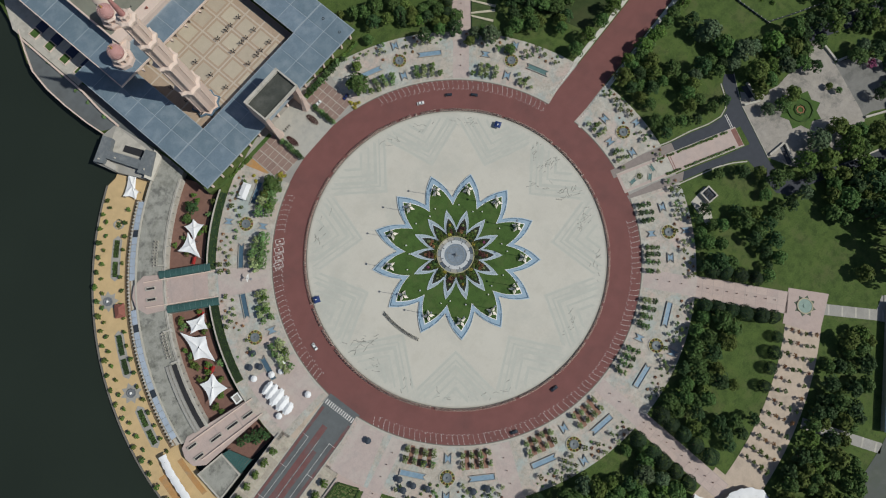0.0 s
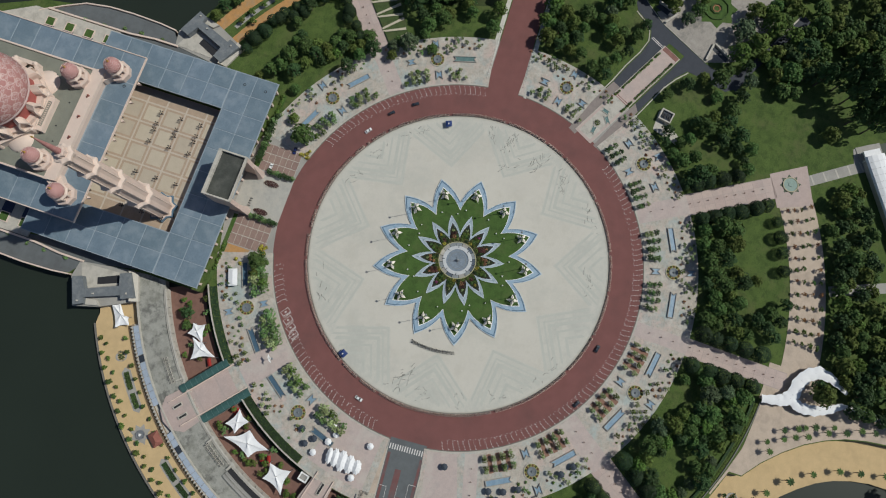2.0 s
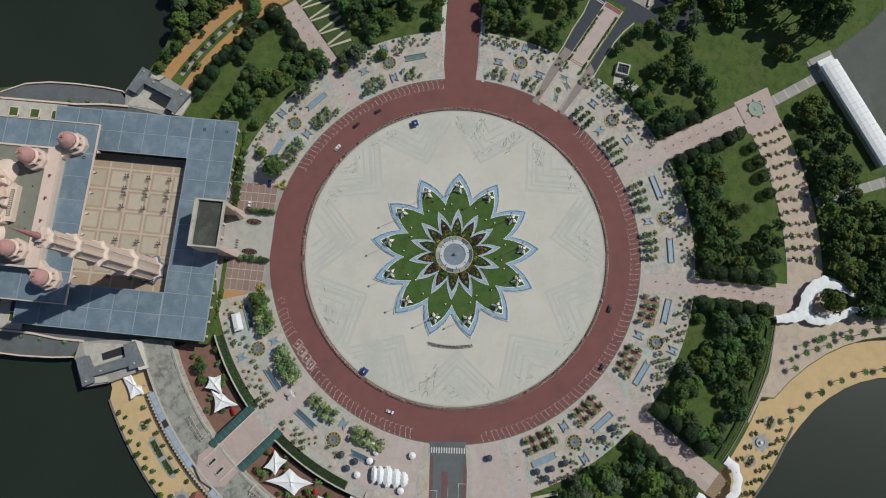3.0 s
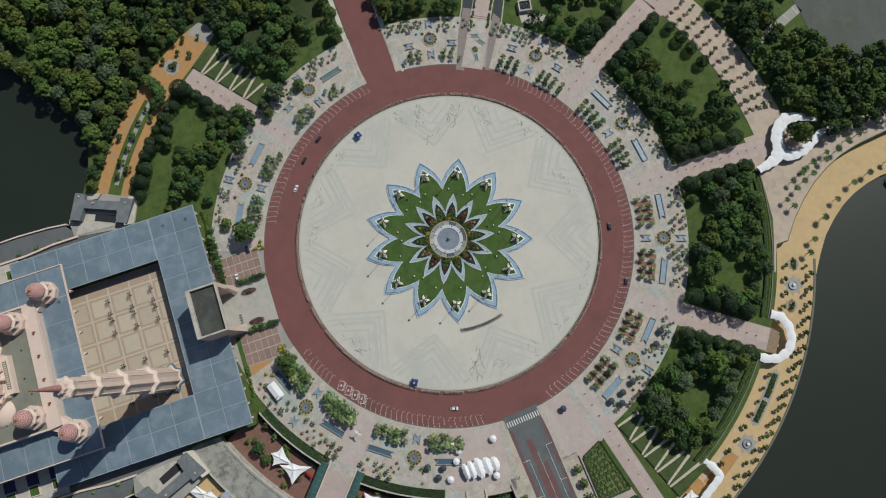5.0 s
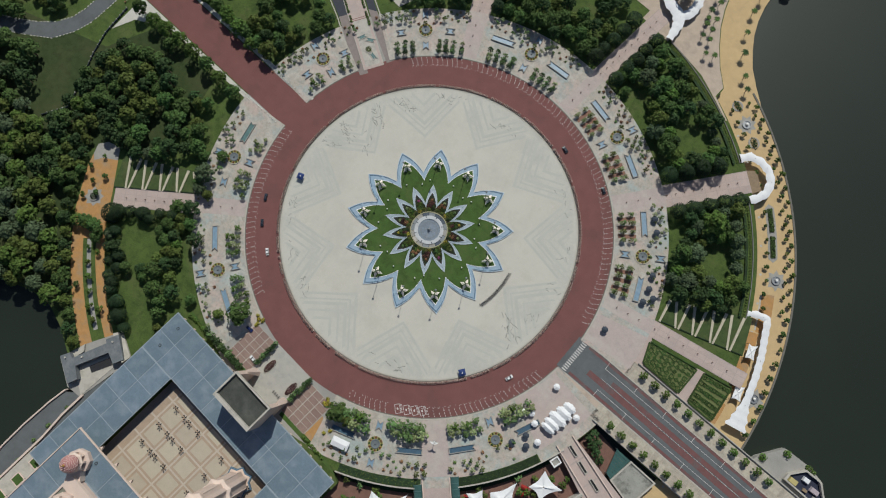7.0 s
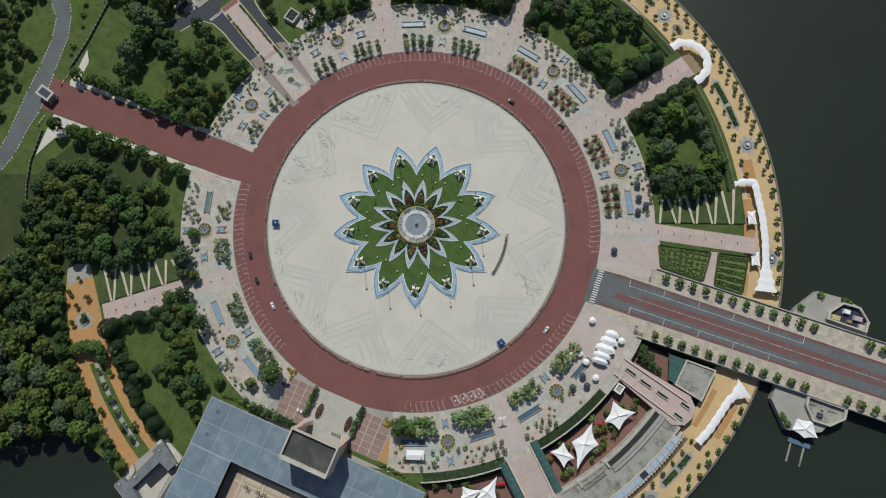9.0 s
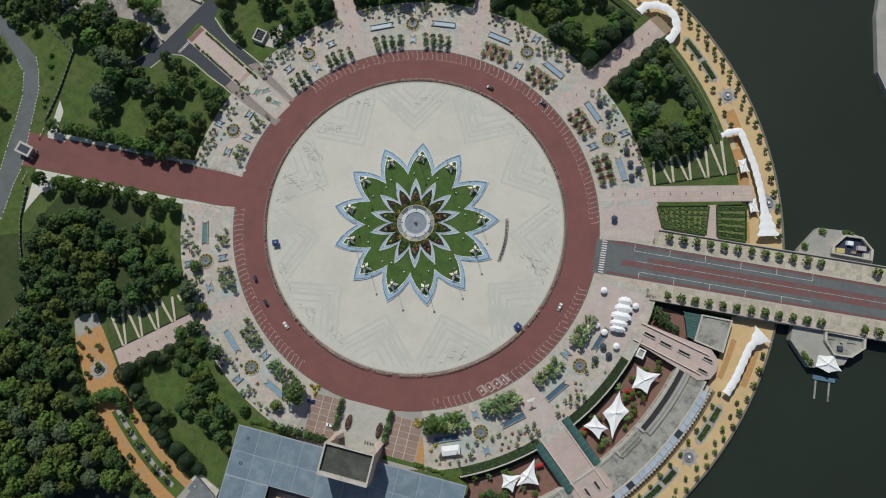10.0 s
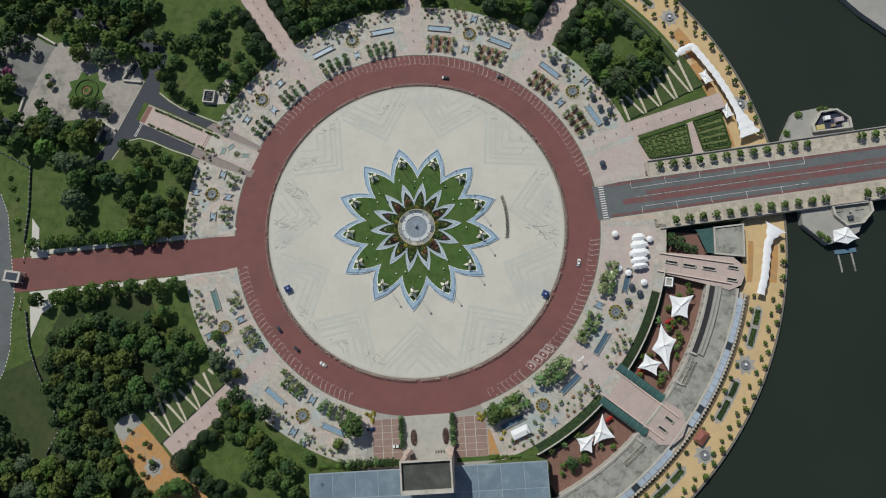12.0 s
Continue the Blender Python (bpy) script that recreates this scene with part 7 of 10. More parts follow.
long_hall = thing("long_hall", "long white barrel-roofed hall behind trees", "hall", (-107, 232.5, 0), 31)
bm = BM()
add_prism(bm, [(-34, -5.5), (34, -5.5), (34, 5.5), (-34, 5.5)], 0, 4.5)
part("wall", bm, PALE_CONC, long_hall)
for i in range(17):
    bm = BM()
    x0, x1 = -35 + i * 4.1, -35 + i * 4.1 + 4.0
    for j in range(6):
        b0, b1 = math.pi * j / 6, math.pi * (j + 1) / 6
        bm.faces.new([bm.verts.new((x, 6.2 * math.cos(b), 4.4 + 2.2 * math.sin(b))) for x, b in ((x0, b0), (x1, b0), (x1, b1), (x0, b1))])
    part("roof_bay", bm, CANVAS, long_hall, smooth=True)
porch = thing("hall_porch", "grey and white porch of the long hall", "porch", (-138, 213, 0), 31)
bm = BM()
add_prism(bm, [(-6, -6), (4, -6), (4, 6), (-6, 6)], 0, 0.4)
part("plinth", bm, GREY_PAVE, porch)
bm = BM()
add_prism(bm, [(-2, -5), (4, -5), (4, 5), (-2, 5)], 3.6, 4.6, True)
part("roof", bm, CANVAS, porch)
for x, y in ((-1.6, -4.6), (3.6, -4.6), (3.6, 4.6), (-1.6, 4.6)):
    bm = BM()
    add_box(bm, (x, y, 0.4), (0.4, 0.4, 3.2))
    part("pillar", bm, WHITE, porch)

# octagonal hedge rings and low walls of the garden square
for r, z in ((7.7, 0.8), (3.6, 0.8), (2.3, 0.5)):
    g = BM()
    o, n_ = ([(-202 + (r - d + (0.35 if i % 2 else 0)) * math.cos(math.radians(14.5 + 22.5 * i)), 103.3 + (r - d + (0.35 if i % 2 else 0)) * math.sin(math.radians(14.5 + 22.5 * i))) for i in range(16)] for d in (0, 0.75))
    add_band(g, o, n_, 0.15, z)
    solid("hedge_ring", g, LEAF_CLIP if r > 3 else LEAF_RUST, "clipped octagonal hedge ring on the lawn", "hedge", group="octagonal hedge rings")
for p, q in (((-190.2, 81.1), (-182.2, 75.2)), ((-177.9, 107.6), (-166.2, 105.4)), ((-195, 68.2), (-190.4, 80.6)), ((-178.2, 108.4), (-172.2, 118.5)), ((-223, 136.2), (-235, 144.2)), ((-247, 86.5), (-242.2, 102)), ((-243, 103), (-249, 106.2))):
    ax = Axis(p, q)
    g = BM()
    add_prism(g, [ax.at(0, 0.6), ax.at(ax.len, 0.6), ax.at(ax.len, -0.6), ax.at(0, -0.6)], 0, 1.5)
    solid("wall_garden", g, PALE_CONC, "low pale garden wall", "wall", "structure")


# ramps that lead down beside the garden walls
for q in ([(-191.0, 67.0), (-193.8, 69.0), (-189.6, 79.6), (-187.0, 77.4)], [(-174.4, 107.4), (-177.2, 108.6), (-171.4, 118.2), (-168.6, 117.4)]):
    bm = BM()
    add_prism(bm, q, 0.05, 0.15)
    solid("ramp", bm, DARK_ASPHALT, "dark sunken ramp beside a garden wall", "ramp", "structure")

# median of the twin road
bm = BM()
quad_strip(bm, [TWIN.at(-1.5, 6.0), TWIN.at(77.5, 6.0)], [TWIN.at(-1.5, -6.0), TWIN.at(77.5, -6.0)], 0, 0.2)
solid("pavement_median", bm, PINK_PATH, "pink paved median with planting", "paving", "structure")
bm = BM()
quad_strip(bm, [TWIN.at(0.2, 4.6), TWIN.at(31.5, 4.6)], [TWIN.at(0.2, -4.6), TWIN.at(31.5, -4.6)], 0.1, 0.206)
solid("pavement_median_inset", bm, PALE_CONC, "pale paved inset of the median", "paving", "structure")
bm = BM()
for u in (31.6, 32.9):
    stripe(bm, TWIN, u, u + 0.4, -5.8, 5.8, 0.212)
stripe(bm, TWIN, 74.2, 77.3, -5.6, 5.6, 0.208)
solid("median_bands", bm, RED_PAVE_BAND, "dull red bands across the median", "paving", "structure")
bm = BM()
quad_strip(bm, [(-103, 38.4), (-112.9, 43.2), (-135.2, 55.0), (-147.4, 60.1), (-158.7, 66.1), (-167.7, 69.1), (-174.0, 68.1), (-180.4, 62.8), (-184.9, 56.7)], [(-103.3, 37.9), (-113.2, 42.6), (-135.5, 54.4), (-147.7, 59.5), (-158.9, 65.5), (-167.5, 68.5), (-173.7, 67.6), (-179.9, 62.4), (-184.4, 56.3)], 0, 0.24)
quad_strip(bm, [(-91.5, 60.5), (-104.1, 67.4), (-120, 75.4), (-133.8, 82.1), (-140.7, 85.5), (-148.4, 91.0), (-155, 97.2)], [(-91.2, 61.1), (-103.8, 68), (-119.7, 76), (-133.5, 82.7), (-140.3, 86.1), (-148, 91.6), (-154.5, 97.7)], 0, 0.24)
for sg in (1, -1):
    quad_strip(bm, [TWIN.at(-1.5, sg * 6.4), TWIN.at(77.5, sg * 6.4)], [TWIN.at(-1.5, sg * 6.0), TWIN.at(77.5, sg * 6.0)], 0.1, 0.27)
solid("kerb_twin", bm, KERB, "pale kerbs of the twin carriageways", "kerb", "structure")
for u, s, r in ((11, 0, 1.9),):
    t = thing("round_bed", "round green planting bed in the median", "planter", (*TWIN.at(u, s), 0.2))
    bm = BM()
    add_sector(bm, r, r + 0.4, 0, 360, 0, 0.3, 20)
    part("kerb", bm, KERB, t)
    bm = BM()
    flowers(bm, (0, 0, 0), r, 1.0, 120, 0.5, random.Random(4))
    part("shrub", bm, LEAF_OLIVE, t)
for u, s, rz in ((6, -1.5, 20), (20, 1.5, 100), (16.5, -2.8, 60)):
    t = thing("median_pool", "small dark bow-shaped pool in the median", "pool", (*TWIN.at(u, s), 0.2), TWIN.deg + rz, group="median pools")
    bm = BM()
    add_band(bm, fishtail(6, 2.6, 1.2), fishtail(5.2, 2.0, 1.1), 0, 0.3)
    part("rim", bm, KERB, t)
    bm = BM()
    add_prism(bm, fishtail(5.2, 2.0, 1.1), 0, 0.15)
    part("basin", bm, TEAL_POOL, t)


# zigzag lawns
def zigzag(a, b, c, d, name_label):
    """Lawn wedges between the path line a-b and the far line d-c, parted by pale walls that meet in pairs at the path."""
    A, B, C, D = Vector(a), Vector(b), Vector(c), Vector(d)
    t = thing("zigzag_garden", name_label, "garden", (A.x, A.y, 0))
    for f, g in ((0.0, 0.03), (0.19, 0.1), (0.225, 0.26), (0.395, 0.32), (0.43, 0.475), (0.605, 0.55), (0.64, 0.70), (0.81, 0.76), (0.845, 0.91)):
        ax = Axis(A.lerp(B, f) - A, D.lerp(C, g) - A)
        bm = BM()
        add_prism(bm, [ax.at(0, 0.55), ax.at(0, -0.55), ax.at(ax.len * 0.96, -0.8), ax.at(ax.len * 0.96, 0.8)], 0, 0.5)
        part("diagonal_wall", bm, CREAM_WALL, t)
    bm = BM()
    add_prism(bm, [tuple(v - A) for v in (A, B, C, D)], 0, 0.06)
    part("lawn", bm, WEDGE_LAWN, t)
    n = (B - A).normalized()
    n = Vector((-n.y, n.x)) * (1 if Vector((-n.y, n.x)).dot(D - A) > 0 else -1)
    for f0, f1 in ((0.015, 0.18), (0.235, 0.385), (0.44, 0.595), (0.65, 0.8), (0.855, 0.985)):
        p, q = A.lerp(B, f0) - A, A.lerp(B, f1) - A
        bm = BM()
        add_prism(bm, [tuple(v) for v in (p + n * 0.2, q + n * 0.2, q + n * 0.75, p + n * 0.75)], 0, 0.55)
        part("edging_hedge", bm, LEAF_NIGHT, t)


zigzag((131.2, 54.5), (176.9, 72.6), (167.0, 92.7), (126.2, 67.8), "wedge-shaped lawns between pale diagonal walls")
zigzag((-113.7, -83.1), (-152.3, -115.5), (-163.2, -96.5), (-123.5, -73.5), "wedge-shaped lawns between pale diagonal walls in the west")


# parterres
def parterre(q, label):
    A, B, C, D = [Vector(p) for p in q]
    t = thing("parterre", label, "garden", (A.x, A.y, 0), group="parterres")
    bm = BM()
    add_prism(bm, [tuple(v - A) for v in (A, B, C, D)], 0, 0.25)
    part("bed", bm, PARTERRE_SOIL, t)
    rng = random.Random(9)
    for i in range(8):
        for j in range(5):
            f, g = (i + 0.5) / 8, (j + 0.5) / 5
            p = A.lerp(B, f).lerp(D.lerp(C, f), g) - A
            w = rng.uniform(0.85, 1.3)
            turn = rng.choice((0, 0, 45)) + rng.uniform(-8, 8)
            bm = BM()
            q4 = lambda k: [(p.x + k * math.cos(radians(a_)) * 1.41, p.y + k * math.sin(radians(a_)) * 1.41) for a_ in (49 + turn, 139 + turn, 229 + turn, 319 + turn)]
            add_band(bm, q4(w), q4(w - 0.42), 0.2, 0.7)
            add_box(bm, (p.x, p.y, 0.2), (0.45, 0.45, rng.uniform(.3, .6)), 4, 0.8)
            if rng.random() < 0.7:
                add_box(bm, (p.x + 1.7, p.y, 0.2), (1.4, 0.4, 0.5), 4)
            part("clipped_hedge", bm, LEAF_CLIP, t)
    for p, q_ in ((A, B), (B, C), (C, D), (D, A)):
        ax = Axis(p - A, q_ - A)
        bm = BM()
        add_prism(bm, [ax.at(0, -0.1), ax.at(ax.len, -0.1), ax.at(ax.len, -0.9), ax.at(0, -0.9)], 0, 1.0)
        part("border_hedge", bm, LEAF_CLIP, t)


parterre([(140.5, 31.2), (164.4, 32.5), (163.2, 49.2), (135.5, 42.2)], "parterre of clipped hedges in curling rows")
parterre([(172, 32.9), (187, 34), (183.5, 54.8), (168.4, 50.7)], "parterre of clipped hedges beside the bridge")
bm = BM()
add_prism(bm, [(163.5, 31.8), (172.6, 32.4), (169, 51.4), (162.5, 49.6)], 0, 0.12)
add_prism(bm, [polar(139, 8.5), polar(139, 21), (136, 43), (140, 31), (188, 33), (188, 27), (141, 24)], 0, 0.14)
solid("path_parterre", bm, PINK_PATH, "pink path beside the parterres", "path", "structure")


# fountain stars and islands of planting on the promenade
def promenade_star(r, a):
    t = thing("promenade_fountain", "grey round fountain on a pale star pattern", "fountain", (*polar(r, a), PZ), a, group="promenade fountains")
    bm = BM()
    add_prism(bm, star_outline(8, 6.2, 4.0, 0, 0, 1), 0, 0.05)
    part("star_paving", bm, GREY_PAVE, t)
    bm = BM()
    add_lathe(bm, [(2.6, 0), (2.6, 0.7), (2.2, 0.7), (2.1, 0.4), (0.9, 0.4), (0.7, 1.3), (0.2, 1.5)], n=20)
    part("basin", bm, METAL, t)
    bm = BM()
    add_lathe(bm, [(0.8, 1.3), (0.3, 1.6)], n=10)
    part("cap", bm, WHITE, t)


promenade_star(203, 36.3)
promenade_star(201.8, -26.9)
promenade_star(201.6, 63.4)
promenade_star(205.0, -42.4)
promenade_star(207, 17.0)


def island(r, a, L, W, rng):
    t = thing("planting_island", "long kerbed island of green shrubs on the ochre paving", "planting bed", (*polar(r, a), PZ), a + 90, group="planting islands")
    o = [(L / 2 * math.cos(2 * math.pi * i / 16), W / 2 * math.sin(2 * math.pi * i / 16) * (1.2 if abs(math.cos(2 * math.pi * i / 16)) < .8 else 1)) for i in range(16)]
    bm = BM()
    add_band(bm, [(x * 1.14, y * 1.55) for x, y in o], o, 0, 0.25)
    part("kerb", bm, GREY_PAVE, t)
    bm = BM()
    for i in range(int(L / 1.1)):
        flowers(bm, (-L / 2 + (i + .5) * 1.1, 0, 0), W / 2, 1.2, 40, 0.55, rng)
    tagged(part("shrubs", bm, LEAF_DEEP, t), kind="stuff")


rng = random.Random(8)
for a, L in ((67, 6), (60, 6.5), (-55.3, 5)):
    island(201.6, a, L, 3.6, rng)


def long_island(a0, a1, split, rng):
    """A grey kerbed strip with pointed ends and two planted beds."""
    mid = (a0 + a1) / 2
    t = thing("planting_island", "long grey kerbed island with two green shrub beds", "planting bed", (*polar(200.8, mid), PZ), group="planting islands")
    ox, oy = polar(200.8, mid)
    rim = arc(198.2, a0 + 0.7, a1 - 0.7) + [polar(200.9, a1)] + arc(203.5, a1 - 0.7, a0 + 0.7) + [polar(200.9, a0)]
    bm = BM()
    add_prism(bm, [(x - ox, y - oy) for x, y in rim], 0, 0.12)
    part("kerb", bm, GREY_PAVE, t)
    for b0, b1 in ((a0 + 0.8, split - 0.35), (split + 0.35, a1 - 0.8)):
        bm = BM()
        add_prism(bm, [(x - ox, y - oy) for x, y in arc(199.5, b0, b1) + arc(202.2, b1, b0)], 0.05, 0.4)
        bed = part("bed", bm, SOIL, t)
        bm = BM()
        for _ in range(int((b1 - b0) * 3.5 * 26)):
            r, a = rng.uniform(199.4, 202.3), rng.uniform(b0, b1)
            x, y = polar(r, a)
            leaf_face(bm, Vector((x - ox, y - oy, rng.uniform(0.4, 1.1))), Vector((0, 0, 1)), rng.uniform(.35, .6), rng)
        tagged(part("shrubs", bm, LEAF_DEEP if rng.random() < .5 else LEAF_MID, bed), kind="stuff")


for a0, a1, split in ((39.2, 49.2, 44.0), (-37.4, -29.2, -32.9), (-24.6, -17.0, -20.6), (-53.4, -45.6, -49.3)):
    long_island(a0, a1, split, rng)
# shrubs of the central flower bed
rng = random.Random(21)
BED_FILL = (LEAF_OLIVE, LEAF_MAROON, LEAF_BRIGHT, LEAF_PLUM, LEAF_OLIVE, LEAF_RUST, LEAF_MID)
BED_TIP = (LEAF_PALE, LEAF_RUST, LEAF_FRESH, LEAF_PALE, LEAF_MAGENTA, LEAF_PALE, LEAF_YELLOW)
for i in range(14):
    a = A14 + i * 360 / 14
    ring = LEAF_YELLOW if i % 3 == 0 else LEAF_OLIVE
    for r, da, s_, n, leaf in ((17.9, 0, 0.9, 60, BED_TIP[(i * 3) % 7]), (16.0, 3.2, 1.1, 80, BED_FILL[(i * 3) % 7]), (16.0, -3.2, 1.1, 80, BED_FILL[(i * 3) % 7]), (14.0, 0, 1.6, 110, BED_FILL[(i * 3 + 2) % 7]),
                              (14.0, 6.5, 1.1, 60, BED_FILL[(i * 3) % 7]), (14.0, -6.5, 1.1, 60, LEAF_DEEP), (12.2, 6, 1.15, 80, ring), (12.2, -6.5, 1.1, 80, LEAF_NIGHT if i % 2 else LEAF_OLIVE)):
        x, y = polar(r + rng.uniform(-.3, .3), a + da + rng.uniform(-.8, .8))
        t = thing("bed_shrub", "low flowering shrub in the central flower bed", "shrub", (x + SX, y + SY, 0.8), rng.uniform(0, 360), group="flower bed shrubs")
        bm = BM()
        flowers(bm, (0, 0, 0), s_, 0.75, n, 0.45, rng)
        part("foliage", bm, leaf, t)
        bm = BM()
        add_lathe(bm, [(0.3, -0.1), (0.12, 0.5)], n=6)
        part("stem", bm, BARK, t)
t = thing("promenade_kiosk", "small kiosk with red-brown hipped roof", "kiosk", (*polar(197.5, -40.5), PZ), -40)
bm = BM()
add_prism(bm, [(-2.4, -3.4), (2.4, -3.4), (2.4, 3.4), (-2.4, 3.4)], 0, 2.65)
part("wall", bm, TIMBER, t)
bm = BM()
v = [bm.verts.new(p) for p in ((-3, -4, 2.6), (3, -4, 2.6), (3, 4, 2.6), (-3, 4, 2.6), (0, -1.6, 4.2), (0, 1.6, 4.2))]
for f in ((0, 1, 4), (1, 2, 5, 4), (2, 3, 5), (3, 0, 4, 5)):
    bm.faces.new([v[i] for i in f])
part("roof", bm, ROOF_RED, t)
t = thing("square_fountain", "octagonal star fountain with teal basin on the pink square", "fountain", (-105.3, 173.2, 0.15), 20)
bm = BM()
add_prism(bm, star_outline(8, 6.5, 4.4, 0, 0, 1), 0, 0.06)
part("star_paving", bm, mat("dark_olive_tile", (0.09, 0.11, 0.075), 0.7, 0.2), t)
bm = BM()
add_lathe(bm, [(4.7, 0), (4.7, 0.5), (4.1, 0.5), (4.0, 0.3)], n=16)
part("rim", bm, mat("sand_stone_rim", (0.4, 0.36, 0.25), 0.8, 0.15), t)
bm = BM()
add_lathe(bm, [(4.0, 0), (4.0, 0.3), (1.3, 0.32), (1.2, 0.6), (0.5, 0.62)], n=16)
part("basin", bm, mat("teal_stone_basin", (0.22, 0.3, 0.26), 0.6, 0.2), t)

t = thing("round_planter", "round grey planter with clipped green shrub on orange paving", "planter", (-156.2, -127.1, 0.08))
bm = BM()
add_prism(bm, star_outline(8, 6.0, 4.4, 0, 0, 1), 0, 0.04)
part("star_paving", bm, GREY_PAVE, t)
bm = BM()
add_sector(bm, 2.3, 2.9, 0, 360, 0, 0.6, 15)
part("kerb", bm, GREY_PAVE, t)
bm = BM()
flowers(bm, (0, 0, 0.2), 2.2, 1.4, 160, 0.5, random.Random(6))
part("shrub", bm, LEAF_DEEP, t)
CHAIR_RED = mat("red_fabric", (0.35, 0.03, 0.025), 0.8, 0.15)
for x, y, rz in ((140.5, -64.5, 20), (142.5, -67.0, 60), (132.5, -78.5, 35), (122.0, -91.0, 10), (121.0, -93.5, 40), (101.5, -116.0, 30)):
    t = thing("red_awning", "small red fabric awning beside a court tent", "awning", (x, y, -5.0), rz, group="red court awnings")
    bm = BM()
    v = [bm.verts.new(p) for p in ((-2.2, -1.1, 2.3), (2.2, -1.1, 2.3), (2.2, 1.1, 2.6), (-2.2, 1.1, 2.6), (-2.2, 0, 2.9), (2.2, 0, 2.9))]
    for f in ((0, 1, 5, 4), (2, 3, 4, 5)):
        bm.faces.new([v[i] for i in f])
    part("canopy", bm, CHAIR_RED, t)
    for sx in (-2, 2):
        for sy in (-0.9, 0.9):
            bm = BM()
            add_tube(bm, (sx, sy, 0), (sx, sy, 2.45), 0.06, 0.05)
            part("post", bm, METAL, t)

t = thing("court_kiosk", "small white kiosk in the corner of the sunken court", "kiosk", (142.5, -42.5, -5.0), -12)
bm = BM()
add_band(bm, [(-2.2, -2.6), (2.2, -2.6), (2.2, 2.6), (-2.2, 2.6)], [(-1.5, -1.9), (1.5, -1.9), (1.5, 1.9), (-1.5, 1.9)], 0, 5.6)
part("wall", bm, WHITE, t)
bm = BM()
add_prism(bm, [(-1.5, -1.9), (1.5, -1.9), (1.5, 1.9), (-1.5, 1.9)], 0, 4.8)
part("roof", bm, GREY_PAVE, t)


# ---------------------------------------------------------------- plants
def leaves_mesh(name, leaves, material, ruffle=0.17):
    """Leaf faces from (point, normal, size), each a small bent rhomb."""
    rng = random.Random(len(leaves))
    verts, faces = [], []
    for p, d, s in leaves:
        nrm = (d + Vector((rng.gauss(0, ruffle), rng.gauss(0, ruffle), rng.gauss(0.12, ruffle)))).normalized()
        u = Matrix.Rotation(rng.uniform(0, 6.28), 3, nrm) @ nrm.orthogonal().normalized()
        v = nrm.cross(u)
        a, b = s * 0.62, s * 0.44
        k = len(verts)
        for x, y in ((-1, 0), (-0.1, -1), (1, 0), (-0.1, 1)):
            verts.append(p + u * (x * a) + v * (y * b) - nrm * (0.12 * s * x * x))
        faces.append((k, k + 1, k + 2, k + 3))
    me = bpy.data.meshes.new(name)
    me.from_pydata(verts, [], faces)
    me.materials.append(material)
    return me


def crown_leaves(seed, R, base, H, clumps, per, size, flat=1.0):
    """Leaves on rounded clumps that are spread over a domed crown."""
    rng = random.Random(seed)
    out = []
    for c in range(clumps):
        a = c * 2.39996 + rng.uniform(-.4, .4)
        f = math.sqrt((c + 0.5) / clumps)
        rr = R * 0.74 * f * rng.uniform(0.88, 1.12)
        cr = R * rng.choice((0.16, 0.2, 0.24, 0.3, 0.36)) * rng.uniform(0.9, 1.1)
        z = base + H * (0.92 - 0.62 * f ** 1.8) - cr * 0.5 + rng.uniform(-.1, .1) * H
        cx, cy = rr * math.cos(a), rr * math.sin(a)
        for _ in range(per):
            th, cz = rng.uniform(0, 6.283), rng.uniform(-0.25, 1)
            sz = math.sqrt(1 - cz * cz)
            d = Vector((sz * math.cos(th), sz * math.sin(th), cz * flat))
            out.append((Vector((cx, cy, z)) + d * cr * rng.uniform(0.8, 1.06), d, size * rng.uniform(0.65, 1.35)))
    return out


def tree(name, label, seed, R, base, H, clumps, per, size, leaf, trunk_r=0.3, cat="tree", flat=1.0):
    t = thing(name, label, cat, (0, 0, -80))
    rng = random.Random(seed + 100)
    bm = BM()
    add_tube(bm, (0, 0, -0.1), (0.1, 0.05, base * 0.7), trunk_r * 1.4, trunk_r * 0.95, 7)
    add_tube(bm, (0.1, 0.05, base * 0.7), (0, 0, base + H * 0.55), trunk_r * 0.95, trunk_r * 0.35, 7)
    for i in range(5):
        a = i * 72 + rng.uniform(-20, 20)
        z0 = base * rng.uniform(0.6, 0.95)
        add_tube(bm, (0.1, 0.05, z0), (*polar(R * rng.uniform(0.45, 0.65), a), base + H * rng.uniform(0.25, 0.5)), trunk_r * 0.5, trunk_r * 0.15, 5)
    part("trunk", bm, BARK, t)
    part("crown", leaves_mesh("crown", crown_leaves(seed, R, base, H, clumps, per, size, flat), leaf), None, t)
    return t


BIG = {}
for key, lab, leaf, seeds in (("deep", "broad dark green park tree with dense crown", LEAF_DEEP, (1, 2, 3)), ("mid", "broad mid-green park tree with uneven crown", LEAF_MID, (4, 5, 6, 7)),
                              ("bright", "fresh bright green park tree", LEAF_BRIGHT, (8, 9)), ("grey", "grey-green feathery park tree", LEAF_GREY, (10,)), ("olive", "olive green park tree with open crown", LEAF_OLIVE, (11, 12))):
    for s in seeds:
        rg = random.Random(s)
        BIG.setdefault(key, []).append(Placer(tree("park_tree", lab, s, 5.0, rg.uniform(2.8, 3.8), rg.uniform(5.0, 8.0), rg.randint(26, 36), 33, 0.82, leaf, 0.32)))


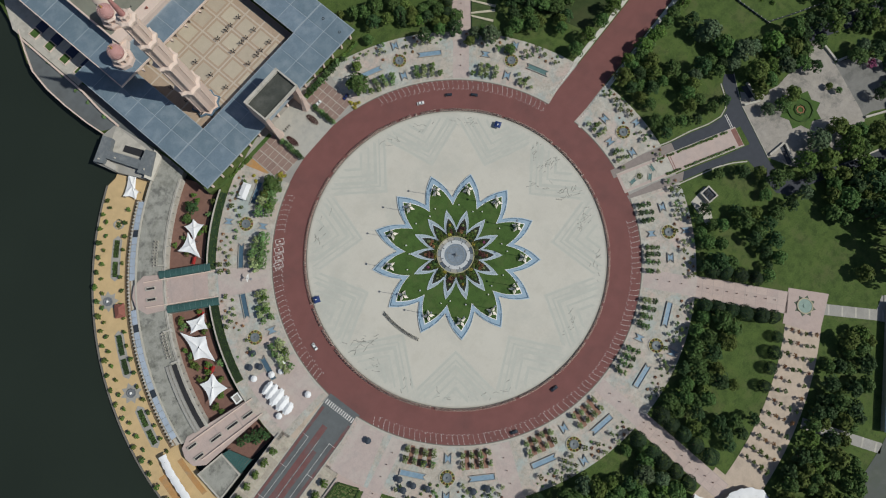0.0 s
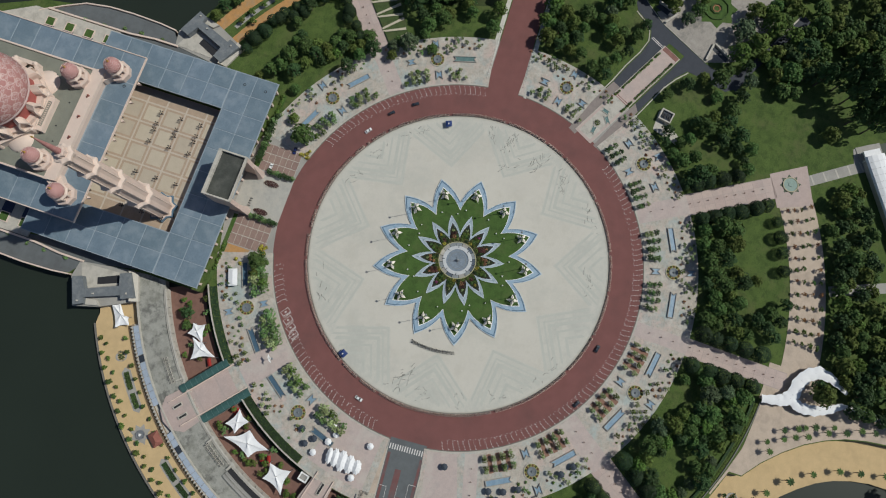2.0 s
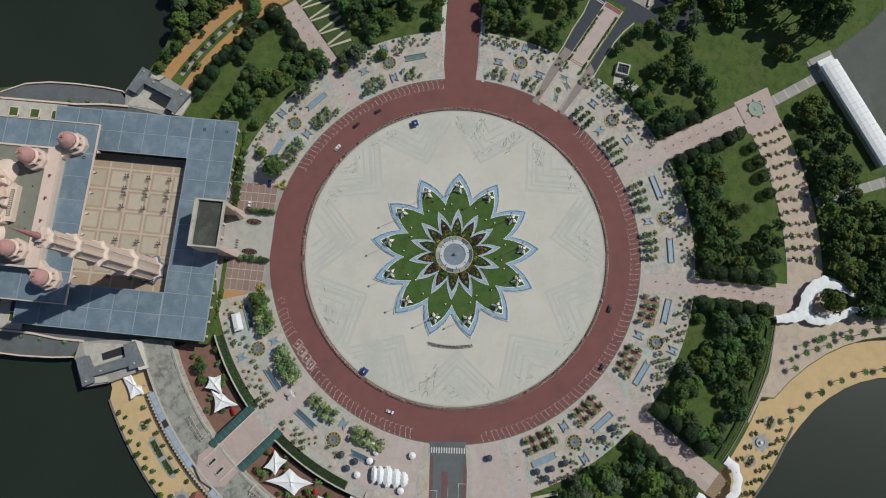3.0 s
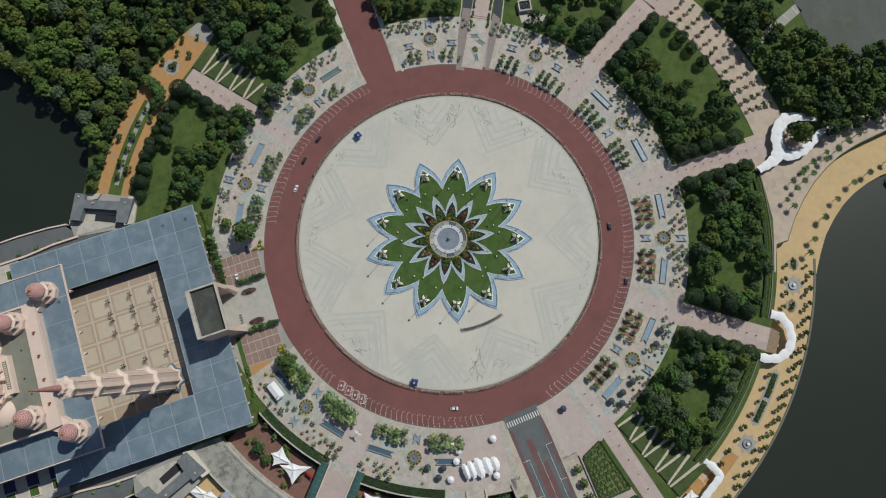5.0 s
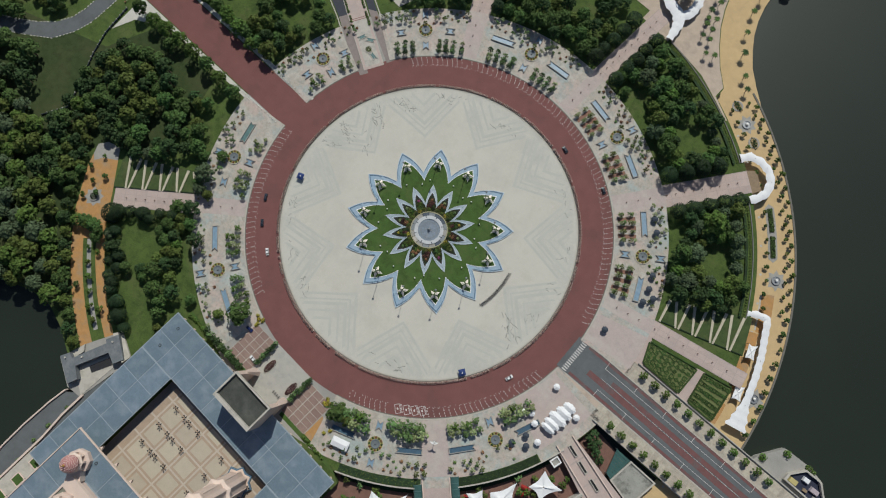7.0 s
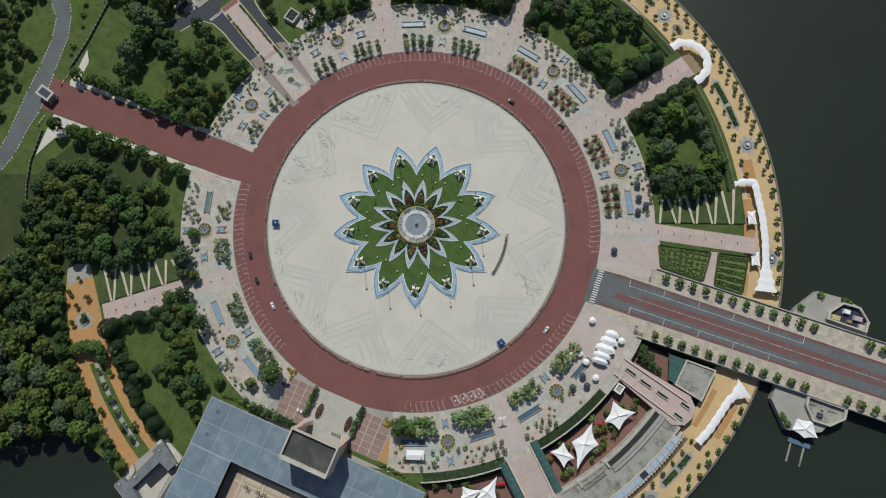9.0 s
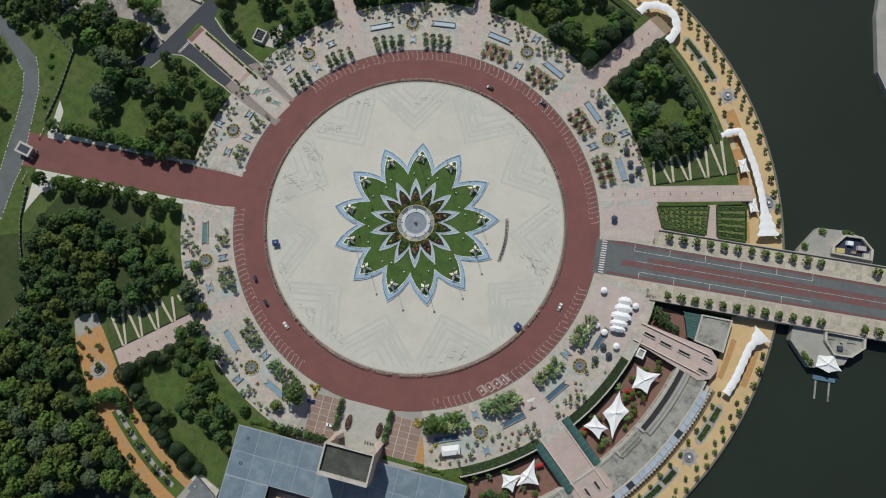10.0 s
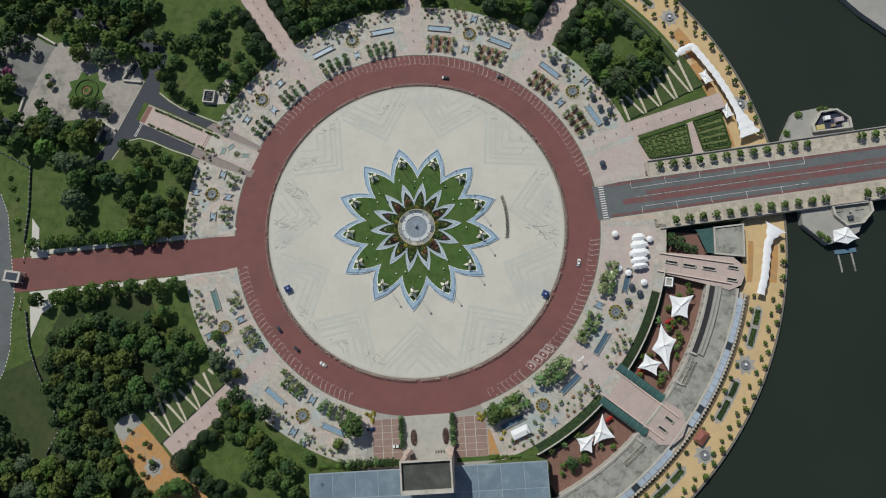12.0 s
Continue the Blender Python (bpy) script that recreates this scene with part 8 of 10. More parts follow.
def round_tree(seed):
    t = thing("round_tree", "dense round dark tree beside a path", "tree", (0, 0, -80))
    rng = random.Random(seed)
    bm = BM()
    add_tube(bm, (0, 0, -0.1), (0, 0, 5.0), 0.36, 0.2, 7)
    part("trunk", bm, BARK, t)
    bumps = [(Vector((rng.gauss(0, 1), rng.gauss(0, 1), rng.gauss(0.3, 1))).normalized(), rng.uniform(-0.13, 0.16)) for _ in range(14)]
    out = []
    for _ in range(1250):
        th, cz = rng.uniform(0, 6.283), rng.uniform(-0.45, 1)
        sz = math.sqrt(1 - cz * cz)
        d = Vector((sz * math.cos(th), sz * math.sin(th), cz))
        r = 1 + sum(h * max(0, d.dot(b) - 0.72) / 0.28 for b, h in bumps)
        out.append((Vector((0, 0, 4.2)) + Vector((d.x * 4.2, d.y * 4.2, d.z * 4.4)) * r * rng.uniform(0.88, 1.03), d, rng.uniform(.38, .68)))
    part("crown", leaves_mesh("crown", out, LEAF_NIGHT, 0.12), None, t)
    return t


BALL = [Placer(round_tree(s)) for s in (21, 22, 23)]
SMALL = {k: [Placer(tree("plaza_tree", lab, s, 2.4, 1.7, 2.9, 12, 22, 0.6, leaf, 0.1)) for s in (31 + j, 35 + j)]
         for j, (k, lab, leaf) in enumerate((("row", "small fresh green tree in the paving", LEAF_FRESH), ("light", "small light green frangipani tree", LEAF_PALE), ("yellow", "small yellow-green tree in the paving", LEAF_BRIGHT), ("deep", "small deep green tree", LEAF_DEEP)))}
CLIP = Placer(tree("clipped_tree", "round clipped green tree in a row on the footway", 51, 2.1, 0.9, 3.1, 16, 34, 0.42, LEAF_BRIGHT, 0.12))
SHORE = [Placer(tree("shore_tree", "small round green tree on the promenade", 55 + j, 1.75, 1.4, 2.2, 11, 30, 0.5, leaf, 0.09)) for j, leaf in enumerate((LEAF_MID, LEAF_OLIVE, LEAF_BRIGHT))]
SPARSE = [Placer(tree("young_tree", "thin young tree with sparse pale foliage", 61 + j, 1.7, 1.6, 1.9, 9, 24, 0.45, leaf, 0.08)) for j, leaf in enumerate((LEAF_PALE, LEAF_OLIVE, LEAF_FRESH))]


WALK = [Placer(tree("walk_tree", "small bushy tree with bronze-green leaves on the paved walk", 65 + j, 1.55, 1.5, 1.8, 8, 18, 0.5, leaf, 0.08)) for j, leaf in enumerate((LEAF_OLIVE, LEAF_RUST, LEAF_MID))]


def shrub(name, label, seed, R, H, n, leaf):
    rng = random.Random(seed)
    out = []
    for _ in range(n):
        th, cz = rng.uniform(0, 6.283), rng.uniform(0.0, 1)
        sz = math.sqrt(1 - cz * cz)
        d = Vector((sz * math.cos(th), sz * math.sin(th), cz))
        out.append((Vector((d.x * R, d.y * R, d.z * H)) * rng.uniform(0.6, 1.05), d, 0.42 * rng.uniform(.7, 1.3)))
    me = leaves_mesh(name, out, leaf)
    bm = BM()
    bm.from_mesh(me)
    k = len(bm.faces)
    for i in range(4):
        add_tube(bm, (0, 0, -0.05), (*polar(R * 0.5, i * 90 + 20), H * 0.6), 0.05, 0.03, 4)
    bm.faces.ensure_lookup_table()
    for f in bm.faces[k:]:
        f.material_index = 1
    bm.to_mesh(me)
    bm.free()
    me.materials.append(BARK)
    ob = tagged(new(name, me), label, "shrub")
    ob.matrix_basis = pose(0, 0, -80)
    return ob


SHRUBS = [Placer(shrub("low_shrub", lab, 70 + i, 0.95, 1.1, 55, leaf)) for i, (lab, leaf) in enumerate((("low rust-red shrub in the paving", LEAF_RUST), ("low light green shrub in the paving", LEAF_FRESH), ("low green shrub in the paving", LEAF_BRIGHT), ("low yellow flowering shrub", LEAF_YELLOW)))]


def palm(seed, label):
    t = thing("palm_tree", label, "palm", (0, 0, -80))
    rng = random.Random(seed)
    bm = BM()
    h = 5.2
    add_tube(bm, (0, 0, -0.1), (0.15, 0.1, h * 0.5), 0.24, 0.17, 7)
    add_tube(bm, (0.15, 0.1, h * 0.5), (0.2, 0.1, h), 0.17, 0.14, 7)
    part("trunk", bm, BARK, t)
    for i in range(9):
        bm = BM()
        a = i * 40 + rng.uniform(-9, 9)
        prev = None
        for j in range(5):
            f = j / 4
            r, z = 2.3 * f, h + 0.75 * math.sin(f * 2.2) - 0.9 * f * f
            w = 0.5 * math.sin(math.pi * min(0.95, f * 0.8 + 0.15))
            x, y = polar(r, a)
            px, py = polar(w, a + 90)
            cur = [bm.verts.new((0.2 + x + px, 0.1 + y + py, z - 0.12)), bm.verts.new((0.2 + x, 0.1 + y, z + 0.05)), bm.verts.new((0.2 + x - px, 0.1 + y - py, z - 0.12))]
            if prev:
                bm.faces.new((prev[0], prev[1], cur[1], cur[0]))
                bm.faces.new((prev[1], prev[2], cur[2], cur[1]))
            prev = cur
        part("frond", bm, LEAF_MID if seed % 2 else LEAF_DEEP, t)
    return t


PALMS = [Placer(palm(1, "palm with arching green fronds on the paved walk")), Placer(palm(2, "palm with olive fronds on the paved walk"))]

# trees of the parks: (outline test, spacing, sizes, kinds), with open lawns kept clear
TAKEN = []


def in_poly(x, y, poly):
    c = False
    for i in range(len(poly)):
        (x0, y0), (x1, y1) = poly[i - 1], poly[i]
        if (y0 > y) != (y1 > y) and x < (x1 - x0) * (y - y0) / (y1 - y0) + x0:
            c = not c
    return c


def near_axis(ax, x, y, w, u0=-5.0, u1=None):
    v = Vector((x, y)) - ax.p
    u, s = v.dot(ax.d), v.dot(ax.n)
    return u0 < u < (u1 or ax.len) and abs(s) < w


def open_ground(x, y, R):
    r, a = math.hypot(x, y), math.degrees(math.atan2(y, x))
    if r < R_PLAZA + R * 0.55:
        return False
    for ax, w in PATHS.values():
        if near_axis(ax, x, y, w / 2 + R * 0.7, -6, ax.len + 3):
            return False
    if near_axis(RED, x, y, 12.2 + R * 0.6, -5, 140) or near_axis(TWIN, x, y, 13 + R * 0.7, -5, 84):
        return False
    if 190 - R < r < 214 + R * 0.6 and (90 < a < 119 or -70 < a < 72):
        return False
    if 189 - R * 0.5 < r < 212 and -151 < a < -139 or 188 < r < 199 + R * .3 and -140 < a < -114:
        return False
    if 182.0 - R * 0.4 < r < 190 and (24 < a < 86):
        return False
    if in_poly(x, y, [(-124, -66), (-166, -99), (-148, -118), (-108, -86)]) or in_poly(x, y, [(124, 62), (172, 92), (182, 62), (132, 50)]):
        return False
    if x > 130 and y < 62:
        return False
    if x > 18 - R * .5 and y > 184:
        return False
    if in_poly(x, y, WEST_L + WEST_R[::-1]) or in_poly(x, y + R * 0.8, WEST_L + WEST_R[::-1]) or in_poly(x - R * 0.6, y - R * 0.6, WEST_L + WEST_R[::-1]):
        return False
    if (-277 if y > 14 else -261) - R < x < -236 + R and -60 < y < 45 or abs(x + 122) < 9 and abs(y - 92) < 9:
        return False
    if in_poly(x, y, [(-128, -70), (-128, -62), (-126, -66)]):
        return False
    if in_poly(x, y, [(-196, 50), (-180, 58), (-166, 66), (-150, 98), (-147, 124), (-170, 136), (-215, 163), (-219, 155), (-172, 128), (-165, 110), (-186, 76), (-200, 58)]):
        return False
    if in_poly(x, y, [(-164, 106), (-176, 118), (-200, 118), (-212, 128), (-224, 138), (-244, 100), (-250, 86), (-230, 88), (-207, 86), (-180, 75)]):
        return False
    return math.hypot(x + 202, y - 103.3) > 12.0 + R and not (abs(x) < 70 and y < -128)


# open lawns, park by park
CLEAR = [(9, 215, 12), (20, 196, 6), (-77, 162, 10), (-52, 159, 7), (-56, 172, 9), (-30, 181, 8), (-30, 172, 7), (-70, 168, 9), (-9, 179, 5), (-84, 156, 6), (-223, 32, 12), (-226, 46, 11), (-219, 18, 9), (-212, 44, 8), (-205, 30, 6), (-218, 60, 9), (-228, -84, 9), (-224, -97, 9), (-221, -110, 8), (-232, -96, 7), (-225, -46, 8), (-222, -32, 6), (-69, -143, 6)]
CLEAR += [(34, 144, 6), (27, 147, 3), (42, 139, 3), (73, 148, 7), (72, 154, 4), (80, 147, 5), (71, 128, 3), (64, 150, 3), (129, 105, 5), (126, 109, 3), (133, 98, 3), (100, 102, 3), (105, 97, 3), (127, 96, 3)]
CLEAR += [(-130, 100, 7), (-135, 106, 7), (-139, 116, 5), (-120, 99, 3), (-109, 120, 5), (-110, 116, 4), (-104, 134, 5), (-94, 131, 3), (-143, 145, 11), (-130, 150, 10), (-155, 141, 6), (-121, 155, 7), (-144, 157, 10), (-147, 170, 11), (-156, 181, 11), (-128, 187, 6), (-138, 198, 6), (-124, 174, 6)]
CLEAR += [(-185, 23, 7), (-178, 20, 5), (-189, 31, 5), (-179, 32, 4), (-148, 36, 5), (-157, 36, 5), (-146, 41, 3), (-181, 56, 4), (-176, 52, 3), (-190, 16, 3)]
CLEAR += [(-158, -72, 5), (-162, -66, 3), (-140, -45, 4), (-138, -40, 3), (-168, -35, 3), (-216, -40, 6), (-223, -62, 4), (-122, -121, 6), (-110, -126, 8), (-127, -129, 4), (-99, -146, 5), (-81, -157, 9), (-72, -163, 8), (-89, -148, 4), (-76, -128, 5), (-82, -118, 4), (-70, -133, 3), (-97, -141, 3), (-82, -111, 3)]


WOODS = []


def scatter(test, box, spacing, sizes, kinds, n, seed, keep_clear=True, far=False):
    rng = random.Random(seed)
    for _ in range(n):
        x, y = rng.uniform(box[0], box[2]), rng.uniform(box[1], box[3])
        if not test(x, y):
            continue
        R = rng.uniform(*sizes)
        if not open_ground(x, y, R) or keep_clear and any(math.hypot(x - a, y - b) < c + R * 0.75 for a, b, c in CLEAR):
            continue
        if any((x - a) ** 2 + (y - b) ** 2 < ((R + c) * spacing) ** 2 for a, b, c in TAKEN):
            continue
        TAKEN.append((x, y, R))
        kind = rng.choice(kinds)
        if far:
            WOODS.append((x, y, rng.uniform(0, 6.28), R / 5.0, kind, rng.randrange(len(BIG[kind]))))
            continue
        rng.choice(BIG[kind]).put(place(x, y, 0, rng.uniform(0, 360), R / 5.0))


def sect(r0, r1, a0, a1):
    return lambda x, y: r0 < math.hypot(x, y) < r1 and a0 < math.degrees(math.atan2(y, x)) % 360 < a1


def ball_row(ax, w, us, sides, r=(3.7, 4.4), seed=1):
    rng = random.Random(seed)
    for sg in sides:
        for u in us:
            R = rng.uniform(*r)
            x, y = ax.at(u + rng.uniform(-1, 1), sg * (w / 2 + R * 0.95))
            TAKEN.append((x, y, R))
            rng.choice(BALL).put(place(x, y, 0, rng.uniform(0, 360), R / 4.2))


A_, B_, C_, W_ = (PATHS[k] for k in "abcw")
ball_row(*A_, (6, 14, 22, 30.5, 39, 47), (-1,), (4.2, 4.9), seed=1)
ball_row(*A_, (9, 17, 25.5, 34), (1,), (4.2, 4.9), seed=11)
ball_row(*B_, (6.5, 15, 23.5, 32, 41), (1, -1), (4.4, 5.0), seed=2)
ball_row(*C_, (6.5, 16, 25.5, 35), (1,), (4.9, 5.6), seed=3)
ball_row(*C_, (6.5, 15.5, 24.5, 33.5, 42), (-1,), (4.5, 5.2), seed=13)
ball_row(*W_, (14, 22, 30, 38, 47), (1,), (3.2, 4.6), seed=4)
rng = random.Random(12)
for a in range(106, 118, 3):
    R = rng.uniform(3.2, 4.3)
    x, y = polar(187.5, a + rng.uniform(-.5, .5))
    TAKEN.append((x, y, R))
    rng.choice(BALL).put(place(x, y, 0, rng.uniform(0, 360), R / 4.2))
for u in range(50, 124, 9):
    for s in (14.4, -16.8):
        x, y = RED.at(u + rng.uniform(-1.2, 1.2), s + rng.uniform(-.5, .5))
        R = rng.uniform(4.4, 5.6)
        if y < -8:
            continue
        TAKEN.append((x, y, R))
        rng.choice(BIG["mid"] + BIG["bright"][:1]).put(place(x, y, 0, rng.uniform(0, 360), R / 5))
for k_ in range(16):
    x, y = polar(213 + rng.uniform(-.6, .8), -150 + k_ * 2.2)
    R = rng.uniform(3.6, 5.0)
    TAKEN.append((x, y, R))
    rng.choice(BIG[rng.choice(("mid", "deep", "olive"))]).put(place(x, y, 0, rng.uniform(0, 360), R / 5))
for k_ in range(8):
    x, y = polar(186.8 + rng.uniform(-.5, .5), -137 + k_ * 2.6)
    R = rng.uniform(3.2, 4.2)
    TAKEN.append((x, y, R))
    rng.choice(BALL).put(place(x, y, 0, rng.uniform(0, 360), R / 4.2))
for k_, (x, y) in enumerate(((-224, -28), (-211.7, -27.5), (-201.9, -25.6), (-190.9, -24.2), (-178.7, -24.3), (-166.4, -23.9), (-153.9, -24.6), (-142.4, -24.6))):
    R = rng.uniform(5.0, 5.7)
    TAKEN.append((x, y, R))
    CLEAR.append((x + 4, y - 11.5, 3.2))
    rng.choice(BIG["bright"] + BIG["mid"][:2]).put(place(x, y, 0, rng.uniform(0, 360), R / 5) @ Matrix.Diagonal((1, 1, 1.25, 1)))
# trees of the garden square
MAGENTA = Placer(tree("flowering_tree", "small tree in magenta blossom beside a path", 83, 3.6, 1.8, 3.6, 14, 40, 0.6, LEAF_MAGENTA, 0.15))
MAGENTA.put(place(-253, 119, 0.1, 40, 1.0))
# trees that close over the middle of the west promenade
for x, y, R, kd in ((-143, -138.5, 4.2, "olive"), (-150.5, -142.5, 4.4, "bright"), (-135.5, -137.5, 4.0, "mid"), (-157, -147, 4.8, "mid"), (-129.5, -134, 3.8, "grey"), (-160.5, -141, 4.2, "olive"), (-172.5, -121, 3.6, "mid"), (-129, -171, 5.2, "mid"), (-138, -160.5, 4.4, "olive")):
    TAKEN.append((x, y, R))
    rng.choice(BIG[kd]).put(place(x, y, 0, rng.uniform(0, 360), R / 5))
# tall dark trees, added to shade the open lawn's far side; true caster unseen
for x, y, R in ((-150.0, 206.0, 6.0), (-158.0, 198.5, 6.6), (-164.5, 190.0, 6.8), (-171.0, 183.0, 6.6), (-166.5, 200.0, 6.8), (-174.5, 192.5, 6.8), (-158.0, 210.0, 6.4), (-182.0, 186.0, 6.6), (-171.0, 172.0, 6.0), (-153.0, 196.0, 5.2)):
    TAKEN.append((x, y, R))
    rng.choice(BIG["deep"]).put(place(x, y, 0, rng.uniform(0, 360), R / 5) @ Matrix.Diagonal((1, 1, 2.1, 1)))
# trees at the end of the ochre promenade
for x, y, R, kd in ((22.5, 285, 6.5, "mid"), (27, 297, 6.5, "bright"), (50, 278, 4.6, "bright"), (12, 281, 5.5, "mid"), (41, 284, 5.0, "mid"), (33, 277, 4.4, "bright"), (40, 294, 6.0, "mid")):
    TAKEN.append((x, y, R))
    rng.choice(BIG[kd]).put(place(x, y, PZ, rng.uniform(0, 360), R / 5))
# trees that stand singly or in named groups: (x, y, crown radius, kind)
LETTER = {'m': 'mid', 'd': 'deep', 'b': 'bright', 'g': 'grey', 'o': 'olive'}
# park by the canopy
SINGLES = [(124, 124, 5, "g"), (131, 118, 5, "g"), (136, 113, 4.6, "g"), (141, 106, 4.3, "g"), (115, 116, 7.9, "b"), (122, 113, 4.6, "b"), (113, 90, 6.3, "m"), (122, 85, 4, "m"), (128, 73, 5.6, "d"), (136, 79, 6, "d"), (143, 84, 5.6, "d"), (145, 94, 4.3, "b"), (151, 90, 4.3, "m"), (151, 101, 4, "m"), (103, 110, 5, "d"), (105, 116, 4.6, "d"), (118, 104, 3.3, "o"), (110, 103, 4, "d")]
# park beside the ochre promenade
SINGLES += [(66, 130, 6, "m"), (73, 132, 4.6, "o"), (51, 140, 6, "o"), (51, 150, 5.6, "m"), (44, 145, 4.3, "o"), (39, 160, 6.6, "m"), (38, 152, 4.6, "d"), (48, 164, 6, "m"), (54, 167, 4.6, "o"), (35, 171, 6, "m"), (28, 169, 4.3, "b"), (36, 177, 4, "m"), (22, 153, 5.3, "m"), (25, 142, 3.3, "m"), (68, 158, 4.3, "m"), (78, 158, 3.3, "g"), (84, 155, 3.3, "g"), (87, 149, 4.3, "b"), (95, 149, 4, "m"), (63, 166, 3.6, "g"), (59, 158, 5.3, "d")]
# north park
SINGLES += [(-121, 115, 6.6, "m"), (-130, 118, 4.3, "o"), (-129, 128, 5.3, "d"), (-138, 128, 5.3, "m"), (-123, 136, 6, "d"), (-117, 144, 5, "m"), (-109, 142, 3.3, "d"), (-108, 103, 4, "m"), (-98, 107, 5.3, "m"), (-92, 118, 6.6, "d"), (-86, 114, 4.6, "d"), (-153, 115, 6.6, "m"), (-151, 106, 4.6, "o"), (-158, 133, 5, "g"), (-170, 154, 7.9, "m"), (-174, 144, 5.3, "m"), (-188, 160, 7.9, "d"), (-177, 172, 6.6, "d"), (-177, 138, 4.6, "o"), (-162, 120, 4, "m")]
# park by the red avenue
SINGLES += [(-171, 6, 6, "b"), (-158, 4, 4.6, "b"), (-154, 14, 5, "d"), (-145, 16, 4.3, "d"), (-161, 21, 5.3, "o"), (-160, 28, 4.3, "m"), (-176, 41, 4.6, "g"), (-163, 44, 5.3, "m"), (-166, 52, 4.6, "m"), (-158, 50, 4.6, "o"), (-166, 61, 4.6, "m"), (-175, 64, 4, "d"), (-143, 24, 4.3, "o"), (-144, 31, 4.3, "m"), (-135, 49, 4.3, "d"), (-147, 52, 4.3, "m"), (-154, 58, 4, "d"), (-181, 6, 4.6, "b"), (-190, 42, 4.6, "m"), (-187, 50, 4.6, "m"), (-197, 54, 5.3, "g"), (-202, 40, 6, "m"), (-199, 28, 4.6, "g"), (-197, 22, 4, "d")]
# south-west parks
SINGLES += [(-158, -52, 6.3, "m"), (-152, -44, 4.3, "o"), (-148, -40, 4.3, "m"), (-138, -55, 5.3, "m"), (-160, -62, 4, "m"), (-162, -88, 5, "m"), (-151, -86, 4, "g"), (-136, -68, 5, "d"), (-126, -63, 4, "m"), (-116, -70, 6.3, "g"), (-106, -78, 3.6, "o"), (-117, -77, 3.3, "m"), (-94, -129, 6, "m"), (-85, -136, 6, "m"), (-77, -130, 5.3, "d"), (-84, -126, 4.3, "o"), (-74, -144, 4.6, "m"), (-68, -150, 3.3, "o"), (-97, -137, 3.6, "m"), (-109, -106, 4.6, "m"), (-101, -108, 4.3, "d"), (-93, -114, 4, "o"), (-140, -137, 5, "m"), (-90, -101, 5, "d")]
# garden square
SINGLES += [(-200.7, 67.6, 7.8, "o"), (-201.8, 77, 5.9, "m"), (-215.9, 79.9, 5.9, "g"), (-224, 86.2, 6.2, "m"), (-227.1, 93.3, 4.7, "d"), (-222.4, 64.3, 7.4, "b"), (-236.9, 68.7, 7.4, "m"), (-220.8, 73.1, 6.2, "d"), (-232.4, 82.1, 5.9, "m"), (-212.6, 57.4, 5.6, "g"), (-205.2, 53.2, 7.4, "g"), (-200.9, 43.4, 7.4, "m"), (-203, 30.6, 7.8, "g"), (-203.4, 92.8, 5.6, "o"), (-255.4, 86, 7, "o"), (-249.4, 109.5, 7, "m"), (-260.4, 115.6, 6.2, "d"), (-244.8, 132.5, 3.1, "d"), (-203.2, 125.4, 7.1, "o"), (-188.1, 120.8, 7.8, "g"), (-182.2, 131.4, 7.8, "o"), (-196, 136.9, 8.1, "b"), (-172.2, 121.8, 7, "b"), (-201.3, 143.2, 6.2, "m"), (-218, 145.2, 6.5, "o"), (-224, 107.6, 2.5, "o"), (-225.5, 113.4, 2.5, "m"), (-256.5, 108, 5.2, "g"), (-212, 137, 5, "m"), (-194.5, 92.5, 5.4, "m"), (-187, 87.5, 4.6, "g"), (-254, 137.5, 4.6, "m"), (-237, 133, 4.4, "d")]
# forecourt, waterside and far ends
SINGLES += [(48, 269, 4.5, "m"), (53, 283, 5.5, "m"), (60, 296, 5, "o"), (-40, -110.5, 7.6, "m"), (38.5, -109, 6.4, "m"), (45, -108, 4.2, "o"), (-49, -120, 3.6, "o"), (9.5, 214, 7.4, "o"), (5.5, 212, 4.6, "d"), (79, -138, 4, "d"), (86, -136, 3.4, "m")]
# clump beside the palm walk
SINGLES += [(-13, 183, 4.4, "d"), (-17, 177.5, 4.8, "d"), (-23, 184, 4.4, "d"), (-26, 178.5, 4.8, "m"), (-33, 184.5, 4.2, "d"), (-20, 171, 4.6, "d")]
# between the parks
SINGLES += [(-146, -139, 5, "m"), (-134, -141, 4, "m"), (-186, 150, 5, "d"), (-200, 160, 5.5, "m"), (-147, 131, 5, "d"), (-143, 117, 4.5, "m"), (-168, 130, 4.5, "d"), (-212, 150, 5.5, "o"), (-218, 163, 5.5, "m"), (-112, -79, 4.2, "g"), (-118, -56, 4, "m"), (-106, -90, 5.5, "d"), (-113, -95, 5.2, "m"), (-100, -97, 4.4, "m")]
for x, y, R, k in SINGLES:
    TAKEN.append((x, y, R))
    rng.choice(BIG[LETTER[k]]).put(place(x, y, -5 if y < -130 and x > 70 else 0.0, rng.uniform(0, 360), R / 5) @ Matrix.Diagonal((1, 1, rng.uniform(0.9, 1.15), 1)))
for x, y, R in [(-137.0, -124.0, 6.0), (-129.0, -131.0, 3.6), (-116.0, -139.0, 4.0), (-111.0, -144.0, 3.6), (-107.0, -152.0, 4.0), (-96.0, -157.0, 4.6), (-89.0, -161.0, 4.6), (-82.0, -164.0, 3.3), (-125.0, -112.0, 4.0), (-120.0, -112.0, 3.3)]:
    TAKEN.append((x, y, R))
    rng.choice(BALL).put(place(x, y, 0, rng.uniform(0, 360), R / 4.2))
MIX = ("deep", "mid", "mid", "deep", "bright", "olive")
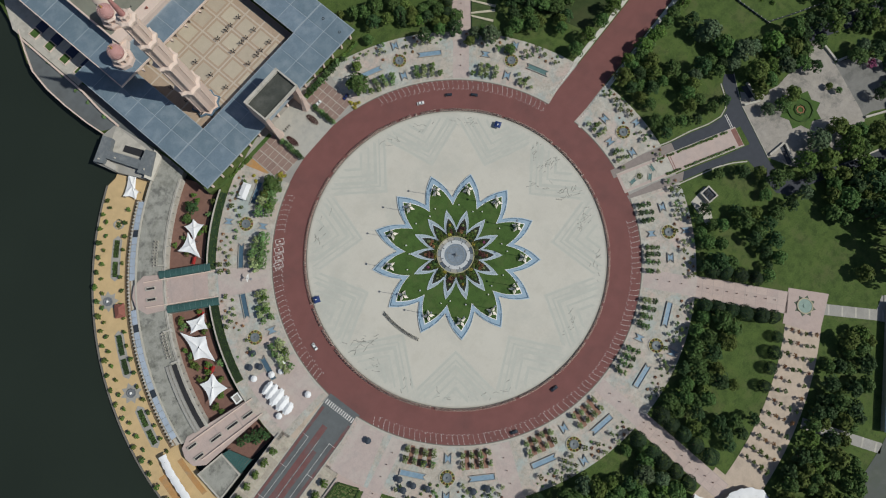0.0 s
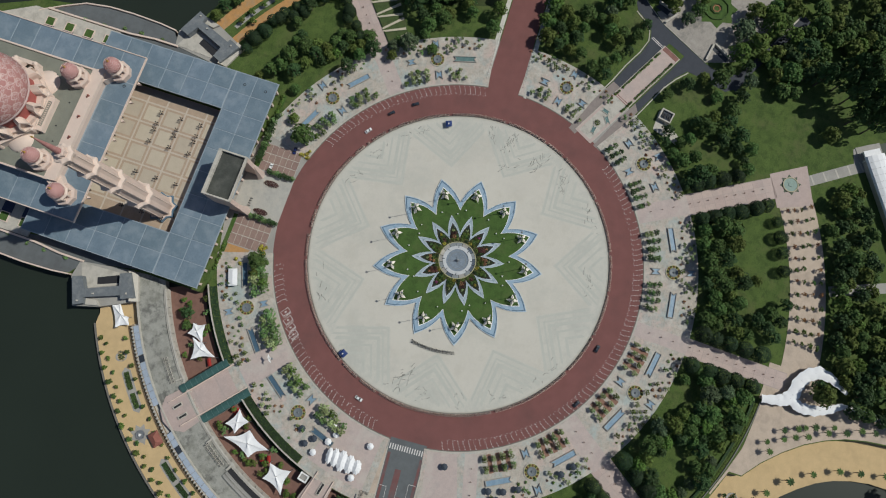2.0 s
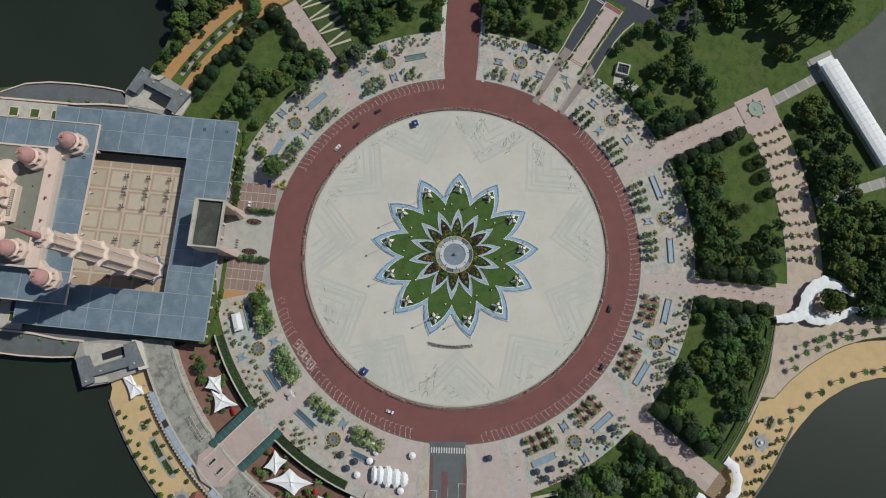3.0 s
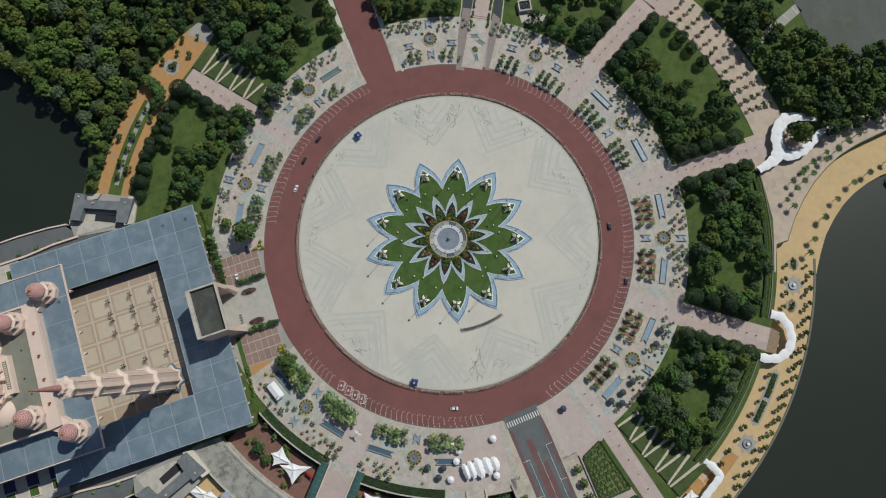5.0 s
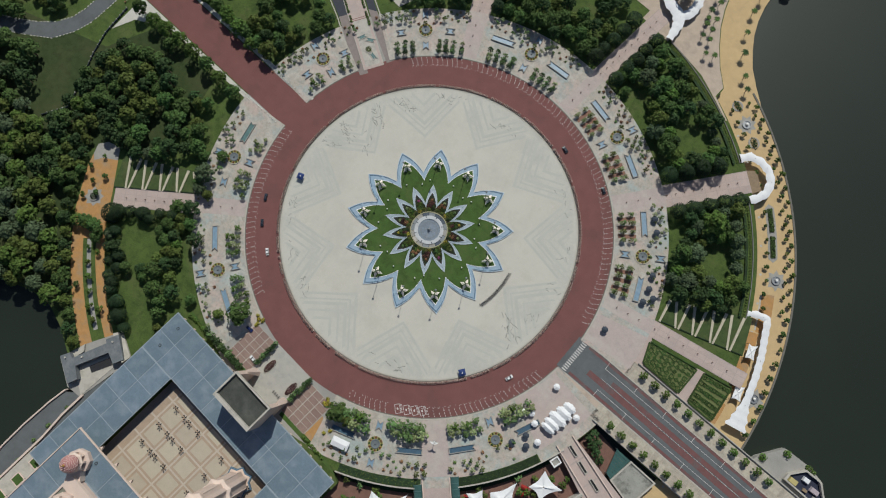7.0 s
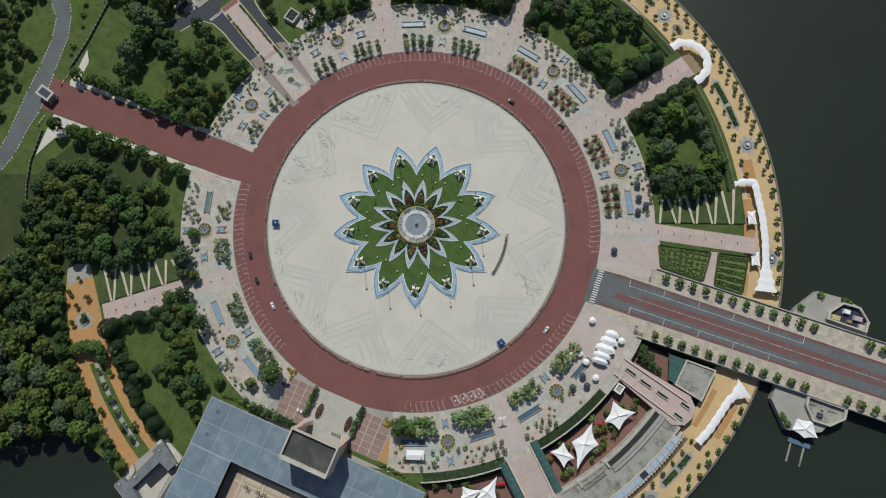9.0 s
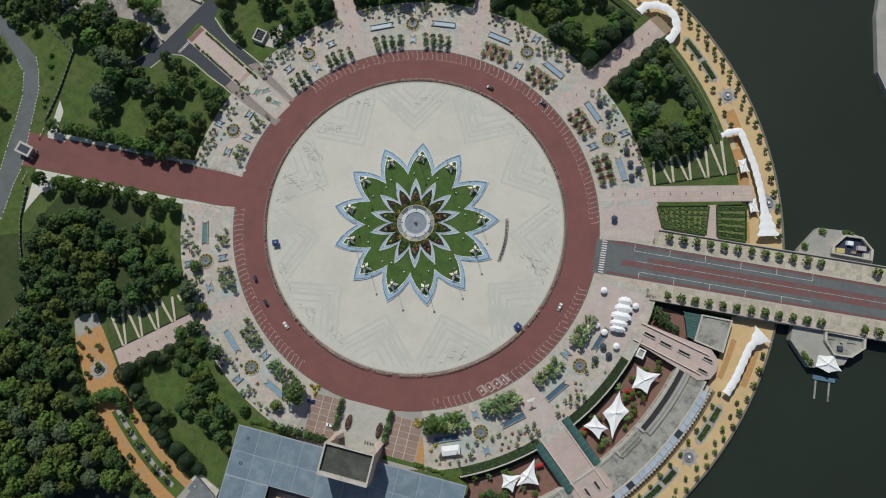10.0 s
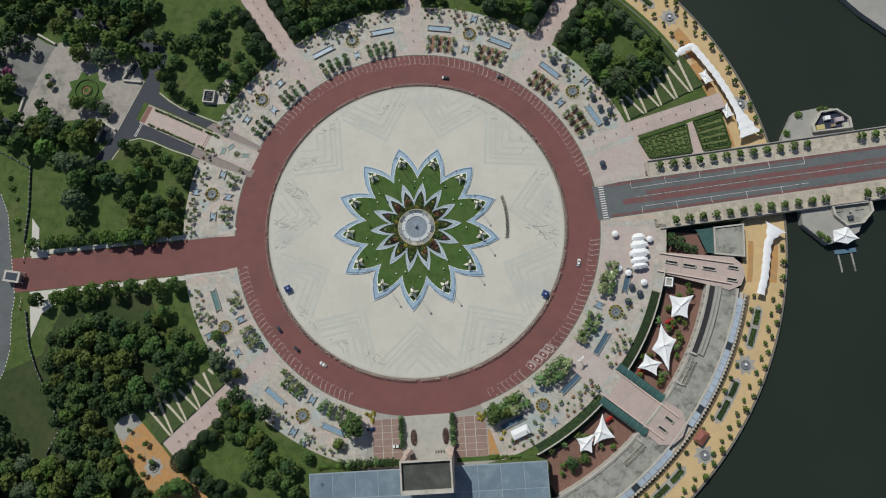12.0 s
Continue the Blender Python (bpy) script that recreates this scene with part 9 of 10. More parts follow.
DENSE = ("deep", "mid", "deep", "mid", "mid", "olive")
scatter(sect(141, 181, 57, 84), (10, 115, 115, 185), 0.53, (4.0, 6.4), MIX + ("grey",), 1100, 1)
scatter(sect(141, 181, 28.5, 49), (90, 60, 165, 140), 0.53, (4.0, 6.4), MIX + ("grey", "grey"), 1100, 2)
scatter(sect(141, 163, 92, 118), (-90, 125, 10, 170), 0.56, (4.4, 6.4), DENSE, 600, 3)
scatter(sect(160, 190, 90.5, 118), (-95, 140, 5, 195), 0.7, (3.4, 5.0), DENSE, 200, 4)
scatter(sect(141, 182, 125, 147.5), (-155, 85, -75, 160), 0.62, (4.0, 6.0), DENSE, 420, 5)
scatter(sect(141, 214, 159.5, 177.5), (-214, 0, -125, 80), 0.58, (4.2, 6.6), DENSE, 900, 9)
scatter(sect(141, 188, 219.5, 243), (-150, -165, -60, -95), 0.58, (3.6, 5.8), MIX, 600, 13)
scatter(sect(141, 186, 189, 216), (-190, -140, -110, -20), 0.56, (4.4, 6.8), DENSE, 900, 10)
scatter(lambda x, y: in_poly(x, y, [(-138, 168), (-172, 140), (-190, 145), (-240, 205), (-178, 232), (-150, 200), (-132, 190), (-122, 178)]), (-240, 135, -115, 235), 0.58, (4.6, 7), MIX, 600, 6, far=True)
scatter(sect(214, 240, 89, 119), (-120, 200, 15, 245), 0.58, (4.2, 6.4), MIX, 600, 7, far=True)
scatter(lambda x, y: -25 < x < 14 and 214 < y < 300, (-30, 210, 16, 300), 0.58, (4.6, 6.6), MIX, 400, 8, far=True)
scatter(sect(186, 236, 189, 216), (-236, -140, -150, -24), 0.56, (4.2, 6.6), ("deep", "mid", "deep", "mid", "olive"), 1500, 20, far=True)
scatter(lambda x, y: in_poly(x, y, [(-210, -90), (-186, -116), (-168, -145), (-150, -158), (-120, -183), (-126, -185), (-150, -193), (-196, -226), (-300, -315), (-330, -120), (-250, -122), (-222, -118)]), (-330, -315, -118, -90), 0.56, (4.8, 7.2), ("mid", "olive", "grey", "grey", "bright", "bright", "olive", "bright"), 2400, 14, far=True)
scatter(lambda x, y: in_poly(x, y, [(-262, 86), (-246, 62), (-222, 64), (-200, 58), (-172, 62), (-176, 78), (-190, 84), (-205, 80), (-222, 92)]), (-265, 50, -165, 95), 0.6, (4.2, 6.2), MIX + ("olive",), 400, 15, far=True)
scatter(lambda x, y: in_poly(x, y, [(-170, 122), (-172, 110), (-186, 118), (-192, 132), (-205, 128), (-215, 138), (-200, 150), (-180, 146)]), (-218, 105, -165, 152), 0.6, (4.2, 6.4), MIX + ("olive", "olive"), 300, 25, far=True)
scatter(lambda x, y: in_poly(x, y, [(-275, 95), (-330, 120), (-330, 220), (-245, 215), (-210, 178), (-228, 152)]), (-330, 90, -205, 220), 0.6, (4.4, 6.6), MIX, 400, 16, far=True)
scatter(lambda x, y: in_poly(x, y, [(-330, -165), (-330, -70), (-262, -84), (-233, -110), (-246, -152)]), (-330, -165, -230, -70), 0.6, (5.0, 7.4), ("deep", "mid", "grey", "mid"), 500, 31, keep_clear=False, far=True)
scatter(lambda x, y: x < -260, (-330, -70, -260, 110), 0.62, (3.0, 4.6), MIX, 420, 17, far=True)

scatter(lambda x, y: in_poly(x, y, [(-46, 215), (-56, 241), (-44, 252), (-17, 264), (-10, 285), (6, 285), (6, 238), (-6, 216)]), (-60, 212, 10, 288), 0.6, (4.2, 6.2), DENSE, 500, 29, far=True)

# the far woods, joined
KINDS = list(BIG)
base = {}
for kd in KINDS:
    for i, pl in enumerate(BIG[kd]):
        me = [c for c in pl.ob.children if c.name.startswith("crown")][0].data
        co = np.empty(len(me.vertices) * 3)
        me.vertices.foreach_get("co", co)
        quads = co.reshape(-1, 4, 3)[[k for k in range(len(co) // 12) if k % 4 != 3]]
        middle = quads.mean(axis=1, keepdims=True)
        base[kd, i] = (middle + (quads - middle) * 1.22).reshape(-1, 3)
allv, alli = [], []
bm = BM()
for x, y, rz, sc, kd, i in WOODS:
    c, s_ = math.cos(rz), math.sin(rz)
    v = base[kd, i] * sc
    allv.append(np.stack((v[:, 0] * c - v[:, 1] * s_ + x, v[:, 0] * s_ + v[:, 1] * c + y, v[:, 2]), 1))
    alli.append(np.full(len(v) // 4, KINDS.index(kd)))
    add_tube(bm, (x, y, -0.1), (x, y, 7 * sc), 0.4 * sc, 0.2 * sc, 5)
allv, alli = np.concatenate(allv), np.concatenate(alli)
me = bpy.data.meshes.new("woodland")
me.vertices.add(len(allv))
me.vertices.foreach_set("co", allv.ravel())
nq = len(allv) // 4
me.loops.add(nq * 4)
me.loops.foreach_set("vertex_index", np.arange(nq * 4))
me.polygons.add(nq)
me.polygons.foreach_set("loop_start", np.arange(nq) * 4)
for m_ in (LEAF_DEEP, LEAF_MID, LEAF_BRIGHT, LEAF_GREY, LEAF_OLIVE):
    me.materials.append(m_)
me.polygons.foreach_set("material_index", alli)
me.update()
woods = tagged(new("woodland"), "dense mixed green woodland of broad crowns", "woodland", kind="stuff")
part("crowns", me, None, woods)
part("trunks", bm, BARK, woods)


# trees and shrubs of the promenade, sector by sector
rng = random.Random(77)


def put_small(kind, r, a, s=1.0):
    rng.choice(SMALL[kind]).put(place(*polar(r, a), PLAZA_Z, rng.uniform(0, 360), s * rng.uniform(0.85, 1.15)))


for a, kind in SECTORS:
    for sg in (1, -1):
        if kind == "row":
            for k_ in range(4):
                da = sg * (3.9 + 2.35 * k_) + rng.uniform(-.2, .2)
                if a > 130 and sg > 0 and k_ > 2:
                    continue
                for r in (110.9, 113.6, 116.4):
                    put_small(rng.choice(("row", "row", "deep", "light" if k_ == 3 else "row")), r + rng.uniform(-.5, .5), a + da + rng.uniform(-.25, .25), 0.82)
        elif kind == "bed":
            for k_ in range(4):
                for r in (113.2, 117.4):
                    rng.choice(SPARSE).put(place(*polar(r + rng.uniform(-.6, .6), a + sg * (4.0 + 2.5 * k_)), PLAZA_Z, rng.uniform(0, 360), rng.uniform(.8, 1.15)))
                put_small("light", 111.8 + rng.uniform(-.5, 1), a + sg * (4 + 2.5 * k_), 0.8)
                put_small("light", 119.2 + rng.uniform(-.6, .6), a + sg * (4 + 2.5 * k_), 0.7)
        elif kind == "light":
            lush = a < 0 and a > -150 or a < -150 and sg > 0
            for k_ in range(10 if lush else 7):
                put_small(rng.choice(("light", "yellow", "row", "row") if lush else ("light", "light", "yellow")), 111.6 + (k_ % 3) * 2.7 + rng.uniform(-.5, .5), a + sg * (3.9 + 2.3 * (k_ // 3) + rng.uniform(-.5, .5)), 0.9 if lush else 0.72)
        else:
            for k_ in range(5):
                da = sg * (3.8 + 1.9 * k_)
                big = 1.55 if a < -50 else 1.2
                put_small(rng.choice(("row", "row", "yellow") if a < -50 else ("row", "light", "yellow")), 112.6 + rng.uniform(-.8, 1.2), a + da + rng.uniform(-.4, .4), big)
                put_small(rng.choice(("row", "row", "light")), 117.0 + rng.uniform(-1.2, 1.4), a + da + 0.6, big * 0.95)
    for row, r0 in enumerate((129.3, 132.2, 135.0, 137.6)):
        for k_ in range(13):
            aa, r = a - 12.0 + k_ * 2.0 + (row % 2) + rng.uniform(-.3, .3), r0 + rng.uniform(-.5, .5)
            if abs(aa - a) < 2.2 and r > 131 or abs(abs(aa - a) - 8.7) < 4 and r < 130 or rng.random() < 0.14 or kind == "big" and a > -50 and aa > a + 4:
                continue
            s = rng.uniform(0.75, 1.2)
            if rng.random() < 0.45:
                rng.choice(SHRUBS[:3] + [SHRUBS[0]]).put(place(*polar(r, aa), PLAZA_Z, rng.uniform(0, 360), s))
            else:
                rng.choice(SPARSE).put(place(*polar(r, aa), PLAZA_Z, rng.uniform(0, 360), s * 0.95))
for x, y, n in ((-31.3, -107, 8), (31.5, -110.2, 9), (41, -121, 4)):
    for i in range(n):
        SHRUBS[3].put(place(x + rng.uniform(-2.2, 2.2), y + rng.uniform(-2.5, 2.5), 0.1, rng.uniform(0, 360), rng.uniform(1.1, 1.6)))
for x0, x1 in ((-61, -19), (35, 52)):
    x = x0
    while x < x1:
        SHRUBS[2].put(place(x, -132.6 + rng.uniform(-.4, .4), 0.05, rng.uniform(0, 360), rng.uniform(1.1, 1.6)))
        x += 1.7
for sx in (-13.6, 14.7):
    for i in range(9):
        rng.choice(SMALL["deep"] + SMALL["row"][:1]).put(place(sx + rng.uniform(-.5, .5), -108 - i * 1.9, 0.12, rng.uniform(0, 360), rng.uniform(0.72, 0.95)))
for x in np.arange(-47, -17, 3.1):
    rng.choice(SMALL["deep"] + SMALL["row"]).put(place(x, -131.0 + rng.uniform(-.6, .6), 0.1, rng.uniform(0, 360), rng.uniform(1.0, 1.35)))
for x in (-7.2, 10.6):
    t = thing("oval_hedge", "dark plum-brown clipped oval hedge on the forecourt", "hedge", (x, -119.5, 0.13), group="oval hedges")
    out = []
    for _ in range(420):
        th = rng.uniform(0, 6.283)
        f = math.sqrt(rng.random())
        p = Vector((1.9 * f * math.cos(th), 4.6 * f * math.sin(th), 1.1 * (1 - f ** 4) + 0.15))
        out.append((p, Vector((0.3 * math.cos(th) * f, 0.3 * math.sin(th) * f, 1)).normalized(), 0.42))
    part("foliage", leaves_mesh("foliage", out, LEAF_PLUM), None, t)
    bm = BM()
    add_band(bm, [(2.2 * math.cos(i * .314), 5 * math.sin(i * .314)) for i in range(20)], [(1.9 * math.cos(i * .314), 4.7 * math.sin(i * .314)) for i in range(20)], 0, 0.3)
    part("kerb", bm, KERB, t)

# shrubs potted along the edge of the disc
pot = thing("potted_shrub", "dark clipped shrub in a pale round pot", "potted plant", (0, 0, -50), group="potted shrubs round the disc")
bm = BM()
add_lathe(bm, [(0.5, 0), (0.7, 0.6), (0.74, 0.72), (0.58, 0.72), (0.52, 0.58)], n=10)
part("pot", bm, PINK_TRIM, pot)
lv = []
for _ in range(40):
    th, cz = rng.uniform(0, 6.283), rng.uniform(-0.2, 1)
    sz = math.sqrt(1 - cz * cz)
    d = Vector((sz * math.cos(th), sz * math.sin(th), cz))
    lv.append((Vector((0, 0, 0.92)) + d * 0.53, d, 0.36))
part("foliage", leaves_mesh("foliage", lv, LEAF_MAROON), None, pot)
POT = Placer(pot)
for i in range(290):
    a = i * 360 / 290
    if rng.random() < 0.94:
        POT.put(place(*polar(88.6, a + rng.uniform(-.1, .1)), 0.05, rng.uniform(0, 360), rng.uniform(1.0, 1.2)))

# bridge and shore trees, palms
for sg, u0 in ((1, 36), (-1, 39)):
    u = u0
    while u < 300:
        if not 126 < u < 146:
            CLIP.put(place(*BRIDGE.at(u, sg * 16.6), 0.15, rng.uniform(0, 360), rng.uniform(1.2, 1.4)))
        u += 7.7
for a in np.arange(-59, 66, 2.35):
    if not -5 < a < 10:
        rng.choice(SHORE).put(place(*polar(210.6 + rng.uniform(-.6, .8), a), PZ, rng.uniform(0, 360), rng.uniform(0.9, 1.3)))
        if not (-16 < a < 30):
            rng.choice(SHORE).put(place(*polar(207.6 + rng.uniform(-.5, .5), a + 1.1), PZ, rng.uniform(0, 360), rng.uniform(.7, 1.0)))
            rng.choice(SHORE).put(place(*polar(196.6 + rng.uniform(-.6, .6), a + 1), PZ, rng.uniform(0, 360), rng.uniform(.7, 1.0)))
for i in range(12):
    a = 94.3 + i * 2.06
    for r in (195.2, 199.8, 204.4, 209.0):
        if rng.random() < 0.93:
            rng.choice(WALK).put(place(*polar(r + rng.uniform(-.6, .6), a + rng.uniform(-.2, .2)), 0.12, rng.uniform(0, 360), rng.uniform(.9, 1.25)))
for x, y in ((27.8, 223.5), (25.1, 232.9), (33.2, 213.3), (31, 207), (34, 200.4), (38.8, 201.4), (47.9, 195), (20.9, 240.4), (20.1, 248), (27, 216), (24, 226), (29, 211), (43, 193), (36, 207)):
    rng.choice(PALMS).put(place(x, y, 0.12, rng.uniform(0, 360), rng.uniform(.8, 1.05)))
for x, y in ((40.1, 261), (43.1, 247.7), (45.9, 236.4), (51.7, 223.3), (59.6, 211.2), (69.6, 200.7), (76, 195)):
    rng.choice(PALMS).put(place(x, y, PZ, rng.uniform(0, 360), rng.uniform(.9, 1.1)))
for a, r in ((-148, 200), (-146, 206), (-143.5, 203), (-144.5, 196), (-141, 207), (-141.5, 199), (-132, 200), (-129.5, 200), (-127, 199.5), (-124.5, 200), (-122, 200.5), (-119.6, 200), (-131, 194), (-126, 207), (-121, 195), (-136, 195)):
    rng.choice(SHORE).put(place(*polar(r, a), 0.08, rng.uniform(0, 360), rng.uniform(.9, 1.5)))
for a in (-62, -61, -58.5, -55, -52, -37.5, -36, -33, -30.5, -28.2, -26, -23.4, -20.5, -19, -63, -60.5, -57, -36.5, -34.5, -31.5, -29.5, -27, -24.6, -22, -17.5, -16.2):
    rng.choice(SHORE[1:]).put(place(*polar(rng.uniform(152, 166), a), -5.0, rng.uniform(0, 360), rng.uniform(1.0, 1.5)))
for a, r, s in ((-62.5, 147.5, 1.5), (-59.5, 148.5, 1.3), (-56, 149.5, 1.4), (-53.5, 161, 1.2), (-50.5, 158, 1.4), (-35, 163, 1.5), (-32, 161, 1.3), (-29, 163, 1.4), (-26.5, 161.5, 1.6), (-24, 163, 1.3), (-21.5, 160, 1.4), (-34, 149, 1.3), (-25.3, 149, 1.4)):
    SPARSE[1 + int(a) % 2].put(place(*polar(r, a), -5.0, rng.uniform(0, 360), s))
for x, y in ((147, -20), (151, -22), (155, -23.5), (159, -25), (148, -17), (153, -19)):
    SMALL["deep"][0].put(place(x, y, -5.0, rng.uniform(0, 360), rng.uniform(1.2, 1.5)))
for sx in (1, -1):
    for x, y in ((71.5, -242), (72.0, -231), (72.2, -217), (69.5, -255), (69.3, -268), (69.0, -284)):
        SHRUBS[1].put(place(sx * x, y, 0.1, rng.uniform(0, 360), rng.uniform(1.3, 1.7)))
for x, y, s in ((220.5, 39.5, 2.6), (229, 50, 2.6), (242, 52.3, 2.4), (245, 52.5, 1.6), (231, -22.5, 2.2), (233.5, -24.5, 2.4), (229.5, -20.5, 1.6)):
    SHRUBS[2].put(place(x, y, -1.6, rng.uniform(0, 360), s))
for u in np.arange(27, 74, 1.7):
    for s in (5.1, -5.1):
        if rng.random() < 0.92:
            SHRUBS[rng.choice((1, 2, 2))].put(place(*TWIN.at(u, s + rng.uniform(-.25, .25)), 0.2, rng.uniform(0, 360), rng.uniform(0.9, 1.2)))


for x, y, s in ((-271.7, 63.5, 2.6), (-264, 60, 2.2), (-249, 50, 2.0), (-247, 43, 2.4), (-244, 36, 1.6), (-243, 22, 2.6), (-242, 17, 1.6), (-279, 68, 2.2), (-288, 72, 2.4)):
    SHRUBS[2].put(place(x, y, 0, rng.uniform(0, 360), s))


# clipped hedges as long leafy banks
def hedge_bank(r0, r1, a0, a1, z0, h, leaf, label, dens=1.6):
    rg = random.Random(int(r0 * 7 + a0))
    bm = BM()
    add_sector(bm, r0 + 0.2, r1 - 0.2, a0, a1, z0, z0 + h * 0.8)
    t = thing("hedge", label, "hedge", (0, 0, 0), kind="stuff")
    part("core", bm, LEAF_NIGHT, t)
    out = []
    for _ in range(int((a1 - a0) * math.pi / 180 * r0 * (r1 - r0) * dens)):
        r, a = rg.uniform(r0, r1), rg.uniform(a0, a1)
        out.append((Vector((*polar(r, a), z0 + h * rg.uniform(0.75, 1.1))), Vector((0, 0, 1)), rg.uniform(.4, .8)))
    part("foliage", leaves_mesh("foliage", out, leaf), None, t)


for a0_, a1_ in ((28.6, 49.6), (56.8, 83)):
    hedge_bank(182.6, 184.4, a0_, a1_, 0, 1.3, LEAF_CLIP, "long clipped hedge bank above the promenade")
    rg = random.Random(int(a0_))
    out = []
    a = a0_ + 0.3
    while a < a1_ - 0.2:
        for _ in range(26):
            th, f = rg.uniform(0, 6.283), math.sqrt(rg.random()) * 0.75
            out.append((Vector((*polar(186.0 + f * math.cos(th), a + math.degrees(f * math.sin(th) / 186)), 0.05 + 0.9 * (1 - f))), Vector((math.cos(th) * f, math.sin(th) * f, 1)).normalized(), rg.uniform(.3, .5)))
        a += 0.52
    t = thing("shrub_row", "row of low clipped olive shrubs above the promenade wall", "shrub row", (0, 0, 0), kind="stuff")
    part("foliage", leaves_mesh("foliage", out, LEAF_OLIVE), None, t)
    bm = BM()
    add_sector(bm, 187.2, 187.7, a0_, a1_, -1, 0.5)
    solid("wall_terrace_rail", bm, GREY_WALK, "low dark rail above the promenade wall", "wall", "structure")
    bm = BM()
    add_sector(bm, 187.7, 189.7, a0_, a1_, -6, -3.2)
    solid("wall_terrace_foot", bm, mat("dark_planted_foot", (0.05, 0.055, 0.04), 0.95, 0.3, 0.5, 3.0), "dark planted foot of the promenade wall", "wall", "structure")
    bm = BM()
    add_sector(bm, 189.7, 190.4, a0_, a1_, -6, PZ + 0.5)
    solid("kerb_promenade", bm, KERB, "pale kerb along the promenade", "kerb", "structure")
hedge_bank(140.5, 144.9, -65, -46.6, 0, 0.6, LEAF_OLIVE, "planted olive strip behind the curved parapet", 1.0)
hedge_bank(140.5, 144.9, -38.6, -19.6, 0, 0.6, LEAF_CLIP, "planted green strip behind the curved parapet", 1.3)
# near-black leaf colour here carries the deep shade below the court wall
hedge_bank(146.0, 148.8, -64, -47.5, -5, 1.4, LEAF_NIGHT, "dark planting standing in for shade at the foot of the court wall")
hedge_bank(146.0, 148.8, -38, -17, -5, 1.4, LEAF_NIGHT, "dark planting standing in for shade at the foot of the court wall")

# ---------------------------------------------------------------- vehicles
def car(x, y, rz, paint, label, z=0.05):
    t = thing("car", label, "car", (x, y, z), rz)
    bm = BM()
    prof = [(-2.15, .35), (-2.2, .75), (-2.05, .95), (-1.2, 1.0), (1.0, .98), (1.95, .85), (2.15, .65), (2.15, .35)]
    for sx in (0,):
        L_ = [bm.verts.new((px, -.85, pz)) for px, pz in prof]
        R_ = [bm.verts.new((px, .85, pz)) for px, pz in prof]
        bm.faces.new(L_)
        bm.faces.new(R_[::-1])
        for i in range(len(prof)):
            bm.faces.new((L_[i - 1], L_[i], R_[i], R_[i - 1]))
    body = part("body", bm, paint, t)
    bm = BM()
    v = [bm.verts.new(p) for p in ((-1.7, -.78, .97), (1.1, -.78, .97), (1.1, .78, .97), (-1.7, .78, .97), (-1.15, -.62, 1.44), (.35, -.62, 1.44), (.35, .62, 1.44), (-1.15, .62, 1.44))]
    for f in ((0, 1, 5, 4), (1, 2, 6, 5), (2, 3, 7, 6), (3, 0, 4, 7)):
        bm.faces.new([v[i] for i in f])
    part("glasshouse", bm, CAR_GLASS, t, "dark glass")
    bm = BM()
    add_box(bm, (-.4, 0, 1.43), (1.5, 1.26, 0.06))
    part("roof", bm, paint, t)
    for wx in (-1.35, 1.35):
        for wy in (-.82, .82):
            bm = BM()
            add_tube(bm, (wx, wy - .1, .32), (wx, wy + .1, .32), .32, .32, 12)
            w = part("wheel", bm, TYRE, t)
            bm = BM()
            add_tube(bm, (wx, wy - .11, .32), (wx, wy + .12, .32), .18, .18, 8)
            part("rim", bm, METAL, w)


PAINT_W = mat("white_car_paint", (0.75, 0.75, 0.74), 0.3, 0.03, spec=0.5)
PAINT_D = mat("dark_car_paint", (0.03, 0.035, 0.045), 0.25, 0.1, spec=0.6)
PAINT_B = mat("blue_car_paint", (0.02, 0.03, 0.12), 0.25, 0.1, spec=0.6)
car(-57, -76, 143, PAINT_W, "white saloon car on the red ring road")
car(-72, -66.5, 135, PAINT_D, "dark saloon car on the red ring road")
car(-82, -54.5, 125, PAINT_D, "dark blue saloon car on the ring road")
car(93, -28, 75, PAINT_W, "white saloon car near the bridge")
car(24, 91, 165, PAINT_D, "dark saloon car by the disc edge")
car(57, 88.5, 148, PAINT_D, "dark car parked by the kerb")
car(-31, -113.5, 5, PAINT_B, "blue car parked in a bay under shrubs", 0.12)
car(-17, -123.5, 178, PAINT_W, "white car parked in a paved bay", 0.12)
for i in range(5):
    m_ = thing("motorcycle", "dark motorcycle parked at the portal", "motorcycle", (4.5 + i * 1.5, -127.5, 0.13), 88, group="parked motorcycles")
    bm = BM()
    add_box(bm, (0, 0, 0.45), (1.3, 0.28, 0.45), 0, 0.7)
    part("frame", bm, BLACK, m_)
    for wx in (-0.65, 0.65):
        bm = BM()
        add_tube(bm, (wx, -.06, .3), (wx, .06, .3), .3, .3, 10)
        part("wheel", bm, TYRE, m_)
    bm = BM()
    add_box(bm, (0.5, 0, 0.95), (0.1, 0.7, 0.08))
    part("handlebar", bm, METAL, m_)

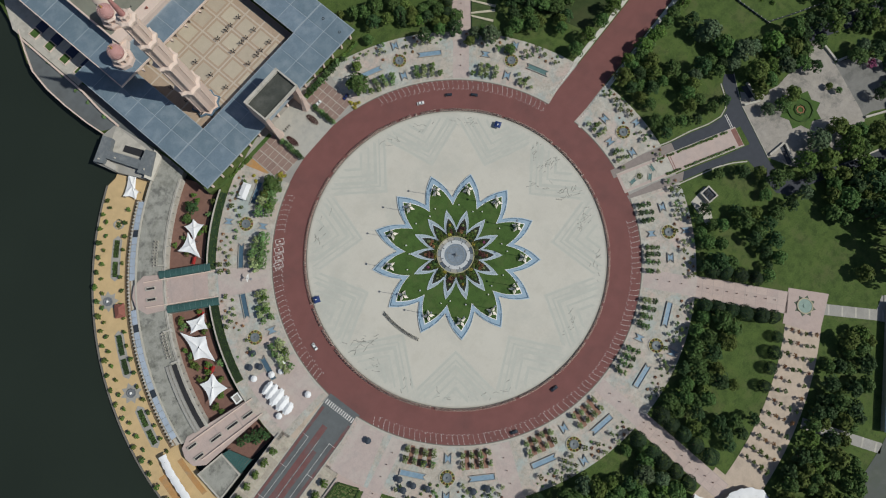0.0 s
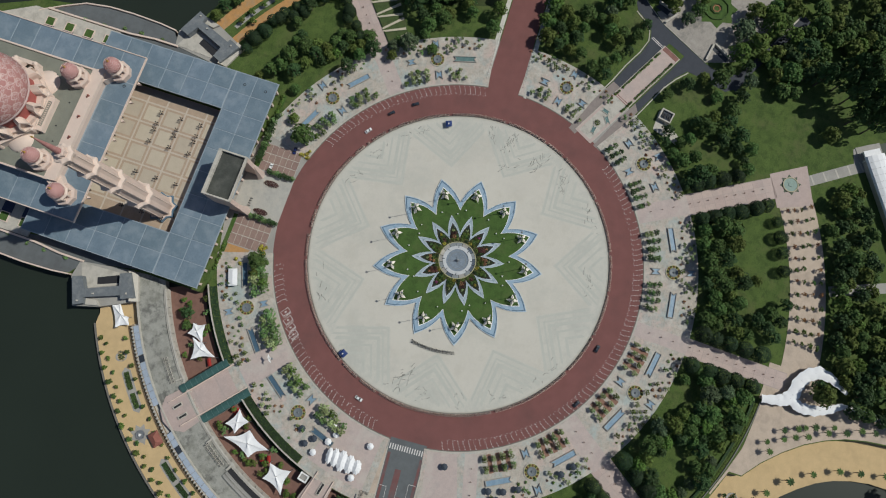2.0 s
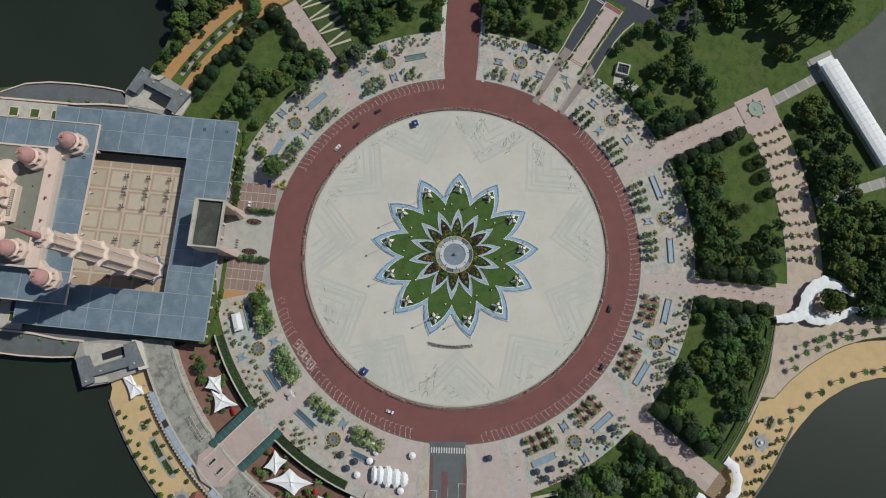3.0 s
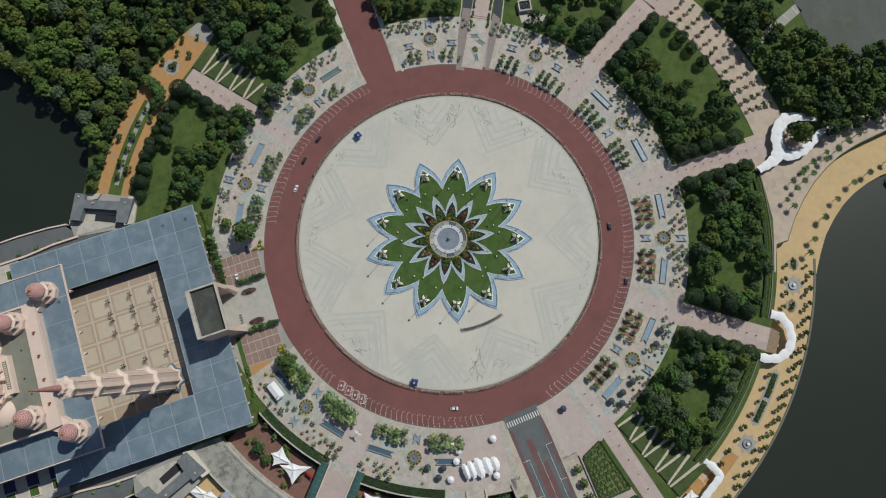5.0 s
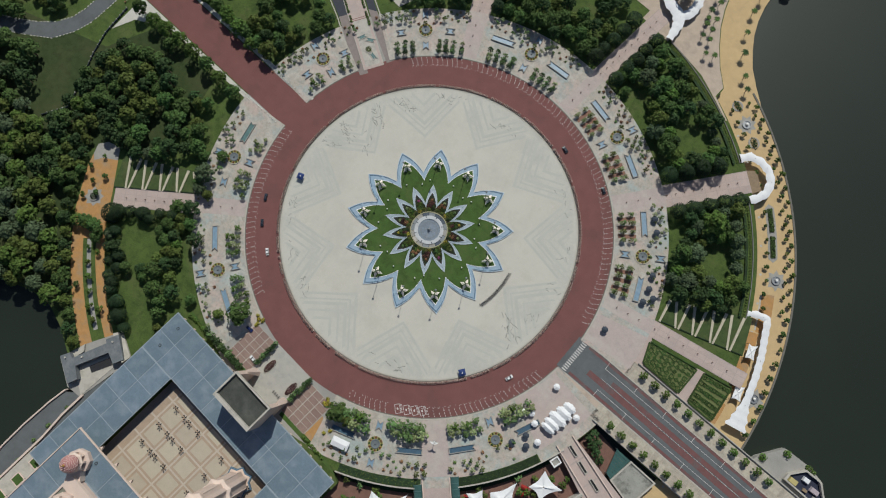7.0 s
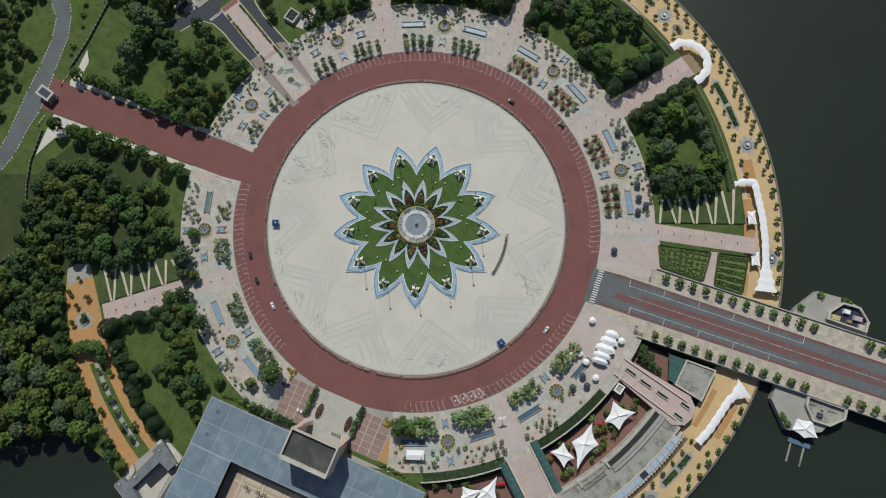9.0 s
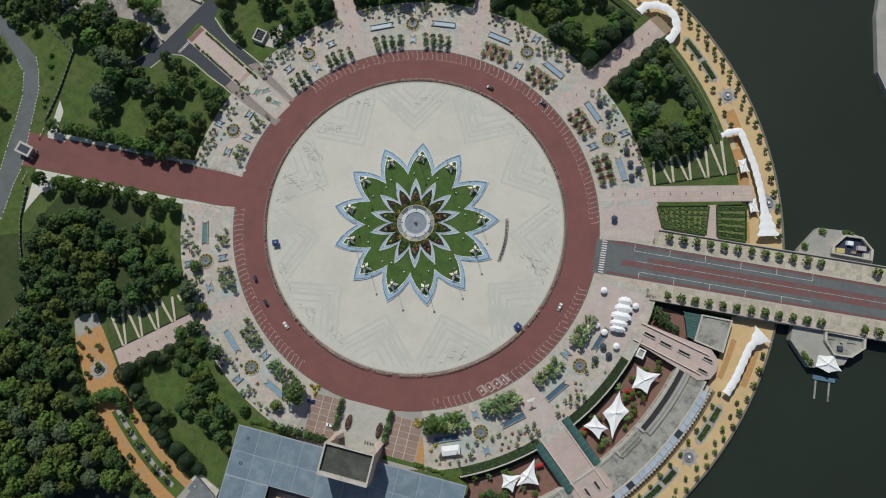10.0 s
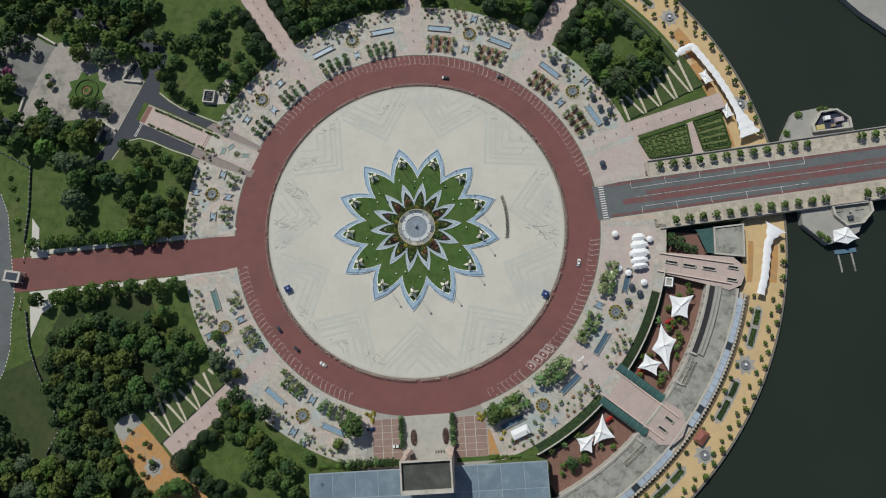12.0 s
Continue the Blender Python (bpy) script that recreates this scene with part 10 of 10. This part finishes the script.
# fences in the western lawns
fence = thing("park_fence", "dark low park fence with posts across the lawn", "fence", (-236, 56, 0))
line = [(-236, 56), (-236, 29), (-238, 8)], [(-235, -34), (-232, -54), (-227, -68), (-216, -90), (-211, -102), (-219, -117)], [(-236, 55), (-249, 63), (-263, 71), (-281, 81)]
for ln in line:
    for p, q in zip(ln, ln[1:]):
        ax = Axis(p, q)
        bm = BM()
        add_prism(bm, [(x + 236, y - 56) for x, y in (ax.at(0, .15), ax.at(ax.len, .15), ax.at(ax.len, -.15), ax.at(0, -.15))], 0.2, 1.3)
        part("rail", bm, DARKGREY, fence)
        for i in range(int(ax.len / 3.2)):
            bm = BM()
            x, y = ax.at(i * 3.2, 0)
            add_box(bm, (x + 236, y - 56, 0), (0.6, 0.6, 1.7))
            part("post", bm, GREY_PAVE, fence)

# low lights along the middle of the footpaths
def path_light():
    bm = BM()
    add_lathe(bm, [(0.28, 0), (0.28, 0.08), (0.13, 0.1), (0.11, 0.75), (0.3, 0.8), (0.3, 0.92), (0.05, 1.0)], n=8)
    ob = solid("path_light", bm, BRONZE, "low bronze path light standing on pink paving", "path light", group="path lights")
    ob.matrix_basis = pose(0, 0, -50)
    return ob


BRONZE = mat("dark_bronze", (0.1, 0.055, 0.04), 0.55, 0.2, metal=0.3)
LIGHTS = Placer(path_light())
for key, n in (("a", 9), ("b", 10), ("c", 9), ("d", 6), ("w", 8)):
    ax, w = PATHS[key]
    for i in range(n):
        LIGHTS.put(pose(*ax.at(4 + i * (ax.len - 6) / n, 0.3), 0.15))
    for u in (-20, -13, -6):
        LIGHTS.put(pose(*ax.at(u, 0.3), PLAZA_Z))

sculpture = thing("wing_sculpture", "white winged sculpture on a slim post in the paving", "sculpture", (88.0, -82.2, PLAZA_Z), 35)
bm = BM()
add_lathe(bm, [(0.7, 0), (0.6, 0.3), (0.16, 0.4), (0.12, 6.2)], n=8)
part("post", bm, METAL, sculpture)
for sg in (1, -1):
    bm = BM()
    ribs = []
    for j in range(6):
        f = j / 5
        c_ = Vector((sg * 2.4 * f, 0.5 * f * f, 5.4 + 1.3 * math.sin(f * 2.4)))
        w_ = 0.9 * (1 - f * 0.8)
        ribs.append([bm.verts.new(c_ + Vector((0, k * w_, 0.1 * abs(k)))) for k in (-1, 0, 1)])
    for u_, v_ in zip(ribs, ribs[1:]):
        for k in range(2):
            bm.faces.new((u_[k], u_[k + 1], v_[k + 1], v_[k]))
    part("wing", bm, WHITE, sculpture)

# bollards along the red avenue near the ring
bol = thing("bollard", "short white bollard on the avenue kerb", "bollard", (0, 0, -50), group="avenue bollards")
bm = BM()
add_lathe(bm, [(0.2, 0), (0.2, 0.75), (0.12, 0.9)], n=8)
part("post", bm, WHITE, bol)
bm = BM()
add_lathe(bm, [(0.26, 0), (0.26, 0.1)], n=8)
part("foot", bm, KERB, bol)
BOL = Placer(bol)
for sg in (1, -1):
    for u in np.arange(7, 44, 2.4):
        BOL.put(pose(*RED.at(u, sg * 11.5), 0.16))


# ---------------------------------------------------------------- paving pieces, sharing meshes
for base, ax, w in PATH_SLABS:
    n, rows = int(ax.len / 6.0), 3
    L, B = ax.len / n, w / rows
    bm = BM()
    add_prism(bm, [(-L / 2 + .16, -B / 2 + .1), (L / 2 - .16, -B / 2 + .1), (L / 2 - .16, B / 2 - .1), (-L / 2 + .16, B / 2 - .1)], 0, 0.03)
    me = to_mesh("slab", bm, PINK_PATH)
    for i in range(n):
        for j in range(rows):
            ob = new("slab", me)
            ob.parent = base
            ob.matrix_basis = pose(*ax.at((i + .5) * L, (j - (rows - 1) / 2) * B), 0.12, 0, 0, ax.deg)
for base, x0, x1, y0, y1 in bay_base:
    for (c0, c1, nb) in ((0.0, 0.335, 6), (0.345, 0.655, 6), (0.665, 1.0, 6)):
        bx0, bx1 = x0 + (x1 - x0) * c0, x0 + (x1 - x0) * c1
        d = (y1 - y0) / nb
        bm = BM()
        add_prism(bm, [(-(bx1 - bx0) / 2 + .1, -d / 2 + .1), ((bx1 - bx0) / 2 - .1, -d / 2 + .1), ((bx1 - bx0) / 2 - .1, d / 2 - .1), (-(bx1 - bx0) / 2 + .1, d / 2 - .1)], 0, 0.03)
        me = to_mesh("parking_slab", bm, BAY_PAVE)
        for i in range(nb):
            ob = new("parking_slab", me)
            ob.parent = base
            ob.matrix_basis = Matrix.Translation(((bx0 + bx1) / 2, y0 + (i + .5) * d, 0.095))

# footway slabs of the bridge
bm = BM()
add_prism(bm, [(-1.42, -1.42), (1.42, -1.42), (1.42, 1.42), (-1.42, 1.42)], 0, 0.02)
me = to_mesh("slab", bm, BRIDGE_PAVE)
for sg in (1, -1):
    for i in range(50):
        for j in range(3):
            ob = new("slab", me)
            ob.parent = bridge_walk
            ob.matrix_basis = pose(*BRIDGE.at(29 + i * 3.0, sg * (12.2 + j * 3.0)), 0.15, 0, 0, BRIDGE.deg)
